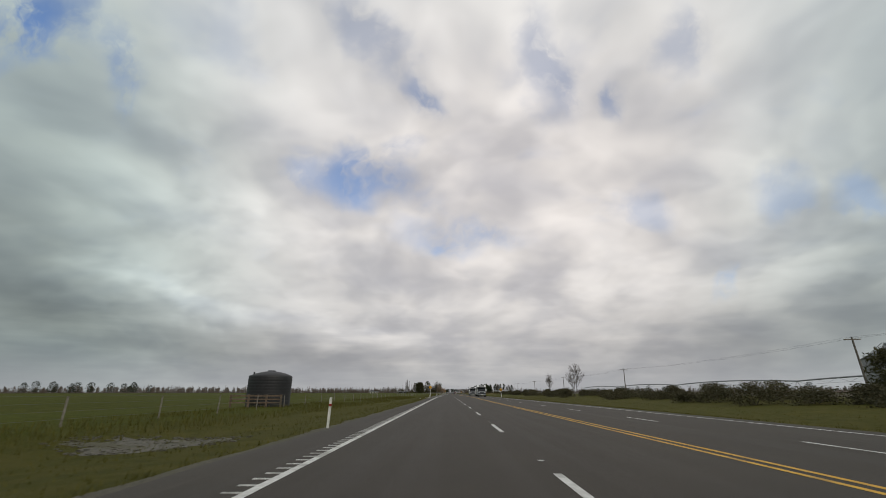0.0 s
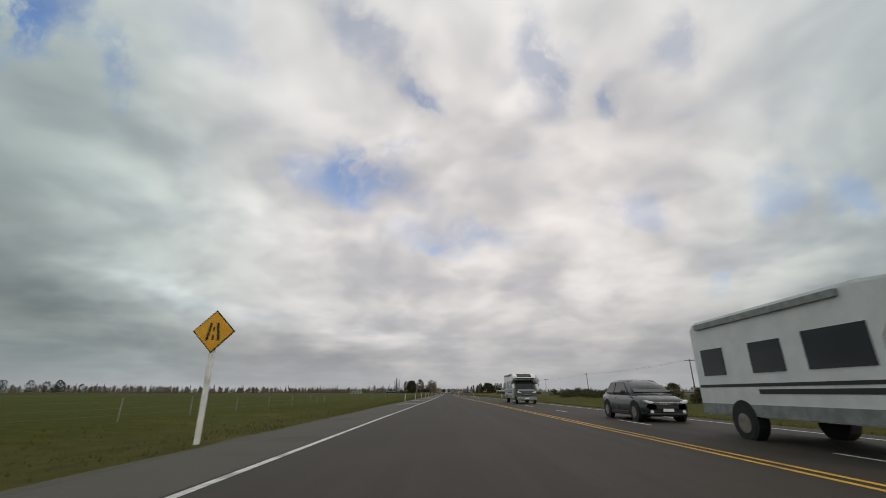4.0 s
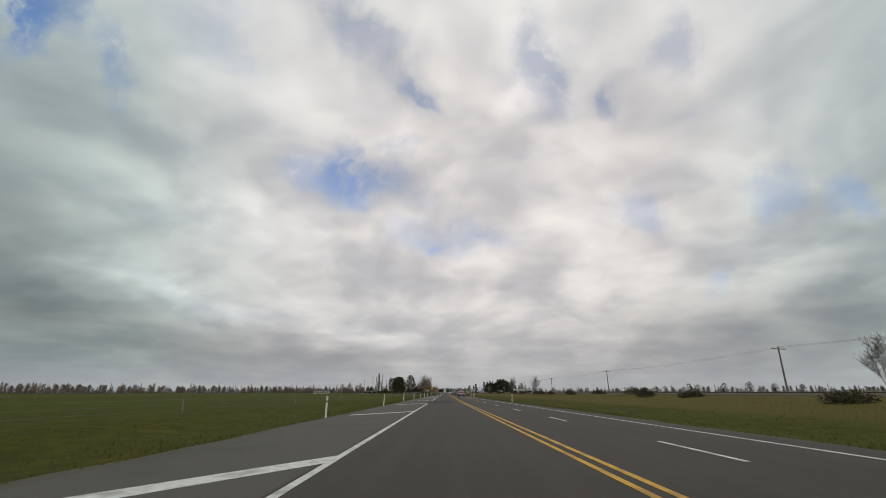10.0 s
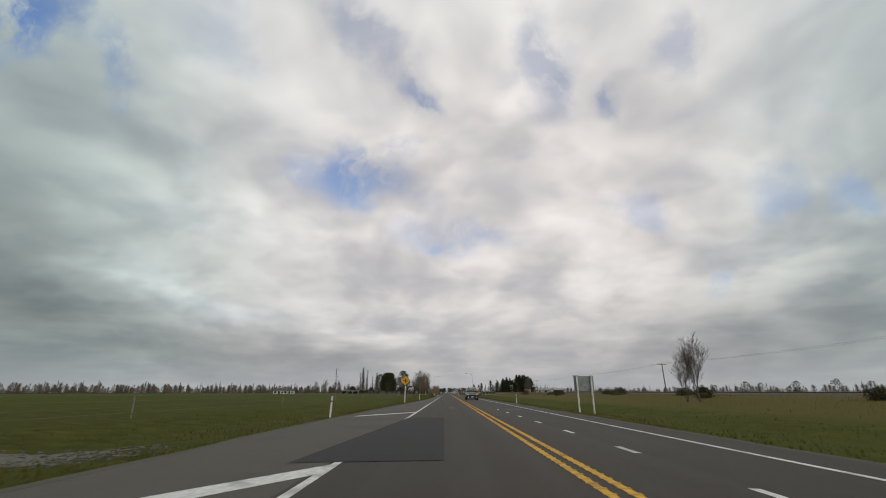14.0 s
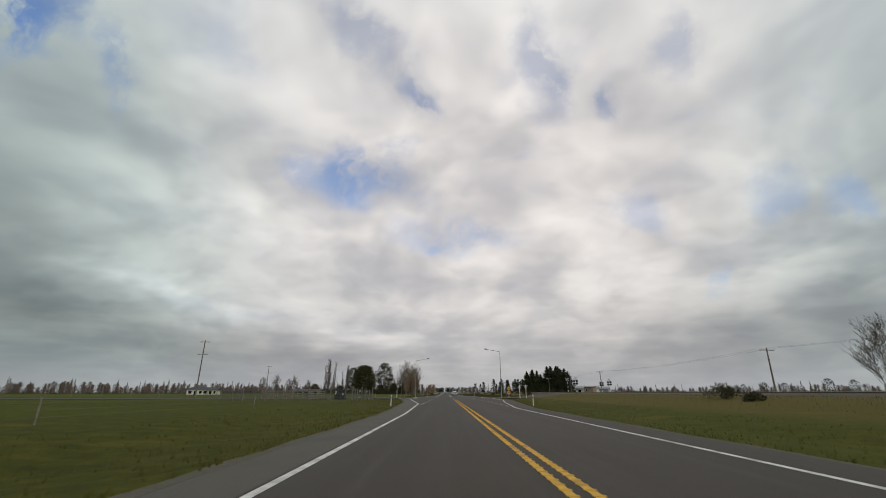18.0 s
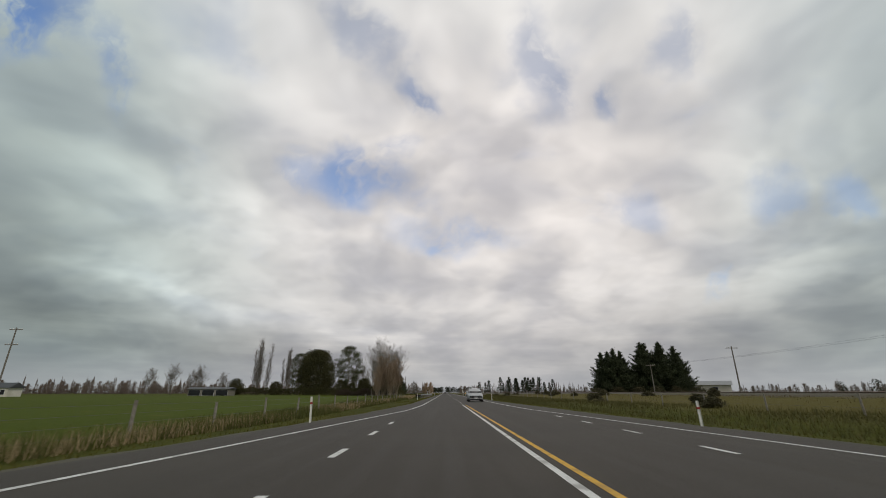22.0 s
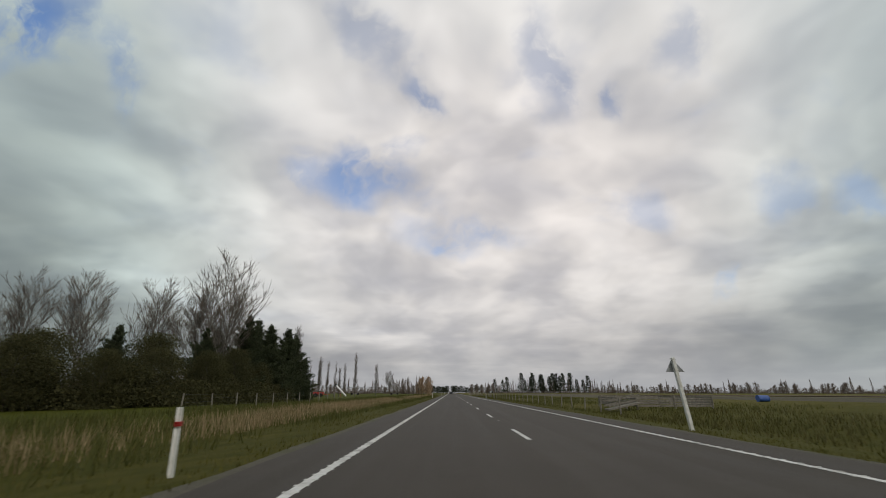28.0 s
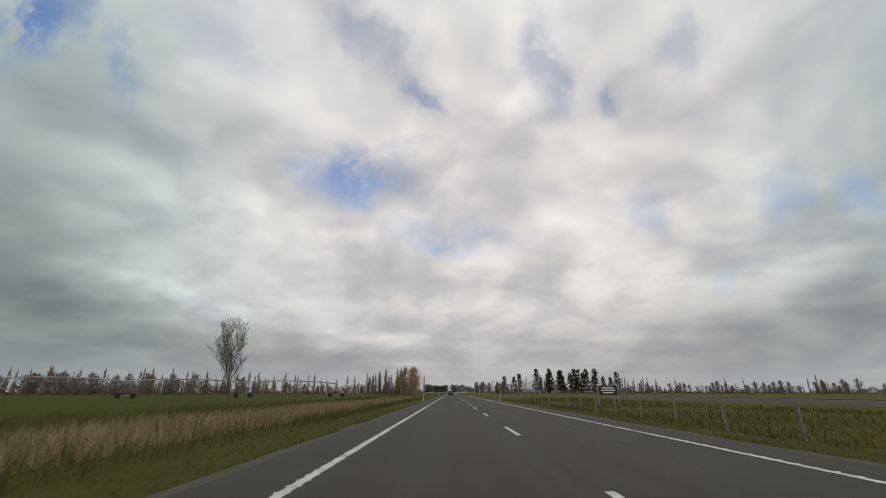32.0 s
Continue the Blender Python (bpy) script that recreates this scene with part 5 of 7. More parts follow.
def sign_back(x, y, w, lo, hi, label, lean=0.0, rows=3):
    """A large road sign seen from behind: grey sheet, stiffening rails, two white posts."""
    ob = thing("road_sign", label, "road sign", (x, y, gz(x, y) - 0.05), lean)
    part("panel", box((-w / 2, 0.03, lo), (w / 2, 0.045, hi), 0.006), "grey_steel", ob, "bare grey metal back")
    for k in range(rows):
        z = lo + (hi - lo) * (k + 0.5) / rows
        part("rail", box((-w / 2 + 0.03, 0.0, z - 0.03), (w / 2 - 0.03, 0.029, z + 0.03)), "galvanised", ob)
    for s in (-1, 1):
        part("post", rod((s * w * 0.36, -0.06, -0.3), (s * w * 0.36, -0.06, hi + 0.05), 0.055), "white_plastic", ob)
    return ob


sign_back(8.6, 420, 1.25, 1.35, 2.25, "large road sign seen from its grey back on two white posts")
sign_back(8.0, 752, 1.15, 1.15, 2.75, "tall road sign seen from its grey back behind the guardrail", rows=4)


def name_board():
    ob = thing("billboard", "black roadside billboard with white lettering on timber posts", "billboard", (-9.0, 502, gz(-9.0, 502) - 0.05), 6)
    for x, h in ((-0.62, 2.62), (0.12, 2.5), (0.42, 2.66)):
        part("post", box((x - 0.05, 0.03, -0.3), (x + 0.05, 0.13, h), 0.01), "brown_timber", ob)
    part("board", box((-0.97, -0.03, 1.25), (0.97, 0.025, 2.42), 0.008), "sign_black", ob)
    lettering("HINDS", 0.40, "sign_white", ob, (0.0, -0.036, 2.24), bold=0.016)
    for k, w in enumerate((0.15, 0.09, 0.09, 0.09, 0.06, 0.09, 0.09, 0.0, 0.07, 0.10, 0.10)):
        if w:
            x = -0.72 + k * 0.14
            part("name_bar", box((x - w / 2, -0.038, 1.80), (x + w / 2, -0.032, 1.97 if k in (0, 5, 8) else 1.93)), "sign_white", ob)
    part("name_bar", box((-0.15, -0.038, 2.02), (0.15, -0.032, 2.05)), "sign_white", ob)
    lettering("Bar - Bistro - Bottlestore - Accommodation", 0.098, "sign_white", ob, (0, -0.036, 1.64), bold=0.006)
    lettering("2 km on left", 0.15, "sign_yellow", ob, (0, -0.036, 1.42), bold=0.006)


name_board()


def small_board():
    ob = thing("notice_board", "small black notice board with white lines on timber posts", "sign", (13.5, 934, gz(13.5, 934) - 0.05))
    for x in (-0.85, 0.85):
        part("post", box((x - 0.05, 0.02, -0.2), (x + 0.05, 0.12, 1.75)), "weathered_wood", ob)
        part("brace", rod((x, 0.07, 1.0), (x + 0.35, 0.5, -0.1), 0.035), "weathered_wood", ob)
    part("board", box((-0.75, -0.02, 1.0), (0.75, 0.015, 1.7)), "sign_black", ob)
    for z, w in ((1.56, 0.5), (1.38, 0.6), (1.18, 0.42)):
        part("text_bar", box((-w, -0.027, z - 0.04), (w, -0.021, z + 0.04)), "sign_white", ob)


small_board()


def street_lamp(x, y, h, side, label):
    """A tapered steel column with a raked outreach arm; side is the way the arm points."""
    ob = thing("street_lamp", label, "street lamp", (x, y, gz(x, y) - 0.05))
    part("base", rod((0, 0, 0), (0, 0, 0.9), 0.095, 0.09, 12), "galvanised", ob)
    part("column", rod((0, 0, 0.9), (0, 0, h), 0.078, 0.04, 12), "galvanised", ob)
    part("arm", rod((0, 0, h - 0.03), (side * 2.5, 0, h + 0.42), 0.042, 0.034, 8), "galvanised", ob)
    lamp = joined(prism([(side * 2.4, h + 0.36), (side * 3.1, h + 0.46), (side * 3.15, h + 0.52), (side * 2.9, h + 0.60), (side * 2.45, h + 0.50)], -0.13, 0.13, "y", 0.02))
    part("luminaire", lamp, "grey_steel", ob, "flat grey lantern")
    part("lens", prism([(side * 2.55, h + 0.365), (side * 3.05, h + 0.435), (side * 3.05, h + 0.445), (side * 2.55, h + 0.375)], -0.1, 0.1, "y"), "lamp_lens", ob)
    part("collar", rod((0, 0, 0.86), (0, 0, 0.96), 0.105, 0.105, 12), "galvanised", ob)
    return ob


street_lamp(11.2, 590, 8.9, -1, "tall galvanised street lamp at the junction's kerb")
street_lamp(-6.5, 606, 8.3, 1, "tall galvanised street lamp at the junction's kerb")
name_sign = thing("street_sign", "small blue street-name sign on the lamp column", "sign", (11.2, 590, 0))
part("blade", box((0.10, -0.02, 2.75), (0.98, 0.02, 3.0), 0.005), "sign_blue", name_sign)
part("clamp", box((0.0, -0.085, 2.78), (0.13, 0.085, 2.97), 0.01), "galvanised", name_sign)
part("text_bar", box((0.22, -0.03, 2.84), (0.9, -0.022, 2.92)), "sign_white", name_sign)


def power_pole(x, y, h, arms=1, label="grey timber power pole with a crossarm", lean=0.0, rz=0.0):
    key = ("pole", h, arms)
    m = pose(x, y, gz(x, y) - 0.1, 0, lean, rz)
    if key in PROTO:
        return tagged(copy_thing(PROTO[key], m), label, "power pole", "line of power poles")
    ob = thing("power_pole", label, "power pole", group="line of power poles")
    part("pole", rod((0, 0, -0.2), (0, 0, h), 0.15, 0.10, 9), "pole_wood", ob)
    for k in range(arms):
        z = h - 0.35 - 2.6 * k
        part("crossarm", box((-1.15, -0.06, z - 0.06), (1.15, 0.06, z + 0.06)), "pole_wood", ob)
        for sx in (-1.05, -0.55, 0.55, 1.05):
            part("insulator", rod((sx, 0, z + 0.06), (sx, 0, z + 0.26), 0.05, 0.03, 6), "sign_white", ob)
    PROTO[key] = ob
    ob.matrix_basis = m
    return ob


RIGHT_POLES = [-20, 57, 135, 207, 278, 349, 424, 500, 575, 653, 728]
for y in RIGHT_POLES:
    power_pole(53, y, 7.4, 1, lean=rng.uniform(-2, 2), rz=rng.uniform(-6, 6))
power_pole(-52, 597, 12.0, 2, "tall timber power pole with two crossarms")
power_pole(-75, 690, 12.0, 2, "tall timber power pole with two crossarms")
power_pole(-58, 836, 10.5, 0, "bare weathered timber pole above a shelter belt", 3)
power_pole(56, 700, 9.0, 1, "timber power pole in front of dark pines")


def wires(x, ys, h, label):
    s = Soup()
    for dx in (-1.05, -0.55, 0.55, 1.05):
        for a, b in zip(ys[:-1], ys[1:]):
            t = np.linspace(0, 1, 7)
            s.tube([(x + dx, a + (b - a) * q, gz(x, a) + h - 0.1 - 0.7 * 4 * q * (1 - q)) for q in t], [0.005] * 7, 3)
    tagged(part("power_lines", s, "rubber"), label, "power line", kind="stuff")


wires(53, RIGHT_POLES, 7.3, "thin sagging overhead wires between timber poles")


def crossing_signal(x, y, rz, label):
    key = "signal"
    m = pose(x, y, gz(x, y), 0, 0, rz)
    if key in PROTO:
        return tagged(copy_thing(PROTO[key], m), label, "crossing signal", "level crossing signals")
    ob = thing("crossing_signal", label, "crossing signal", group="level crossing signals")
    for k in range(6):
        part("mast_band", rod((0, 0, k * 0.5), (0, 0, k * 0.5 + 0.5), 0.055, 0.055, 8), "sign_white" if k % 2 else "sign_black", ob)
    part("mast_top", rod((0, 0, 3.0), (0, 0, 4.0), 0.045, 0.045, 8), "galvanised", ob)
    for z in (2.45, 3.05):
        part("bracket", box((-0.36, -0.03, z - 0.03), (0.36, 0.03, z + 0.03)), "galvanised", ob)
        for s in (-1, 1):
            disc = part("lamp_hood", rod((s * 0.36, -0.10, z), (s * 0.36, 0.10, z), 0.27, 0.27, 16), "sign_black", ob, "round black lamp shield")
            part("lamp", rod((s * 0.36, -0.14, z), (s * 0.36, -0.10, z), 0.11, 0.11, 12), "car_glass", disc)
    for s in (-1, 1):
        b = box((-0.55, -0.02, -0.07), (0.55, 0.0, 0.07))
        bmesh.ops.transform(b, matrix=Matrix.Translation((0, 0, 3.65)) @ Matrix.Rotation(s * radians(35), 4, "Y"), verts=b.verts[:])
        part("cross_arm", b, "sign_white", ob)
    PROTO[key] = ob
    ob.matrix_basis = m
    return ob


for x, y, rz in ((32.5, 613, -40), (33, 622, -40), (46, 627, 140), (47, 636, 140)):
    crossing_signal(x, y, rz, "striped level-crossing mast with twin black lamp shields")


def shield_back(x, y, shape, label, lean=0.0, h=2.7):
    """A small sign seen from behind: grey triangle or diamond on one white post."""
    ob = thing("road_sign", label, "road sign", (x, y, gz(x, y) - 0.05))
    ob.matrix_basis = pose(x, y, gz(x, y) - 0.05, 0, lean, 0)
    part("post", box((-0.055, -0.055, -0.2), (0.055, 0.055, h), 0.01), "white_plastic", ob)
    part("panel", prism([(a, h - 0.45 + b) for a, b in shape], 0.06, 0.075, "y"), "grey_steel", ob, "bare grey metal back")
    return ob


TRI = [(-0.5, 0.38), (0.5, 0.38), (0, -0.48)]
DIA = [(-0.45, 0), (0, 0.45), (0.45, 0), (0, -0.45)]
shield_back(17.5, 598.5, TRI, "triangular give-way sign seen from its grey back")
shield_back(16.0, 597.5, DIA, "diamond sign seen edge-on on a white post")
shield_back(7.6, 798.5, [(-0.30, 0.02), (0.30, -0.04), (0.0, 0.42)], "triangular sign on a leaning white post", -6, 2.3)
for x, y, h in ((-10.6, 604.5, 1.8), (8.6, 790, 1.7), (-4.8, 761, 1.9), (7.6, 760, 1.5)):
    ob = thing("white_post", "plain white painted timber post on the verge", "post", (x, y, gz(x, y)))
    part("shaft", box((-0.05, -0.035, -0.2), (0.05, 0.035, h), 0.01), "white_plastic", ob)
    part("cap", box((-0.054, -0.04, h), (0.054, 0.04, h + 0.03)), "white_plastic", ob)
ob = thing("yellow_plate_sign", "small yellow plate on a short post behind the guardrail", "sign", (7.25, 769, gz(7.25, 769)))
part("plate", box((-0.2, -0.02, 0.76), (0.2, 0.02, 1.02)), "sign_yellow", ob)
part("post", rod((0, 0.05, -0.2), (0, 0.05, 1.25), 0.035), "white_plastic", ob)


def guardrail(x, y0, y1, face, label):
    """W-beam on timber posts; face is the side the beam bulges to."""
    ob = thing("guardrail", label, "guardrail")
    prof = [(0.0, 0.43), (0.085, 0.47), (0.085, 0.52), (0.01, 0.57), (0.01, 0.60), (0.085, 0.65), (0.085, 0.70), (0.0, 0.74)]
    ys = np.linspace(y0, y1, 40)
    flare = [0.0 + 0.9 * max(0, (a - 0.9) / 0.1) ** 1.5 + 0.7 * max(0, (0.1 - a) / 0.1) ** 1.5 for a in np.linspace(0, 1, 40)]
    v = np.array([[(x - face * f + face * a, y, b) for a, b in prof] for y, f in zip(ys, flare)]).reshape(-1, 3)
    k = len(prof)
    i, j = np.meshgrid(np.arange(39), np.arange(k - 1), indexing="ij")
    a = (i * k + j).ravel()
    s = Soup()
    s.add(v, np.stack([a, a + 1, a + k + 1, a + k], -1))
    beam = part("beam", s, "galvanised", ob, "dull corrugated steel beam", True)
    so = beam.modifiers.new("thickness", "SOLIDIFY")
    so.thickness = 0.006
    me = None
    for y in np.arange(y0 + 0.3, y1, 2.0):
        f = float(np.interp(y, ys, flare))
        if me is None:
            me = part("post", box((-0.08, -0.09, -0.4), (0.08, 0.09, 0.70), 0.01), "pole_wood", ob)
            p = me
            me = me.data
        else:
            p = new("post", me)
            p.parent = ob
        p.matrix_basis = pose(x - face * (f + 0.10), y, 0)
    for y, f in ((y0, flare[0]), (y1, flare[-1])):
        part("end_terminal", prism([(x - face * f - 0.05, 0.40), (x - face * f + 0.11, 0.40), (x - face * f + 0.13, 0.58), (x - face * f + 0.11, 0.77), (x - face * f - 0.05, 0.77)], y - 0.05, y + 0.05, "y"), "galvanised", ob)


guardrail(-4.35, 714, 779, 1, "galvanised steel guardrail on timber posts along the verge")
guardrail(7.0, 708, 768, -1, "galvanised steel guardrail on timber posts along the verge")


def hazard_marker(x, y, slope, label):
    """A black and white striped board at a bridge end."""
    ob = thing("hazard_marker", label, "marker", (x, y, gz(x, y)), 0)
    part("post", box((-0.04, 0.02, -0.2), (0.04, 0.08, 1.75)), "white_plastic", ob)
    part("board", box((-0.15, -0.012, 0.65), (0.15, 0.012, 1.75)), "sign_white", ob)
    for k in range(4):
        z = 0.72 + k * 0.27
        part("stripe", prism([(-0.15, z), (0.15, z + slope * 0.16), (0.15, z + 0.13 + slope * 0.16), (-0.15, z + 0.13)] if slope > 0 else [(-0.15, z + 0.16), (0.15, z), (0.15, z + 0.13), (-0.15, z + 0.29)], -0.02, -0.014, "y"), "sign_black", ob)
    return ob


hazard_marker(-5.1, 748, 1, "black and white striped hazard marker at a bridge end")
hazard_marker(7.5, 737, -1, "black and white striped hazard marker at a bridge end")
ob = thing("feed_bin", "dark green lidded bin behind the guardrail", "bin", (-6.0, 722, gz(-6.0, 722)))
part("body", prism([(-0.75, 0), (0.75, 0), (0.85, 0.75), (-0.85, 0.75)], -0.45, 0.45, "y", 0.02), "paint_dark", ob)
part("lid", box((-0.92, -0.5, 0.75), (0.92, 0.5, 0.83), 0.02), "paint_dark", ob)


def fence(points, gap, label, height=1.05, wires_at=(0.25, 0.5, 0.75, 0.98), radius=0.055, wood="weathered_wood"):
    p = np.array(points, float)
    seg = np.linalg.norm(np.diff(p, axis=0), axis=1)
    at = np.concatenate([[0], np.cumsum(seg)])
    ob = thing("fence", label, "fence")
    t = np.arange(0, at[-1] + 0.01, gap)
    xs, ys = np.interp(t, at, p[:, 0]), np.interp(t, at, p[:, 1])
    me = None
    for x, y in zip(xs, ys):
        if me is None:
            q = part("post", rod((0, 0, -0.3), (0, 0, height), radius, radius * 0.9, 7), wood, ob)
            me = q.data
        else:
            q = new("post", me)
            q.parent = ob
        s = rng.uniform(0.92, 1.1)
        q.matrix_basis = pose(x, y, gz(x, y), rng.uniform(-3, 3), rng.uniform(-3, 3), rng.uniform(0, 90)) @ Matrix.Diagonal((1, 1, s, 1))
    for w in wires_at:
        s = Soup()
        s.tube([(x, y, gz(x, y) + w) for x, y in zip(xs, ys)], [0.004] * len(xs), 3)
        part("wire", s, "wire", ob)
    return ob


fence([(-13.0, -30), (-13.2, 160)], 5.0, "post and wire farm fence with grey timber posts", 0.95, radius=0.035)
fence([(-14.0, 160), (-14.2, 540)], 18.0, "post and wire farm fence with grey timber posts", 0.9, radius=0.032)
fence([(-9.5, 612), (-8.2, 640), (-8.0, 705)], 4.2, "post and wire farm fence in dry grass")
fence([(-10.5, 612), (-40, 607), (-90, 600)], 6.0, "post and wire farm fence along the side road")
fence([(10.5, 812), (10.2, 880), (10.0, 1010)], 3.6, "post and wire fence along a grazed paddock")
fence([(28, 905), (90, 925)], 5, "post and wire fence dividing paddocks")
fence([(-17, 812), (-16.5, 850)], 3.5, "post and wire farm fence before a shelter belt")
fence([(20, 625), (18, 690), (20, 800)], 6, "post and wire railway fence in scrub", 1.0, (0.4, 0.8))


def rail_yard(x0, x1, y0, y1, label, wood, bays=6, rows=4, height=1.3):
    """Timber stock-yard rails round a pen."""
    ob = thing("stock_yard", label, "stock yard")
    corners = [(x0, y0), (x1, y0), (x1, y1), (x0, y1), (x0, y0)]
    for (ax, ay), (bx, by) in zip(corners[:-1], corners[1:]):
        n = max(2, int(math.hypot(bx - ax, by - ay) / 2.0))
        for i in range(n):
            px, py = ax + (bx - ax) * i / n, ay + (by - ay) * i / n
            z = gz(px, py)
            part("post", rod((px, py, z - 0.3), (px, py, z + height * rng.uniform(0.95, 1.15)), 0.08, 0.075, 7), wood, ob)
        for k in range(rows):
            z = gz(ax, ay) + 0.25 + (height - 0.35) * k / (rows - 1)
            d = Vector((bx - ax, by - ay, 0))
            b = box((0, -0.02, -0.06), (d.length, 0.02, 0.06))
            bmesh.ops.transform(b, matrix=Matrix.Translation((ax, ay, z + rng.uniform(-0.02, 0.02))) @ Matrix.Rotation(math.atan2(d.y, d.x), 4, "Z"), verts=b.verts[:])
            part("rail", b, wood, ob)
    return ob


def mesh_compound(x0, x1, y0, y1, label):
    """A netted enclosure: tall timber posts, sheets of wire mesh between them."""
    ob = thing("netted_enclosure", label, "enclosure")
    corners = [(x0, y0), (x1, y0), (x1, y1), (x0, y1), (x0, y0)]
    for (ax, ay), (bx, by) in zip(corners[:-1], corners[1:]):
        n = max(2, int(math.hypot(bx - ax, by - ay) / 3.0))
        for i in range(n):
            a = np.array([ax + (bx - ax) * i / n, ay + (by - ay) * i / n])
            b = np.array([ax + (bx - ax) * (i + 1) / n, ay + (by - ay) * (i + 1) / n])
            z = gz(*a)
            part("post", rod((a[0], a[1], z - 0.3), (a[0], a[1], z + rng.uniform(1.6, 2.2)), 0.08, 0.07, 8), "pole_wood", ob)
            s = Soup()
            for q in np.linspace(0, 1, 22):
                p = a + (b - a) * q
                s.tube([(p[0], p[1], z + 0.05), (p[0], p[1], z + 1.65)], [0.005, 0.005], 3)
            for h in np.linspace(0.05, 1.65, 13):
                s.tube([(a[0], a[1], z + h), (b[0], b[1], z + h)], [0.005, 0.005], 3)
            part("mesh_panel", s, "wire", ob, "grey wire netting")
    return ob


mesh_compound(-31, -12.6, 566, 583, "grey netted enclosure with tall timber posts on the verge")
rail_yard(-27, -20, 570, 579, "weathered grey timber inner pen of an enclosure", "weathered_wood", height=1.4)
ob = thing("equipment_box", "dark green equipment cabinet with white labels in the enclosure", "cabinet", (-17.6, 580, gz(-17.6, 580)))
part("body", box((-0.85, -0.6, 0), (0.85, 0.6, 1.45), 0.04), "paint_dark", ob)
part("lid", box((-0.9, -0.65, 1.45), (0.9, 0.65, 1.53), 0.02), "paint_dark", ob)
for x, z in ((-0.7, 1.1), (-0.75, 0.8), (0.5, 0.75)):
    part("label_plate", box((x, -0.612, z), (x + 0.16, -0.602, z + 0.22)), "sign_white", ob)
for x, y in ((-12.7, 580), (-12.6, 577), (-12.6, 571)):
    ob = thing("notice_plate", "small white notice plate on the netting", "sign", (x + 0.06, y, gz(x, y) + 1.2))
    part("plate", box((-0.01, -0.16, 0), (0.01, 0.16, 0.3)), "sign_white", ob)
    part("text_bar", box((0.01, -0.1, 0.1), (0.016, 0.1, 0.2)), "sign_black", ob)
rail_yard(13.2, 18.5, 816, 824, "weathered timber stock yard with a loading ramp", "weathered_wood", height=0.85)
ob = thing("loading_race", "weathered timber ramp leading down from the stock yard", "loading ramp", (12.6, 815.4, gz(12.6, 815.4)))
part("deck", prism([(-1.6, 0.0), (0.6, 0.45), (0.6, 0.55), (-1.6, 0.1)], 0, 1.0, "y"), "weathered_wood", ob)
for yy in (0.0, 1.0):
    for zz in (0.25, 0.55):
        part("rail", prism([(-1.6, zz), (0.6, zz + 0.45), (0.6, zz + 0.55), (-1.6, zz + 0.1)], yy - 0.02, yy + 0.02, "y"), "weathered_wood", ob)
ob = thing("drum", "blue plastic drum lying beside the stock yard", "drum", (29, 826, gz(29, 826)))
part("body", rod((-0.45, 0, 0.3), (0.45, 0, 0.3), 0.29, 0.29, 16), "barrel_blue", ob)
part("rim", rod((-0.47, 0, 0.3), (-0.44, 0, 0.3), 0.305, 0.305, 16), "barrel_blue", ob)
part("rim", rod((0.44, 0, 0.3), (0.47, 0, 0.3), 0.305, 0.305, 16), "barrel_blue", ob)


def water_tank():
    """Ribbed black plastic tank with a shallow dome, by a timber rail fence."""
    x, y = -15.2, 37.0
    ob = thing("water_tank", "large black ribbed plastic water tank with a domed lid", "water tank", (x, y, gz(x, y) - 0.05))
    prof = [(1.72, 0.0)]
    for k in range(10):
        z = 0.12 + k * 0.225
        prof += [(1.75, z), (1.72, z + 0.10), (1.72, z + 0.13)]
    prof += [(1.74, 2.42), (1.66, 2.50), (1.2, 2.68), (0.7, 2.80), (0.3, 2.86)]
    n = 40
    s = Soup()
    a = np.arange(n) * 2 * math.pi / n
    v = np.array([[(r * math.cos(q), r * math.sin(q), z) for q in a] for r, z in prof]).reshape(-1, 3)
    i, j = np.meshgrid(np.arange(len(prof) - 1), np.arange(n), indexing="ij")
    s.add(v, np.stack([i * n + j, i * n + (j + 1) % n, (i + 1) * n + (j + 1) % n, (i + 1) * n + j], -1).reshape(-1, 4))
    part("body", s, "black_plastic", ob, smooth=True)
    part("lid", rod((0, 0, 2.83), (0, 0, 2.92), 0.32, 0.30, 20), "black_plastic", ob)
    part("inlet", rod((-1.2, -0.6, 2.45), (-1.2, -0.6, 2.78), 0.06, 0.06, 8), "black_plastic", ob)
    f = thing("rail_fence", "short weathered brown timber rail fence beside the tank", "fence", (x + 0.2, y - 2.3, gz(x, y - 2.3)))
    for px in (-2.2, -0.8, 0.6, 1.75):
        part("post", box((px - 0.06, -0.06, -0.3), (px + 0.06, 0.06, 0.95)), "brown_timber", f)
    for z in (0.35, 0.6, 0.85):
        part("rail", box((-2.3, -0.09, z - 0.05), (1.8, -0.06, z + 0.05)), "brown_timber", f)


water_tank()


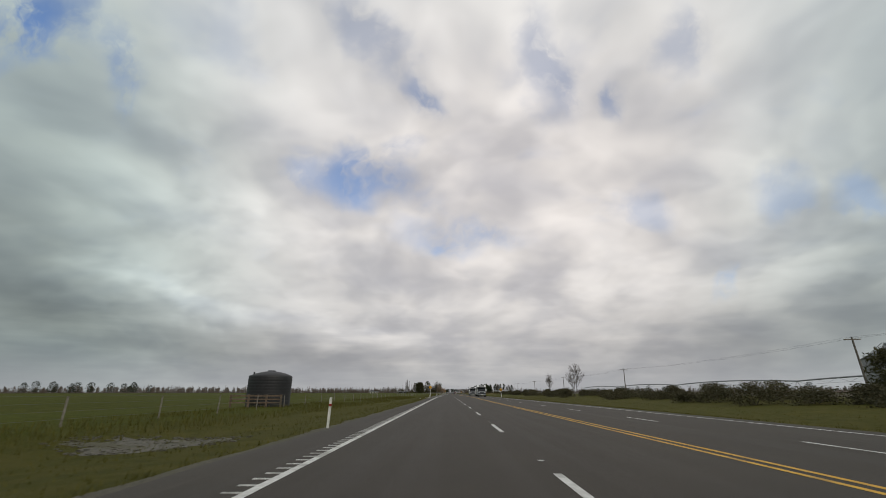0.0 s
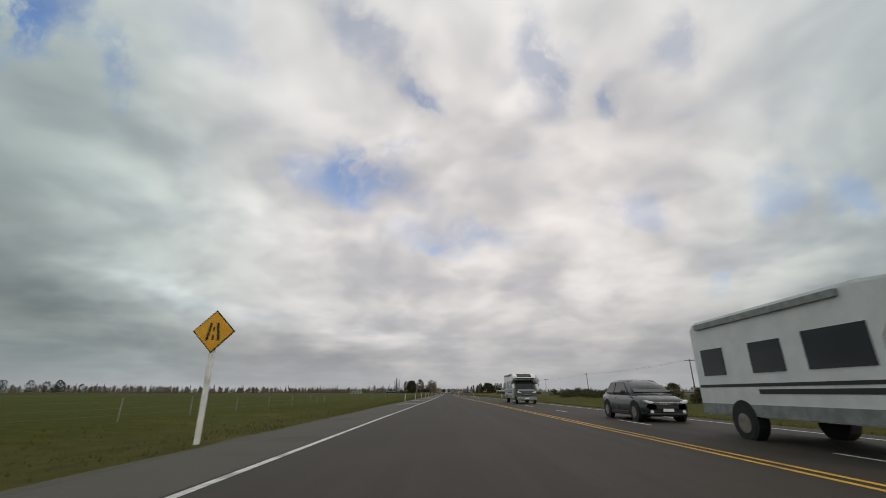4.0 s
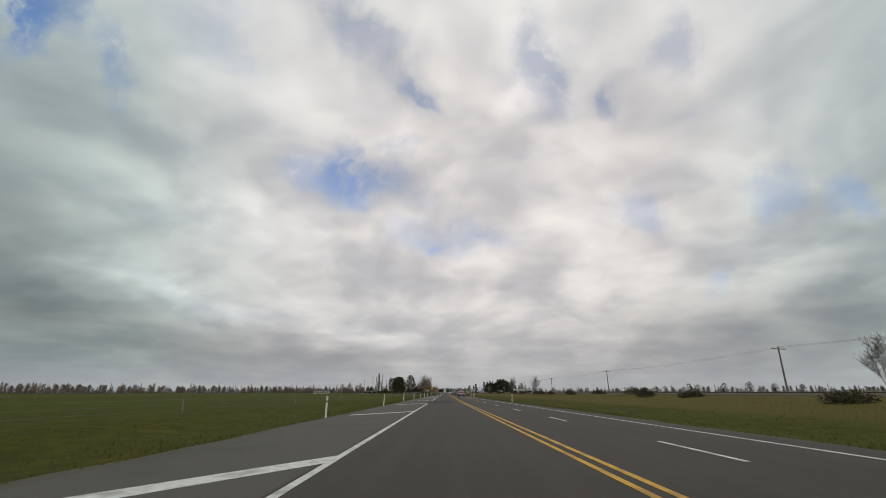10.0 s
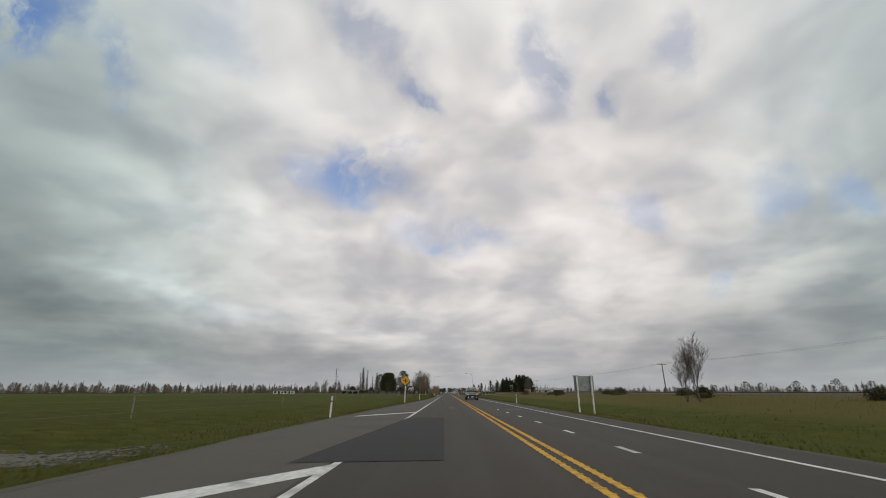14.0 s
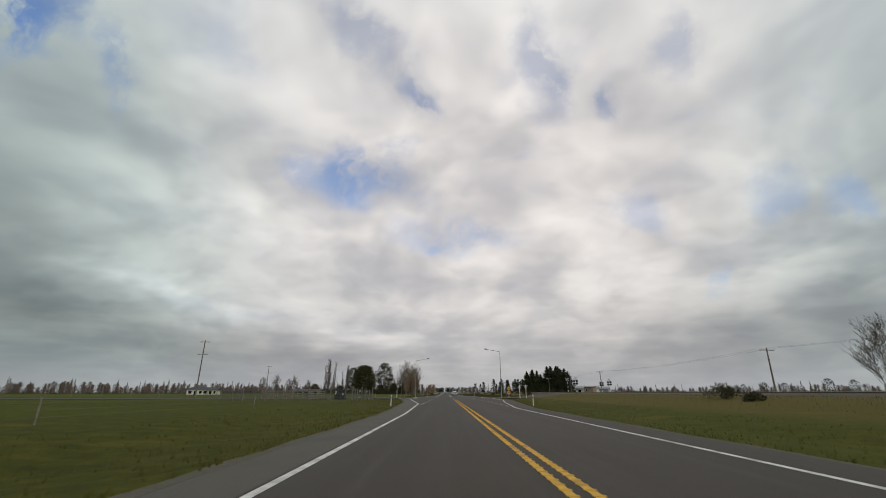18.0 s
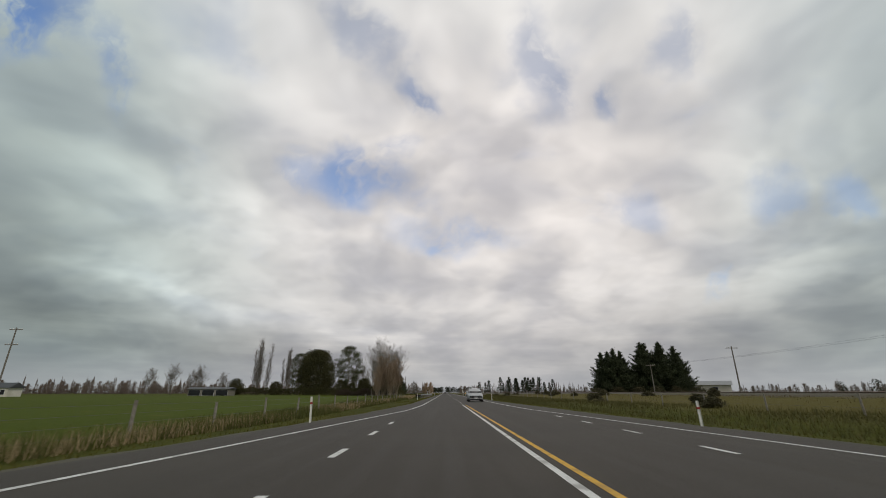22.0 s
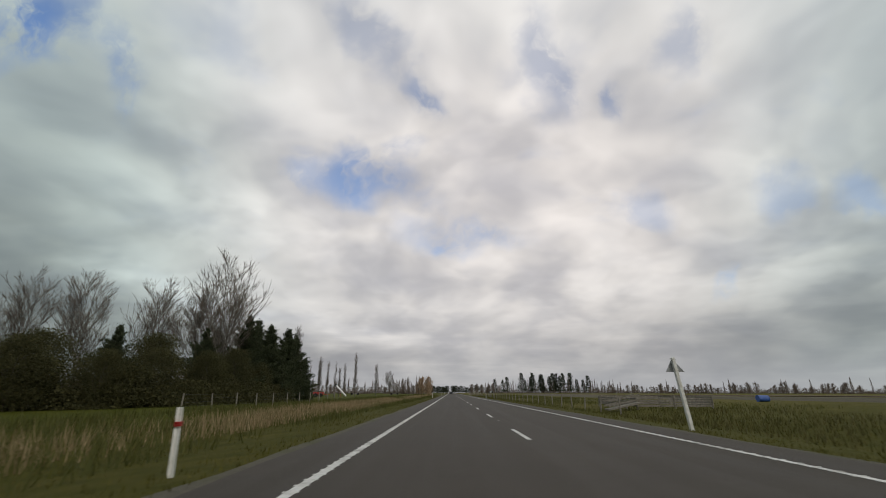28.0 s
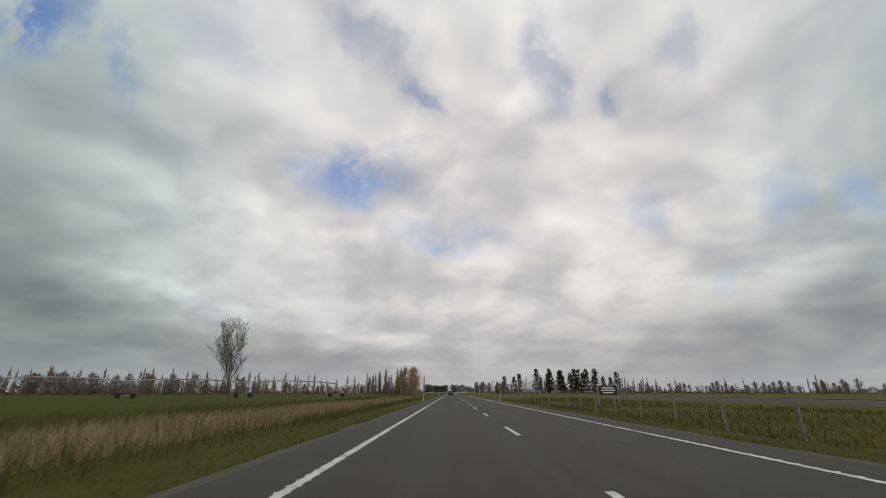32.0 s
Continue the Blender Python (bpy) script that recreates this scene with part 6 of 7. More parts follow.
def silo(x, y, r, h, label):
    ob = thing("grain_silo", label, "silo", (x, y, gz(x, y) - 0.1))
    n, m = 32, 22
    prof = [(r + 0.03 * (k % 2), h * k / m) for k in range(m + 1)] + [(r + 0.12, h), (0.35, h + r * 0.55), (0.0, h + r * 0.6)]
    a = np.arange(n) * 2 * math.pi / n
    v = np.array([[(q * math.cos(t), q * math.sin(t), z) for t in a] for q, z in prof]).reshape(-1, 3)
    i, j = np.meshgrid(np.arange(len(prof) - 1), np.arange(n), indexing="ij")
    f = np.stack([i * n + j, i * n + (j + 1) % n, (i + 1) * n + (j + 1) % n, (i + 1) * n + j], -1).reshape(-1, 4)
    s = Soup()
    s.add(v, f)
    part("wall", s, "galvanised", ob, "corrugated steel drum and cone roof", True)
    part("cap", rod((0, 0, h + r * 0.52), (0, 0, h + r * 0.68), 0.4, 0.36, 14), "grey_steel", ob)
    for k in range(4):
        t = k * math.pi / 2 + 0.4
        part("roof_rail", rod((math.cos(t) * r, math.sin(t) * r, h), (math.cos(t) * 0.5, math.sin(t) * 0.5, h + r * 0.7), 0.05), "grey_steel", ob)
    part("door", box((-0.4, -r - 0.06, 0.2), (0.4, -r + 0.02, 2.1)), "grey_steel", ob)


silo(70, 66, 3.9, 5.6, "shining corrugated steel grain silo with a cone roof")
silo(76, 76, 3.9, 6.0, "shining corrugated steel grain silo with a cone roof")


def house(x, y, w, d, h, roof_h, rz, wall, roof, label, windows, gable=True, name="house"):
    ob = thing(name, label, "house", (x, y, gz(x, y) - 0.05), rz)
    part("wall", box((-w / 2, -d / 2, 0), (w / 2, d / 2, h), 0.02), wall, ob)
    e = 0.5
    bm = bmesh.new()
    ins = 0.0 if gable else d / 2
    pts = [(-w / 2 - e, -d / 2 - e, h), (w / 2 + e, -d / 2 - e, h), (w / 2 + e, d / 2 + e, h), (-w / 2 - e, d / 2 + e, h), (-w / 2 - e + ins, 0, h + roof_h), (w / 2 + e - ins, 0, h + roof_h)]
    vs = [bm.verts.new(p) for p in pts]
    for f in ((3, 2, 1, 0), (0, 1, 5, 4), (2, 3, 4, 5), (1, 2, 5), (3, 0, 4)):
        bm.faces.new([vs[i] for i in f])
    part("roof", bm, roof, ob)
    for wx, wz, ww, wh in windows:
        win = part("window", box((wx - ww / 2 - 0.07, -d / 2 - 0.05, wz - 0.07), (wx + ww / 2 + 0.07, -d / 2 + 0.02, wz + wh + 0.07)), "sign_white", ob)
        part("pane", box((wx - ww / 2, -d / 2 - 0.07, wz), (wx + ww / 2, -d / 2 - 0.052, wz + wh)), "car_glass", win)
    return ob


house(-131, 741, 10.5, 7, 2.6, 1.9, 8, "wall_cream", "roof_dark", "white farmhouse with a dark hipped roof", [(-3.6, 0.6, 1.7, 1.5), (-0.9, 0.1, 1.5, 2.0), (1.6, 0.6, 1.3, 1.3), (3.9, 0.6, 1.6, 1.5)], False)
house(-122.6, 739.5, 4.6, 5.0, 2.4, 1.4, 8, "wall_cream", "roof_dark", "white gabled wing of a farmhouse", [(-1.0, 0.3, 1.3, 1.7), (1.1, 0.6, 1.0, 1.3)], True)
house(-84, 776, 14, 6, 2.3, 0.7, 4, "weathered_wood", "roof_dark", "long low weathered farm shed", [(-4.7, 0.1, 4, 1.9), (0, 0.1, 4, 1.9), (4.7, 0.1, 4, 1.9)], True, "shed")
house(45, 641, 2.8, 2.2, 2.1, 0.2, -40, "wall_tan", "grey_steel", "small tan railway equipment hut", [(-0.6, 0.9, 0.6, 0.6)], True, "hut")
house(78, 748, 12, 7, 2.6, 1.2, -30, "wall_cream", "galvanised", "pale farm building with a grey iron roof", [(-3, 0.6, 1.5, 1.4), (2, 0.6, 1.5, 1.4)], True, "farm_building")
house(96, 790, 18, 9, 3.0, 1.3, -25, "galvanised", "galvanised", "grey corrugated-iron farm shed", [(-5, 0.1, 3.5, 2.4), (2, 0.1, 3.5, 2.4)], True, "shed")
house(34, 1345, 10, 7, 2.6, 1.4, 0, "wall_cream", "galvanised", "small pale house far down the road", [(-2, 0.6, 1.5, 1.3), (2, 0.6, 1.5, 1.3)], True)


def windmill():
    ob = thing("wind_pump", "small grey farm wind pump above trees", "windmill", (-47, 822, 0))
    for sx, sy in ((-1, -1), (1, -1), (1, 1), (-1, 1)):
        part("leg", rod((sx * 0.7, sy * 0.7, 0), (sx * 0.08, sy * 0.08, 8.2), 0.05, 0.04, 6), "galvanised", ob)
    for z in (2, 4, 6):
        w = 0.7 - 0.62 * z / 8.2
        part("brace", box((-w, -w - 0.02, z - 0.03), (w, -w + 0.02, z + 0.03)), "galvanised", ob)
    wheel = part("hub", rod((0, -0.35, 8.4), (0, 0.1, 8.4), 0.12, 0.12, 10), "grey_steel", ob)
    for k in range(12):
        a = k * math.pi / 6
        b = box((-0.16, -0.01, 0.35), (0.16, 0.01, 1.25))
        bmesh.ops.transform(b, matrix=Matrix.Translation((0, -0.35, 8.4)) @ Matrix.Rotation(a, 4, "Y") @ Matrix.Rotation(0.45, 4, "Z"), verts=b.verts[:])
        part("blade", b, "grey_steel", wheel)
    part("tail_vane", prism([(0.1, 8.35), (1.6, 8.05), (1.6, 8.75), (0.1, 8.45)], 0.35, 0.37, "y"), "grey_steel", ob)


windmill()


def irrigator(points, label, base=0.0):
    """A centre-pivot irrigator: wheeled towers and bowed truss spans."""
    ob = thing("irrigator", label, "irrigator")
    h = 3.1
    for (ax, ay), (bx, by) in zip(points[:-1], points[1:]):
        n = 10
        t = np.linspace(0, 1, n + 1)
        top = [(ax + (bx - ax) * q, ay + (by - ay) * q, h + 0.55 * 4 * q * (1 - q)) for q in t]
        s = Soup()
        s.tube(top, [0.14] * (n + 1), 6)
        part("span_pipe", s, "galvanised", ob)
        u = Soup()
        for k in range(n):
            p, q = np.array(top[k]), np.array(top[k + 1])
            low = (p + q) / 2 - [0, 0, 0.75]
            u.tube([p, low], [0.025, 0.025], 3)
            u.tube([low, q], [0.025, 0.025], 3)
            if k < n - 1:
                nxt = (q + np.array(top[k + 2])) / 2 - [0, 0, 0.75]
                u.tube([low, nxt], [0.022, 0.022], 3)
        part("truss", u, "galvanised", ob)
    for x, y in points:
        for s in (-1, 1):
            part("tower_leg", rod((x + s * 1.5, y, 0.4), (x, y, h), 0.05), "galvanised", ob)
            w = part("wheel", rod((x + s * 1.5, y - 0.12, 0.45), (x + s * 1.5, y + 0.12, 0.45), 0.5, 0.5, 18), "rubber", ob)
        part("base_beam", rod((x - 1.5, y, 0.5), (x + 1.5, y, 0.5), 0.06), "galvanised", ob)


irrigator([(-28, 1005), (-45, 992), (-62, 980), (-79, 968), (-96, 956), (-113, 944)], "long galvanised pivot irrigator standing in a green paddock")
irrigator([(66, 40), (66, 85), (66, 130), (66, 175), (66, 220)], "long galvanised irrigator beyond the railway")


def farm_machines():
    ob = thing("grain_auger", "white auger tube leaning up from a red trailer", "auger", (-28, 894, 0), 0)
    part("tube", rod((2.0, 0, 0.25), (-0.6, 0, 2.7), 0.20, 0.20, 12), "paint_white", ob)
    part("hopper", prism([(-1.0, 2.45), (-0.3, 2.85), (-0.6, 3.05), (-1.1, 2.9)], -0.25, 0.25, "y"), "sign_black", ob)
    part("strut", rod((0.6, 0, 0), (0.4, 0, 1.7), 0.05), "machine_red", ob)
    tr = thing("farm_trailer", "red farm trailer parked in a paddock", "trailer", (-33.5, 896, 0), 12)
    bed = part("bed", box((-1.3, -0.8, 0.6), (1.3, 0.8, 1.1), 0.04), "machine_red", tr)
    for sx in (-0.6, 0.6):
        for sy in (-0.9, 0.9):
            part("wheel", rod((sx, sy - 0.12, 0.45), (sx, sy + 0.12, 0.45), 0.45, 0.45, 18), "rubber", tr)
    part("drawbar", rod((1.3, 0, 0.65), (2.8, 0, 0.45), 0.06), "machine_red", tr)
    ld = thing("yellow_loader", "small yellow loader parked in a paddock", "loader", (-52, 900, 0), -20)
    part("body", box((-1.4, -0.7, 0.6), (1.2, 0.7, 1.4), 0.1), "machine_yellow", ld)
    part("cab", box((-0.6, -0.6, 1.4), (0.5, 0.6, 2.3), 0.08), "car_glass", ld)
    part("cab_roof", box((-0.7, -0.65, 2.3), (0.6, 0.65, 2.4), 0.03), "machine_yellow", ld)
    for sx in (-0.9, 0.9):
        for sy in (-0.75, 0.75):
            part("wheel", rod((sx, sy - 0.18, 0.5), (sx, sy + 0.18, 0.5), 0.5, 0.5, 18), "rubber", ld)
    part("boom", rod((0.9, 0, 1.2), (2.4, 0, 0.6), 0.1), "machine_yellow", ld)
    part("bucket", prism([(2.2, 0.2), (3.0, 0.2), (2.9, 0.35), (2.4, 0.9), (2.2, 0.9)], -0.8, 0.8, "y"), "rust", ld)
    for k, (x, y, l) in enumerate(((-40, 893, 5.5), (-46, 896, 4.0))):
        lg = thing("implement_frame", "rusty farm implement frame in long grass", "farm implement", (x, y, 0), 15 * k)
        part("beam", box((-l / 2, -0.1, 0.5), (l / 2, 0.1, 0.7)), "rust", lg)
        for q in np.linspace(-l / 2, l / 2, 6):
            part("tine", rod((q, 0, 0.55), (q + 0.15, -0.3, 0.0), 0.035), "rust", lg)
        part("wheel", rod((-l / 2, -0.3, 0.35), (-l / 2, -0.15, 0.35), 0.35, 0.35, 16), "rubber", lg)


farm_machines()


# ---- vehicles ----
def lofted(sections, close=True):
    """A body skinned over cross sections, each a list of points."""
    bm = bmesh.new()
    rows = [[bm.verts.new(p) for p in s] for s in sections]
    n = len(rows[0])
    for a, b in zip(rows[:-1], rows[1:]):
        for i in range(n):
            j = (i + 1) % n
            bm.faces.new((a[i], a[j], b[j], b[i]))
    if close:
        bm.faces.new(rows[0][::-1])
        bm.faces.new(rows[-1])
    bmesh.ops.recalc_face_normals(bm, faces=bm.faces[:])
    return bm


def wheel(parent, x, y, r, w):
    tyre = part("tyre", rod((x - w / 2, y, r), (x + w / 2, y, r), r, r, 24), "rubber", parent)
    part("rim", rod((x - w / 2 - 0.01, y, r), (x + w / 2 + 0.01, y, r), r * 0.62, r * 0.62, 18), "chrome", tyre)
    return tyre


def car(x, y, rz, paint, label, length=4.5, width=1.82, height=1.68, kind="car"):
    """A hatchback-shaped car facing -y: body, cabin, windows, lights, grille, mirrors and wheels."""
    ob = thing(kind, label, "car", (x, y, 0.0), rz)
    L, W, H = length, width / 2, height
    belt = 0.62 * H
    f, b = -L / 2, L / 2

    def ring(yy, half, lo, hi, crown):
        side = [(half * 0.86, lo), (half * 0.97, lo + 0.10), (half, lo + 0.32), (half * 0.985, hi - 0.20), (half * 0.93, hi - 0.05), (half * 0.72, hi + crown * 0.6), (half * 0.36, hi + crown)]
        return [(p, yy, q) for p, q in side] + [(-p, yy, q) for p, q in reversed(side)]
    body = lofted([ring(f, W * 0.74, 0.34, belt * 0.66, 0.01), ring(f + 0.05, W * 0.86, 0.24, belt * 0.74, 0.02), ring(f + 0.22, W * 0.95, 0.20, belt * 0.82, 0.03), ring(f + 0.6, W * 0.99, 0.20, belt * 0.90, 0.04), ring(f + 1.15, W, 0.20, belt * 0.98, 0.03),
                   ring(f + 1.7, W, 0.20, belt, 0.0), ring(b - 1.4, W, 0.20, belt + 0.03, 0.0), ring(b - 0.6, W * 0.99, 0.22, belt + 0.05, 0.0), ring(b - 0.12, W * 0.93, 0.30, belt + 0.03, 0.0), ring(b, W * 0.84, 0.42, belt - 0.06, 0.0)])
    part("body", body, paint, ob, smooth=True)
    # the cabin narrows upwards and its top is bowed
    def hoop(yy, low, lo, top, hi):
        return [(low, yy, lo), (low * 0.55 + top * 0.45, yy, lo + (hi - lo) * 0.5), (top, yy, hi - 0.09), (top * 0.86, yy, hi - 0.02), (top * 0.4, yy, hi),
                (-top * 0.4, yy, hi), (-top * 0.86, yy, hi - 0.02), (-top, yy, hi - 0.09), (-low * 0.55 - top * 0.45, yy, lo + (hi - lo) * 0.5), (-low, yy, lo)]
    a0, a1, a2, a3 = f + 1.05, f + 2.15, b - 0.95, b - 0.28
    cabin = lofted([hoop(a0, W * 0.90, belt - 0.12, W * 0.88, belt + 0.02), hoop(a0 + 0.45, W * 0.91, belt - 0.08, W * 0.78, belt + 0.36 * (H - belt) + 0.14), hoop(a1, W * 0.92, belt - 0.06, W * 0.70, H - 0.03), hoop((a1 + a2) / 2, W * 0.92, belt - 0.05, W * 0.70, H),
                    hoop(a2, W * 0.92, belt - 0.04, W * 0.69, H - 0.04), hoop(a3, W * 0.86, belt - 0.04, W * 0.78, belt + 0.12)])
    part("cabin", cabin, paint, ob, smooth=True)

    def pane(name, corners, proud, lab=""):
        bm = bmesh.new()
        q = [Vector(c) for c in corners]
        nrm = (q[1] - q[0]).cross(q[3] - q[0]).normalized()
        lo = [bm.verts.new(p - nrm * 0.02) for p in q]
        hi = [bm.verts.new(p + nrm * proud) for p in q]
        bm.faces.new(hi)
        bm.faces.new(lo[::-1])
        for i in range(4):
            bm.faces.new((lo[i], lo[(i + 1) % 4], hi[(i + 1) % 4], hi[i]))
        bmesh.ops.recalc_face_normals(bm, faces=bm.faces[:])
        return part(name, bm, "car_glass", ob, lab)
    z1 = H - 0.13
    pane("windscreen", [(-W * 0.80, a0 + 0.02, belt + 0.04), (W * 0.80, a0 + 0.02, belt + 0.04), (W * 0.62, a1 - 0.08, z1 + 0.02), (-W * 0.62, a1 - 0.08, z1 + 0.02)], 0.05, "dark raked windscreen")
    pane("rear_window", [(W * 0.70, a3 + 0.01, belt + 0.14), (-W * 0.70, a3 + 0.01, belt + 0.14), (-W * 0.58, a2 + 0.14, z1), (W * 0.58, a2 + 0.14, z1)], 0.05)
    mid = (a1 + a2) / 2 + 0.05
    for s in (-1, 1):
        lowx, topx = s * W * 0.905, s * W * 0.725
        for y0, y1, t0, t1 in ((a0 + 0.42, mid - 0.04, a1 - 0.02, mid - 0.04), (mid + 0.04, a2 + 0.30, mid + 0.04, a2 - 0.02)):
            c = [(lowx, y0, belt + 0.05), (lowx, y1, belt + 0.06), (topx, t1, z1), (topx, t0, z1)]
            pane("side_window", c if s > 0 else c[::-1], 0.03)
        part("headlight", prism([(s * W * 0.46, belt * 0.62), (s * W * 0.86, belt * 0.69), (s * W * 0.90, belt * 0.80), (s * W * 0.56, belt * 0.73)], f - 0.0, f + 0.34, "y", 0.015), "lamp_lens", ob, "clear headlight")
        part("fog_lamp", rod((s * W * 0.66, f - 0.02, 0.38), (s * W * 0.66, f + 0.1, 0.38), 0.06, 0.06, 12), "lamp_lens", ob)
        part("tail_light", box((min(s * W * 0.66, s * W * 0.88), b - 0.14, belt * 0.74), (max(s * W * 0.66, s * W * 0.88), b + 0.005, belt * 0.96), 0.02), "red_reflector", ob)
        part("mirror", box((min(s * (W + 0.0), s * (W + 0.19)), f + 1.42, belt + 0.02), (max(s * (W + 0.0), s * (W + 0.19)), f + 1.56, belt + 0.17), 0.04), paint, ob)
        part("door_handle", box((min(s * W * 0.97, s * (W + 0.02)), mid - 0.30, belt - 0.16), (max(s * W * 0.97, s * (W + 0.02)), mid - 0.10, belt - 0.13), 0.008), "chrome", ob)
        part("sill_trim", box((min(s * W * 0.9, s * (W + 0.012)), f + 1.3, 0.22), (max(s * W * 0.9, s * (W + 0.012)), b - 1.3, 0.36), 0.02), "black_plastic", ob)
        for wy in (f + 0.82, b - 0.80):
            wheel(ob, s * (W - 0.10), wy, 0.34, 0.22)
            part("wheel_arch", rod((s * (W - 0.10), wy, 0.37), (s * (W + 0.006), wy, 0.37), 0.41, 0.41, 20), "rubber", ob)
    part("grille", box((-W * 0.46, f - 0.03, belt * 0.46), (W * 0.46, f + 0.06, belt * 0.66), 0.02), "black_plastic", ob)
    part("grille_bar", box((-W * 0.62, f - 0.045, belt * 0.63), (W * 0.62, f + 0.06, belt * 0.70), 0.01), "chrome", ob, "bright chrome grille bar")
    part("bumper", box((-W * 0.80, f - 0.03, 0.22), (W * 0.80, f + 0.2, 0.34), 0.04), "black_plastic", ob)
    part("number_plate", box((-0.19, f - 0.06, 0.38), (0.19, f - 0.035, 0.48)), "sign_white", ob)
    return ob


car(4.0, 392.2, 0, "paint_red", "dark red compact car with clear headlights on the road", 4.3, 1.76, 1.50)
car(3.85, 671.5, 0, "paint_silver", "silver-grey sport utility car on the road", 4.6, 1.82, 1.60)
car(3.75, 462, 0, "paint_dark", "dark utility car on the road", 4.9, 1.86, 1.80)
car(0.1, 1050, 180, "paint_dark", "dark car driving ahead far down the road", 4.5, 1.8, 1.6)
car(8.2, 131, 0, "paint_dark", "dark car following a motorhome", 4.5, 1.8, 1.6)


def motorhome(x, y, label):
    """A coachbuilt motorhome facing -y: dark van cab under a white overhang with a black skylight, long dark side windows."""
    ob = thing("motorhome", label, "motorhome", (x, y, 0))
    W = 1.15
    part("body", prism([(-2.0, 0.50), (3.5, 0.50), (3.62, 0.62), (3.62, 2.75), (3.45, 2.95), (-1.7, 2.95), (-2.6, 2.86), (-3.05, 2.60), (-3.12, 2.36), (-2.9, 2.24), (-2.2, 2.18), (-2.0, 1.9)], -W, W, "x", 0.06), "paint_white", ob)
    part("cab", prism([(-3.95, 0.42), (-2.0, 0.42), (-2.0, 2.2), (-2.72, 2.25), (-3.32, 1.38), (-3.80, 1.22), (-3.98, 0.95), (-4.02, 0.6)], -0.98, 0.98, "x", 0.07), "paint_dark", ob)
    part("bonnet", prism([(-3.34, 1.385), (-3.80, 1.235), (-3.82, 1.20), (-3.36, 1.35)], -0.80, 0.80, "x"), "grey_steel", ob, "grey bonnet panel")
    part("windscreen", prism([(-3.36, 1.41), (-2.78, 2.23), (-2.74, 2.20), (-3.32, 1.38)], -0.86, 0.86, "x"), "car_glass", ob)
    part("skylight", prism([(-3.09, 2.58), (-2.62, 2.875), (-2.60, 2.84), (-3.07, 2.55)], -0.72, 0.72, "x"), "car_glass", ob)
    part("brow_band", box((-1.0, -3.155, 2.36), (1.0, -3.10, 2.46), 0.01), "sign_black", ob, "black band above the cab")
    for s in (-1, 1):
        def flank(name, y0, y1, z0, z1, mat, d=0.012):
            part(name, box((min(s * W, s * (W + d)), y0, z0), (max(s * W, s * (W + d)), y1, z1)), mat, ob)
        flank("skirt", -1.95, 3.55, 0.52, 0.78, "grey_steel")
        flank("side_stripe", -1.9, 3.5, 1.18, 1.25, "sign_black")
        flank("side_stripe", -1.9, 1.2, 1.02, 1.12, "sign_black")
        flank("side_window", -1.75, -0.35, 1.48, 2.22, "car_glass", 0.02)
        flank("side_window", 0.25, 1.25, 1.48, 2.16, "car_glass", 0.02)
        flank("side_window", 2.25, 3.2, 1.48, 2.16, "car_glass", 0.02)
        flank("awning", -1.4, 3.2, 2.72, 2.86, "grey_steel", 0.08)
        part("cab_window", box((min(s * 0.97, s * 1.0), -3.0, 1.42), (max(s * 0.97, s * 1.0), -2.2, 2.02)), "car_glass", ob)
        part("headlight", prism([(s * 0.52, 0.98), (s * 0.90, 1.02), (s * 0.93, 1.20), (s * 0.62, 1.10)], -4.03, -3.80, "y", 0.015), "lamp_lens", ob)
        part("fog_lamp", rod((s * 0.72, -4.06, 0.55), (s * 0.72, -3.95, 0.55), 0.06, 0.06, 12), "lamp_lens", ob)
        part("mirror", box((min(s * 1.06, s * 1.30), -3.25, 1.42), (max(s * 1.06, s * 1.30), -3.1, 1.86), 0.03), "paint_white", ob)
        part("wheel_arch", rod((s * 0.90, 1.9, 0.42), (s * (W + 0.016), 1.9, 0.42), 0.46, 0.46, 20), "rubber", ob)
        for wy in (-3.05, 1.9):
            wheel(ob, s * (0.90 if wy < 0 else 1.06), wy, 0.36, 0.24)
    part("grille", box((-0.48, -4.05, 0.76), (0.48, -3.9, 0.96), 0.02), "black_plastic", ob)
    part("grille_bar", box((-0.42, -4.07, 0.84), (0.42, -4.04, 0.88)), "chrome", ob)
    part("bumper", box((-0.96, -4.10, 0.34), (0.96, -3.8, 0.66), 0.05), "grey_steel", ob)
    part("number_plate", box((-0.2, -4.12, 0.46), (0.2, -4.105, 0.57)), "sign_white", ob)


motorhome(8.3, 121, "white motorhome with a dark cab on the road")
motorhome(7.9, 160, "white motorhome with a dark cab on the road")


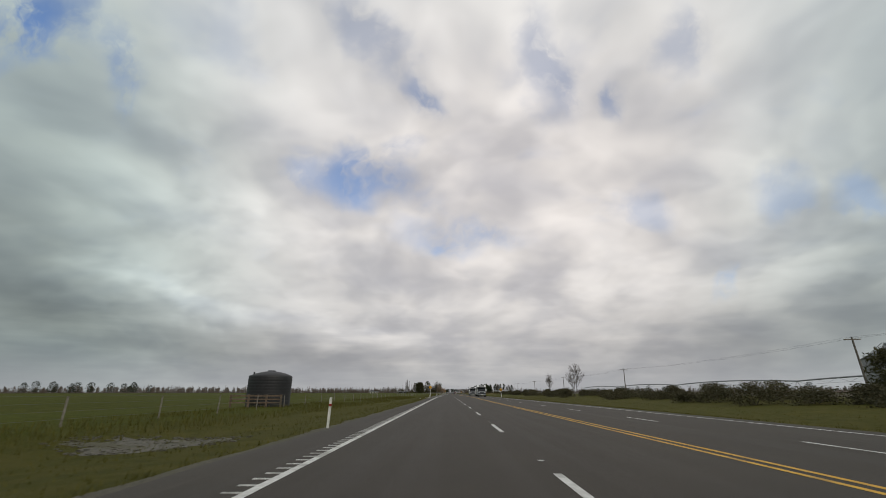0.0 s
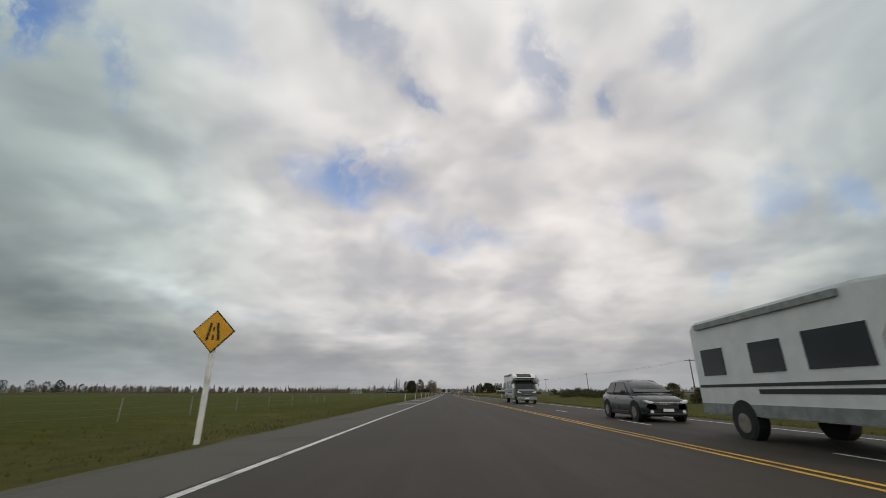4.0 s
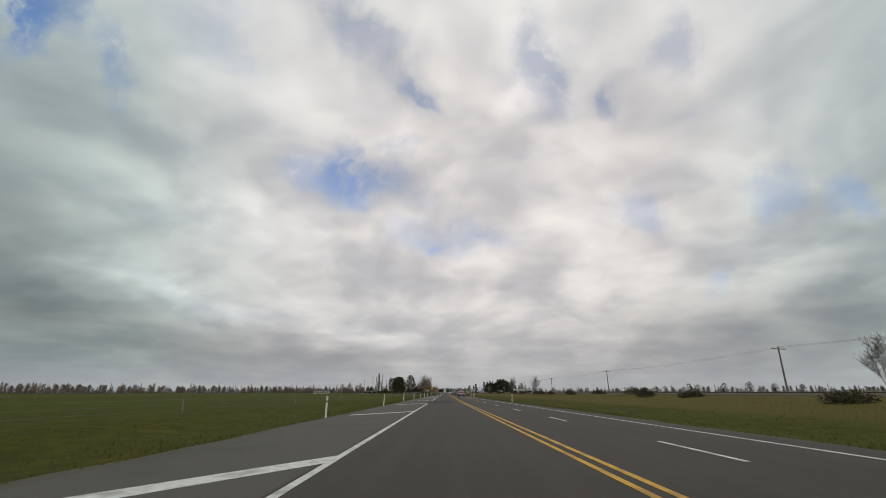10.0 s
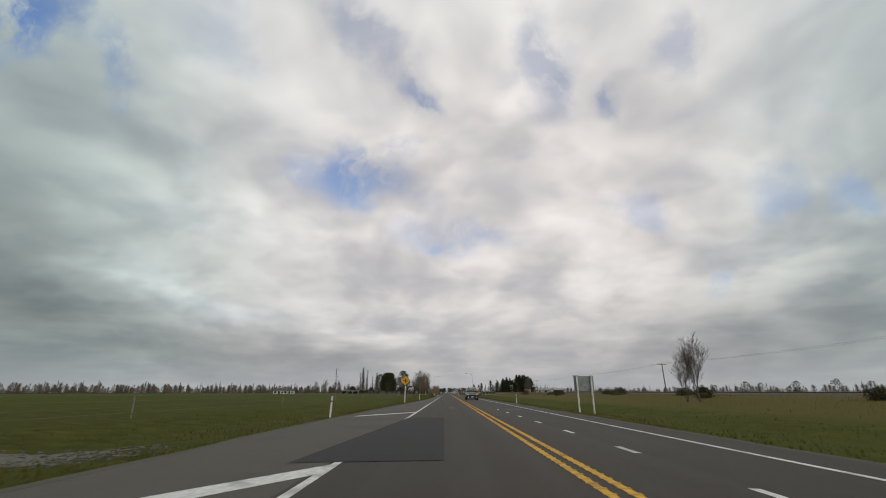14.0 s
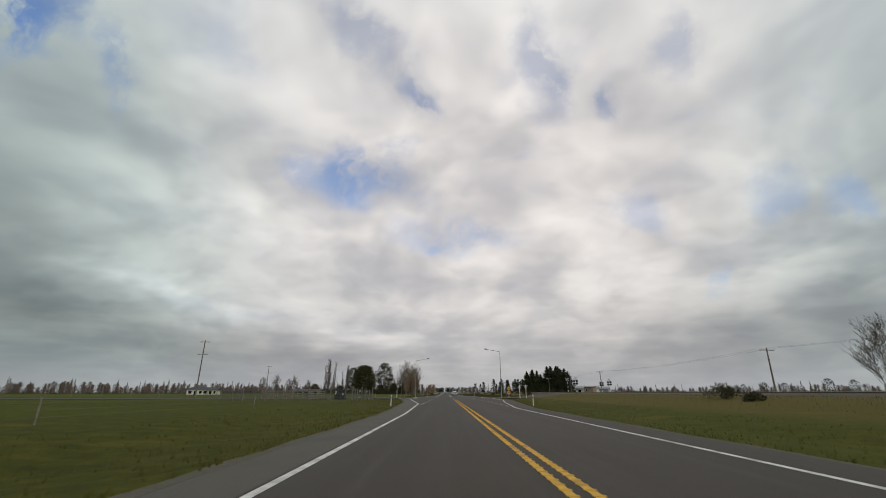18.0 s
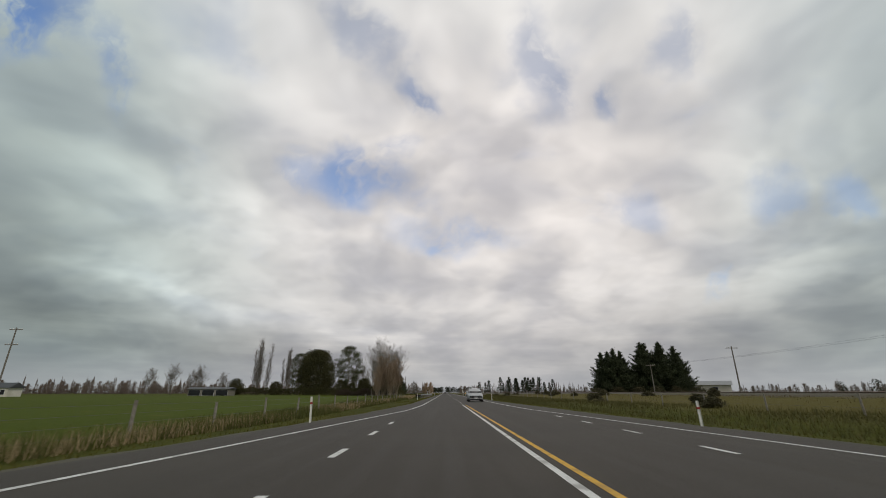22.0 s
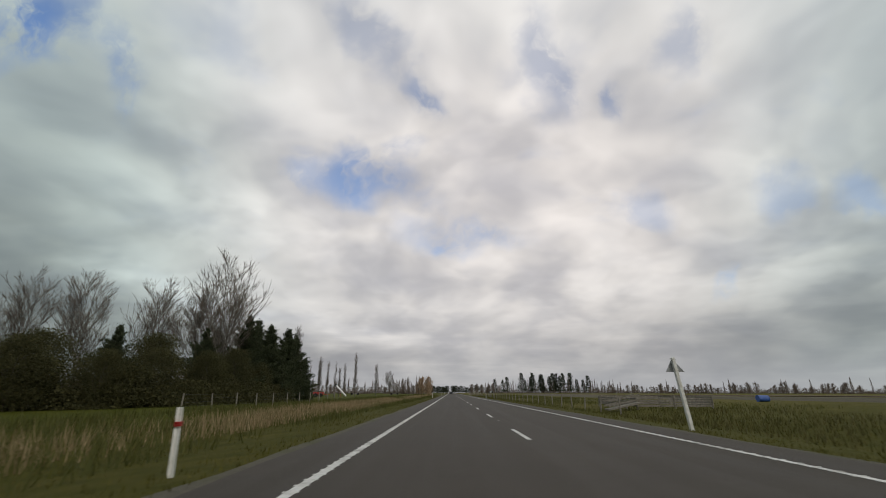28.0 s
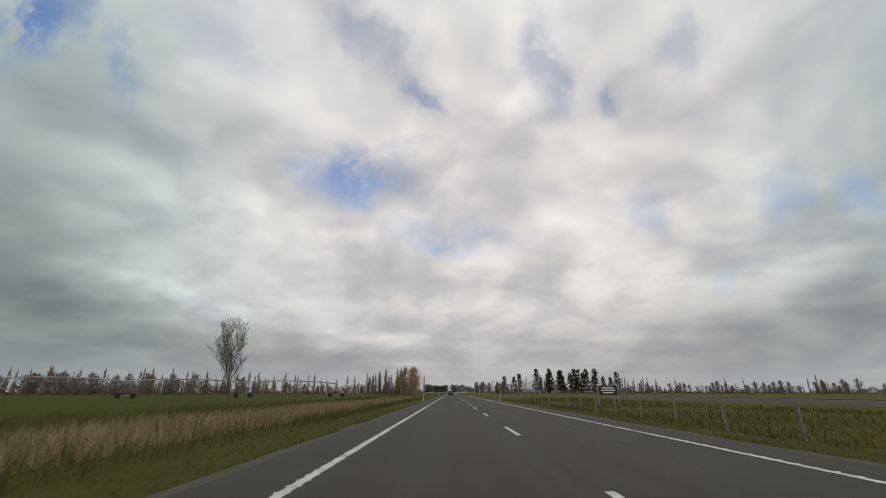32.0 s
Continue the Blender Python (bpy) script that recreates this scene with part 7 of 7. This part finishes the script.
# ---- grasses ----
def blades(name, label, xs, ys, height, width, material, lean=0.35, per=1):
    """Loose single blades, each a narrow bent triangle, at the given roots."""
    n = len(xs)
    h = height * nrng.uniform(0.5, 1.25, n)
    a = nrng.uniform(0, 2 * math.pi, n)
    d = np.stack([np.cos(a), np.sin(a)], -1)
    tip = d * (h * lean * nrng.uniform(0.2, 1.3, n))[:, None]
    z = ground_height(xs, ys)
    w = np.stack([-d[:, 1], d[:, 0]], -1) * (width * nrng.uniform(0.6, 1.4, n))[:, None]
    base = np.stack([xs, ys], -1)
    v = np.concatenate([np.hstack([base - w, (z - 0.02)[:, None]]), np.hstack([base + w, (z - 0.02)[:, None]]), np.hstack([base + tip, (z + h)[:, None]])], 1).reshape(-1, 3)
    me = bpy.data.meshes.new(name)
    me.vertices.add(3 * n)
    me.vertices.foreach_set("co", v.ravel())
    me.loops.add(3 * n)
    me.loops.foreach_set("vertex_index", np.arange(3 * n))
    me.polygons.add(n)
    me.polygons.foreach_set("loop_start", np.arange(0, 3 * n, 3))
    me.update(calc_edges=True)
    me.materials.append(MATS[material])
    return tagged(new(name, me), label, "grass", kind="stuff")


def clumped(n, x_of, y0, y1, density):
    """Roots between y0 and y1, thinned by a drifting density."""
    ys = nrng.uniform(y0, y1, n)
    xs = x_of(ys, nrng.uniform(0, 1, n))
    keep = np.array([density(x, y) for x, y in zip(xs, ys)]) > nrng.uniform(0, 1, n)
    clear = (np.abs(ys - 597) < 11) & (xs < 0) | ((xs > 7) & (np.abs(ys - (592 + 0.86 * xs)) < 9) & (ys > 585) & (ys < 720))
    keep &= ~clear
    return xs[keep], ys[keep]


def left_edge(y):
    return np.interp(y, *zip(*SEAL_L))


def right_edge(y):
    return np.interp(y, *zip(*SEAL_R))


def patchy(x, y, s=0.3, bias=0.5):
    return bias + 0.9 * noise.noise(Vector((x * s, y * s * 0.5, 0)))


def build_grass():
    # mown verges: short and patchy, thinner away from the seal
    xs, ys = clumped(150000, lambda y, u: left_edge(y) - 0.25 - 7.5 * u ** 1.6, -20, 930, lambda x, y: patchy(x, y, 0.5, 0.6))
    blades("verge_grass", "short green and straw verge grass beside the seal", xs, ys, 0.09, 0.016, "verge_grass", 0.7)
    xs, ys = clumped(130000, lambda y, u: right_edge(y) + 0.25 + 8.0 * u ** 1.6, -20, 930, lambda x, y: patchy(x, y, 0.5, 0.6))
    blades("verge_grass", "short green and straw verge grass beside the seal", xs, ys, 0.09, 0.016, "verge_grass", 0.7)
    # rank grass along the left after the junction, with a straw-coloured belt in it
    xs, ys = clumped(120000, lambda y, u: np.where(y < 706, -7.2 - 2.4 * u, -5.4 - 11.0 * u), 616, 985, lambda x, y: patchy(x, y, 0.25, 0.62))
    blades("rank_grass", "rank green grass along the roadside ditch", xs, ys, 0.46, 0.016, "long_grass", 0.6)
    xs, ys = clumped(210000, lambda y, u: np.where(y < 706, -7.4 - 1.5 * u, -7.2 - 3.0 * u), 618, 985, lambda x, y: patchy(x, y, 0.16, 0.36) * 0.6 if y < 706 else patchy(x, y, 0.16, 0.55))
    blades("straw_grass", "tall straw-coloured dead grass in a belt", xs, ys, 0.46, 0.012, "straw_grass", 0.5)
    # right: rough grass and dead scrub on the railway side
    xs, ys = clumped(90000, lambda y, u: right_edge(y) + 2.6 + 11 * u, 615, 812, lambda x, y: patchy(x, y, 0.2, 0.6))
    blades("rank_grass", "rank olive grass along the railway side", xs, ys, 0.27, 0.016, "bank_grass", 0.6)
    xs, ys = clumped(90000, lambda y, u: 17 + 18 * u ** 0.8, 210, 780, lambda x, y: patchy(x, y, 0.1, 0.45) * min(1.0, (x - 16) / 14))
    blades("straw_grass", "brown dead grass on the railway bank", xs, ys, 0.17, 0.018, "hedge_grass", 0.8)
    xs, ys = clumped(60000, lambda y, u: 9.6 + 16 * u ** 1.4, 812, 985, lambda x, y: patchy(x, y, 0.2, 0.55))
    blades("paddock_grass", "thin pale paddock grass behind the fence", xs, ys, 0.26, 0.018, "long_grass", 0.5)
    xs, ys = clumped(40000, lambda y, u: -9.0 - 6 * u, -20, 120, lambda x, y: patchy(x, y, 0.2, 0.5))
    blades("rank_grass", "rank grass along the farm fence", xs, ys, 0.26, 0.014, "verge_grass", 0.5)


foliage("bank_grass", (0.058, 0.058, 0.016), (0.112, 0.100, 0.033), (0.19, 0.150, 0.075))
foliage("hedge_grass", (0.0976, 0.0800, 0.0354), (0.1950, 0.1490, 0.0734), (0.2850, 0.2070, 0.1076))
build_grass()

# bare stony scrapes on the left verge: a ragged scatter of pebbles over thin soil
for x, y, a, b in ((-7.8, 12, 2.4, 1.9), (-8.4, 401, 2.8, 1.8)):
    n = 72
    s = Soup()
    r = random.Random(int(y))
    rim = []
    for k in range(n):
        q = k * 2 * math.pi / n
        w = 0.72 + 0.55 * noise.noise(Vector((math.cos(q) * 1.6, math.sin(q) * 1.6, y))) + r.uniform(-0.12, 0.12)
        rim.append((x + math.cos(q) * a * w, y + math.sin(q) * b * w))
    s.add([(x, y, gz(x, y) + 0.012)] + [(p, q, gz(p, q) + 0.006) for p, q in rim], [(0, 1 + k, 1 + (k + 1) % n) for k in range(n)])
    for _ in range(260):
        q, w = r.uniform(0, 2 * math.pi), math.sqrt(r.random()) * 1.05
        px, py, e = x + math.cos(q) * a * w, y + math.sin(q) * b * w, r.uniform(0.015, 0.05)
        s.box((px - e, py - e, gz(px, py) - 0.01), (px + e, py + e, gz(px, py) + e * 0.8))
    tagged(part("gravel_patch", s, "stones"), "bare stony patch worn into the verge", "gravel", kind="structure")
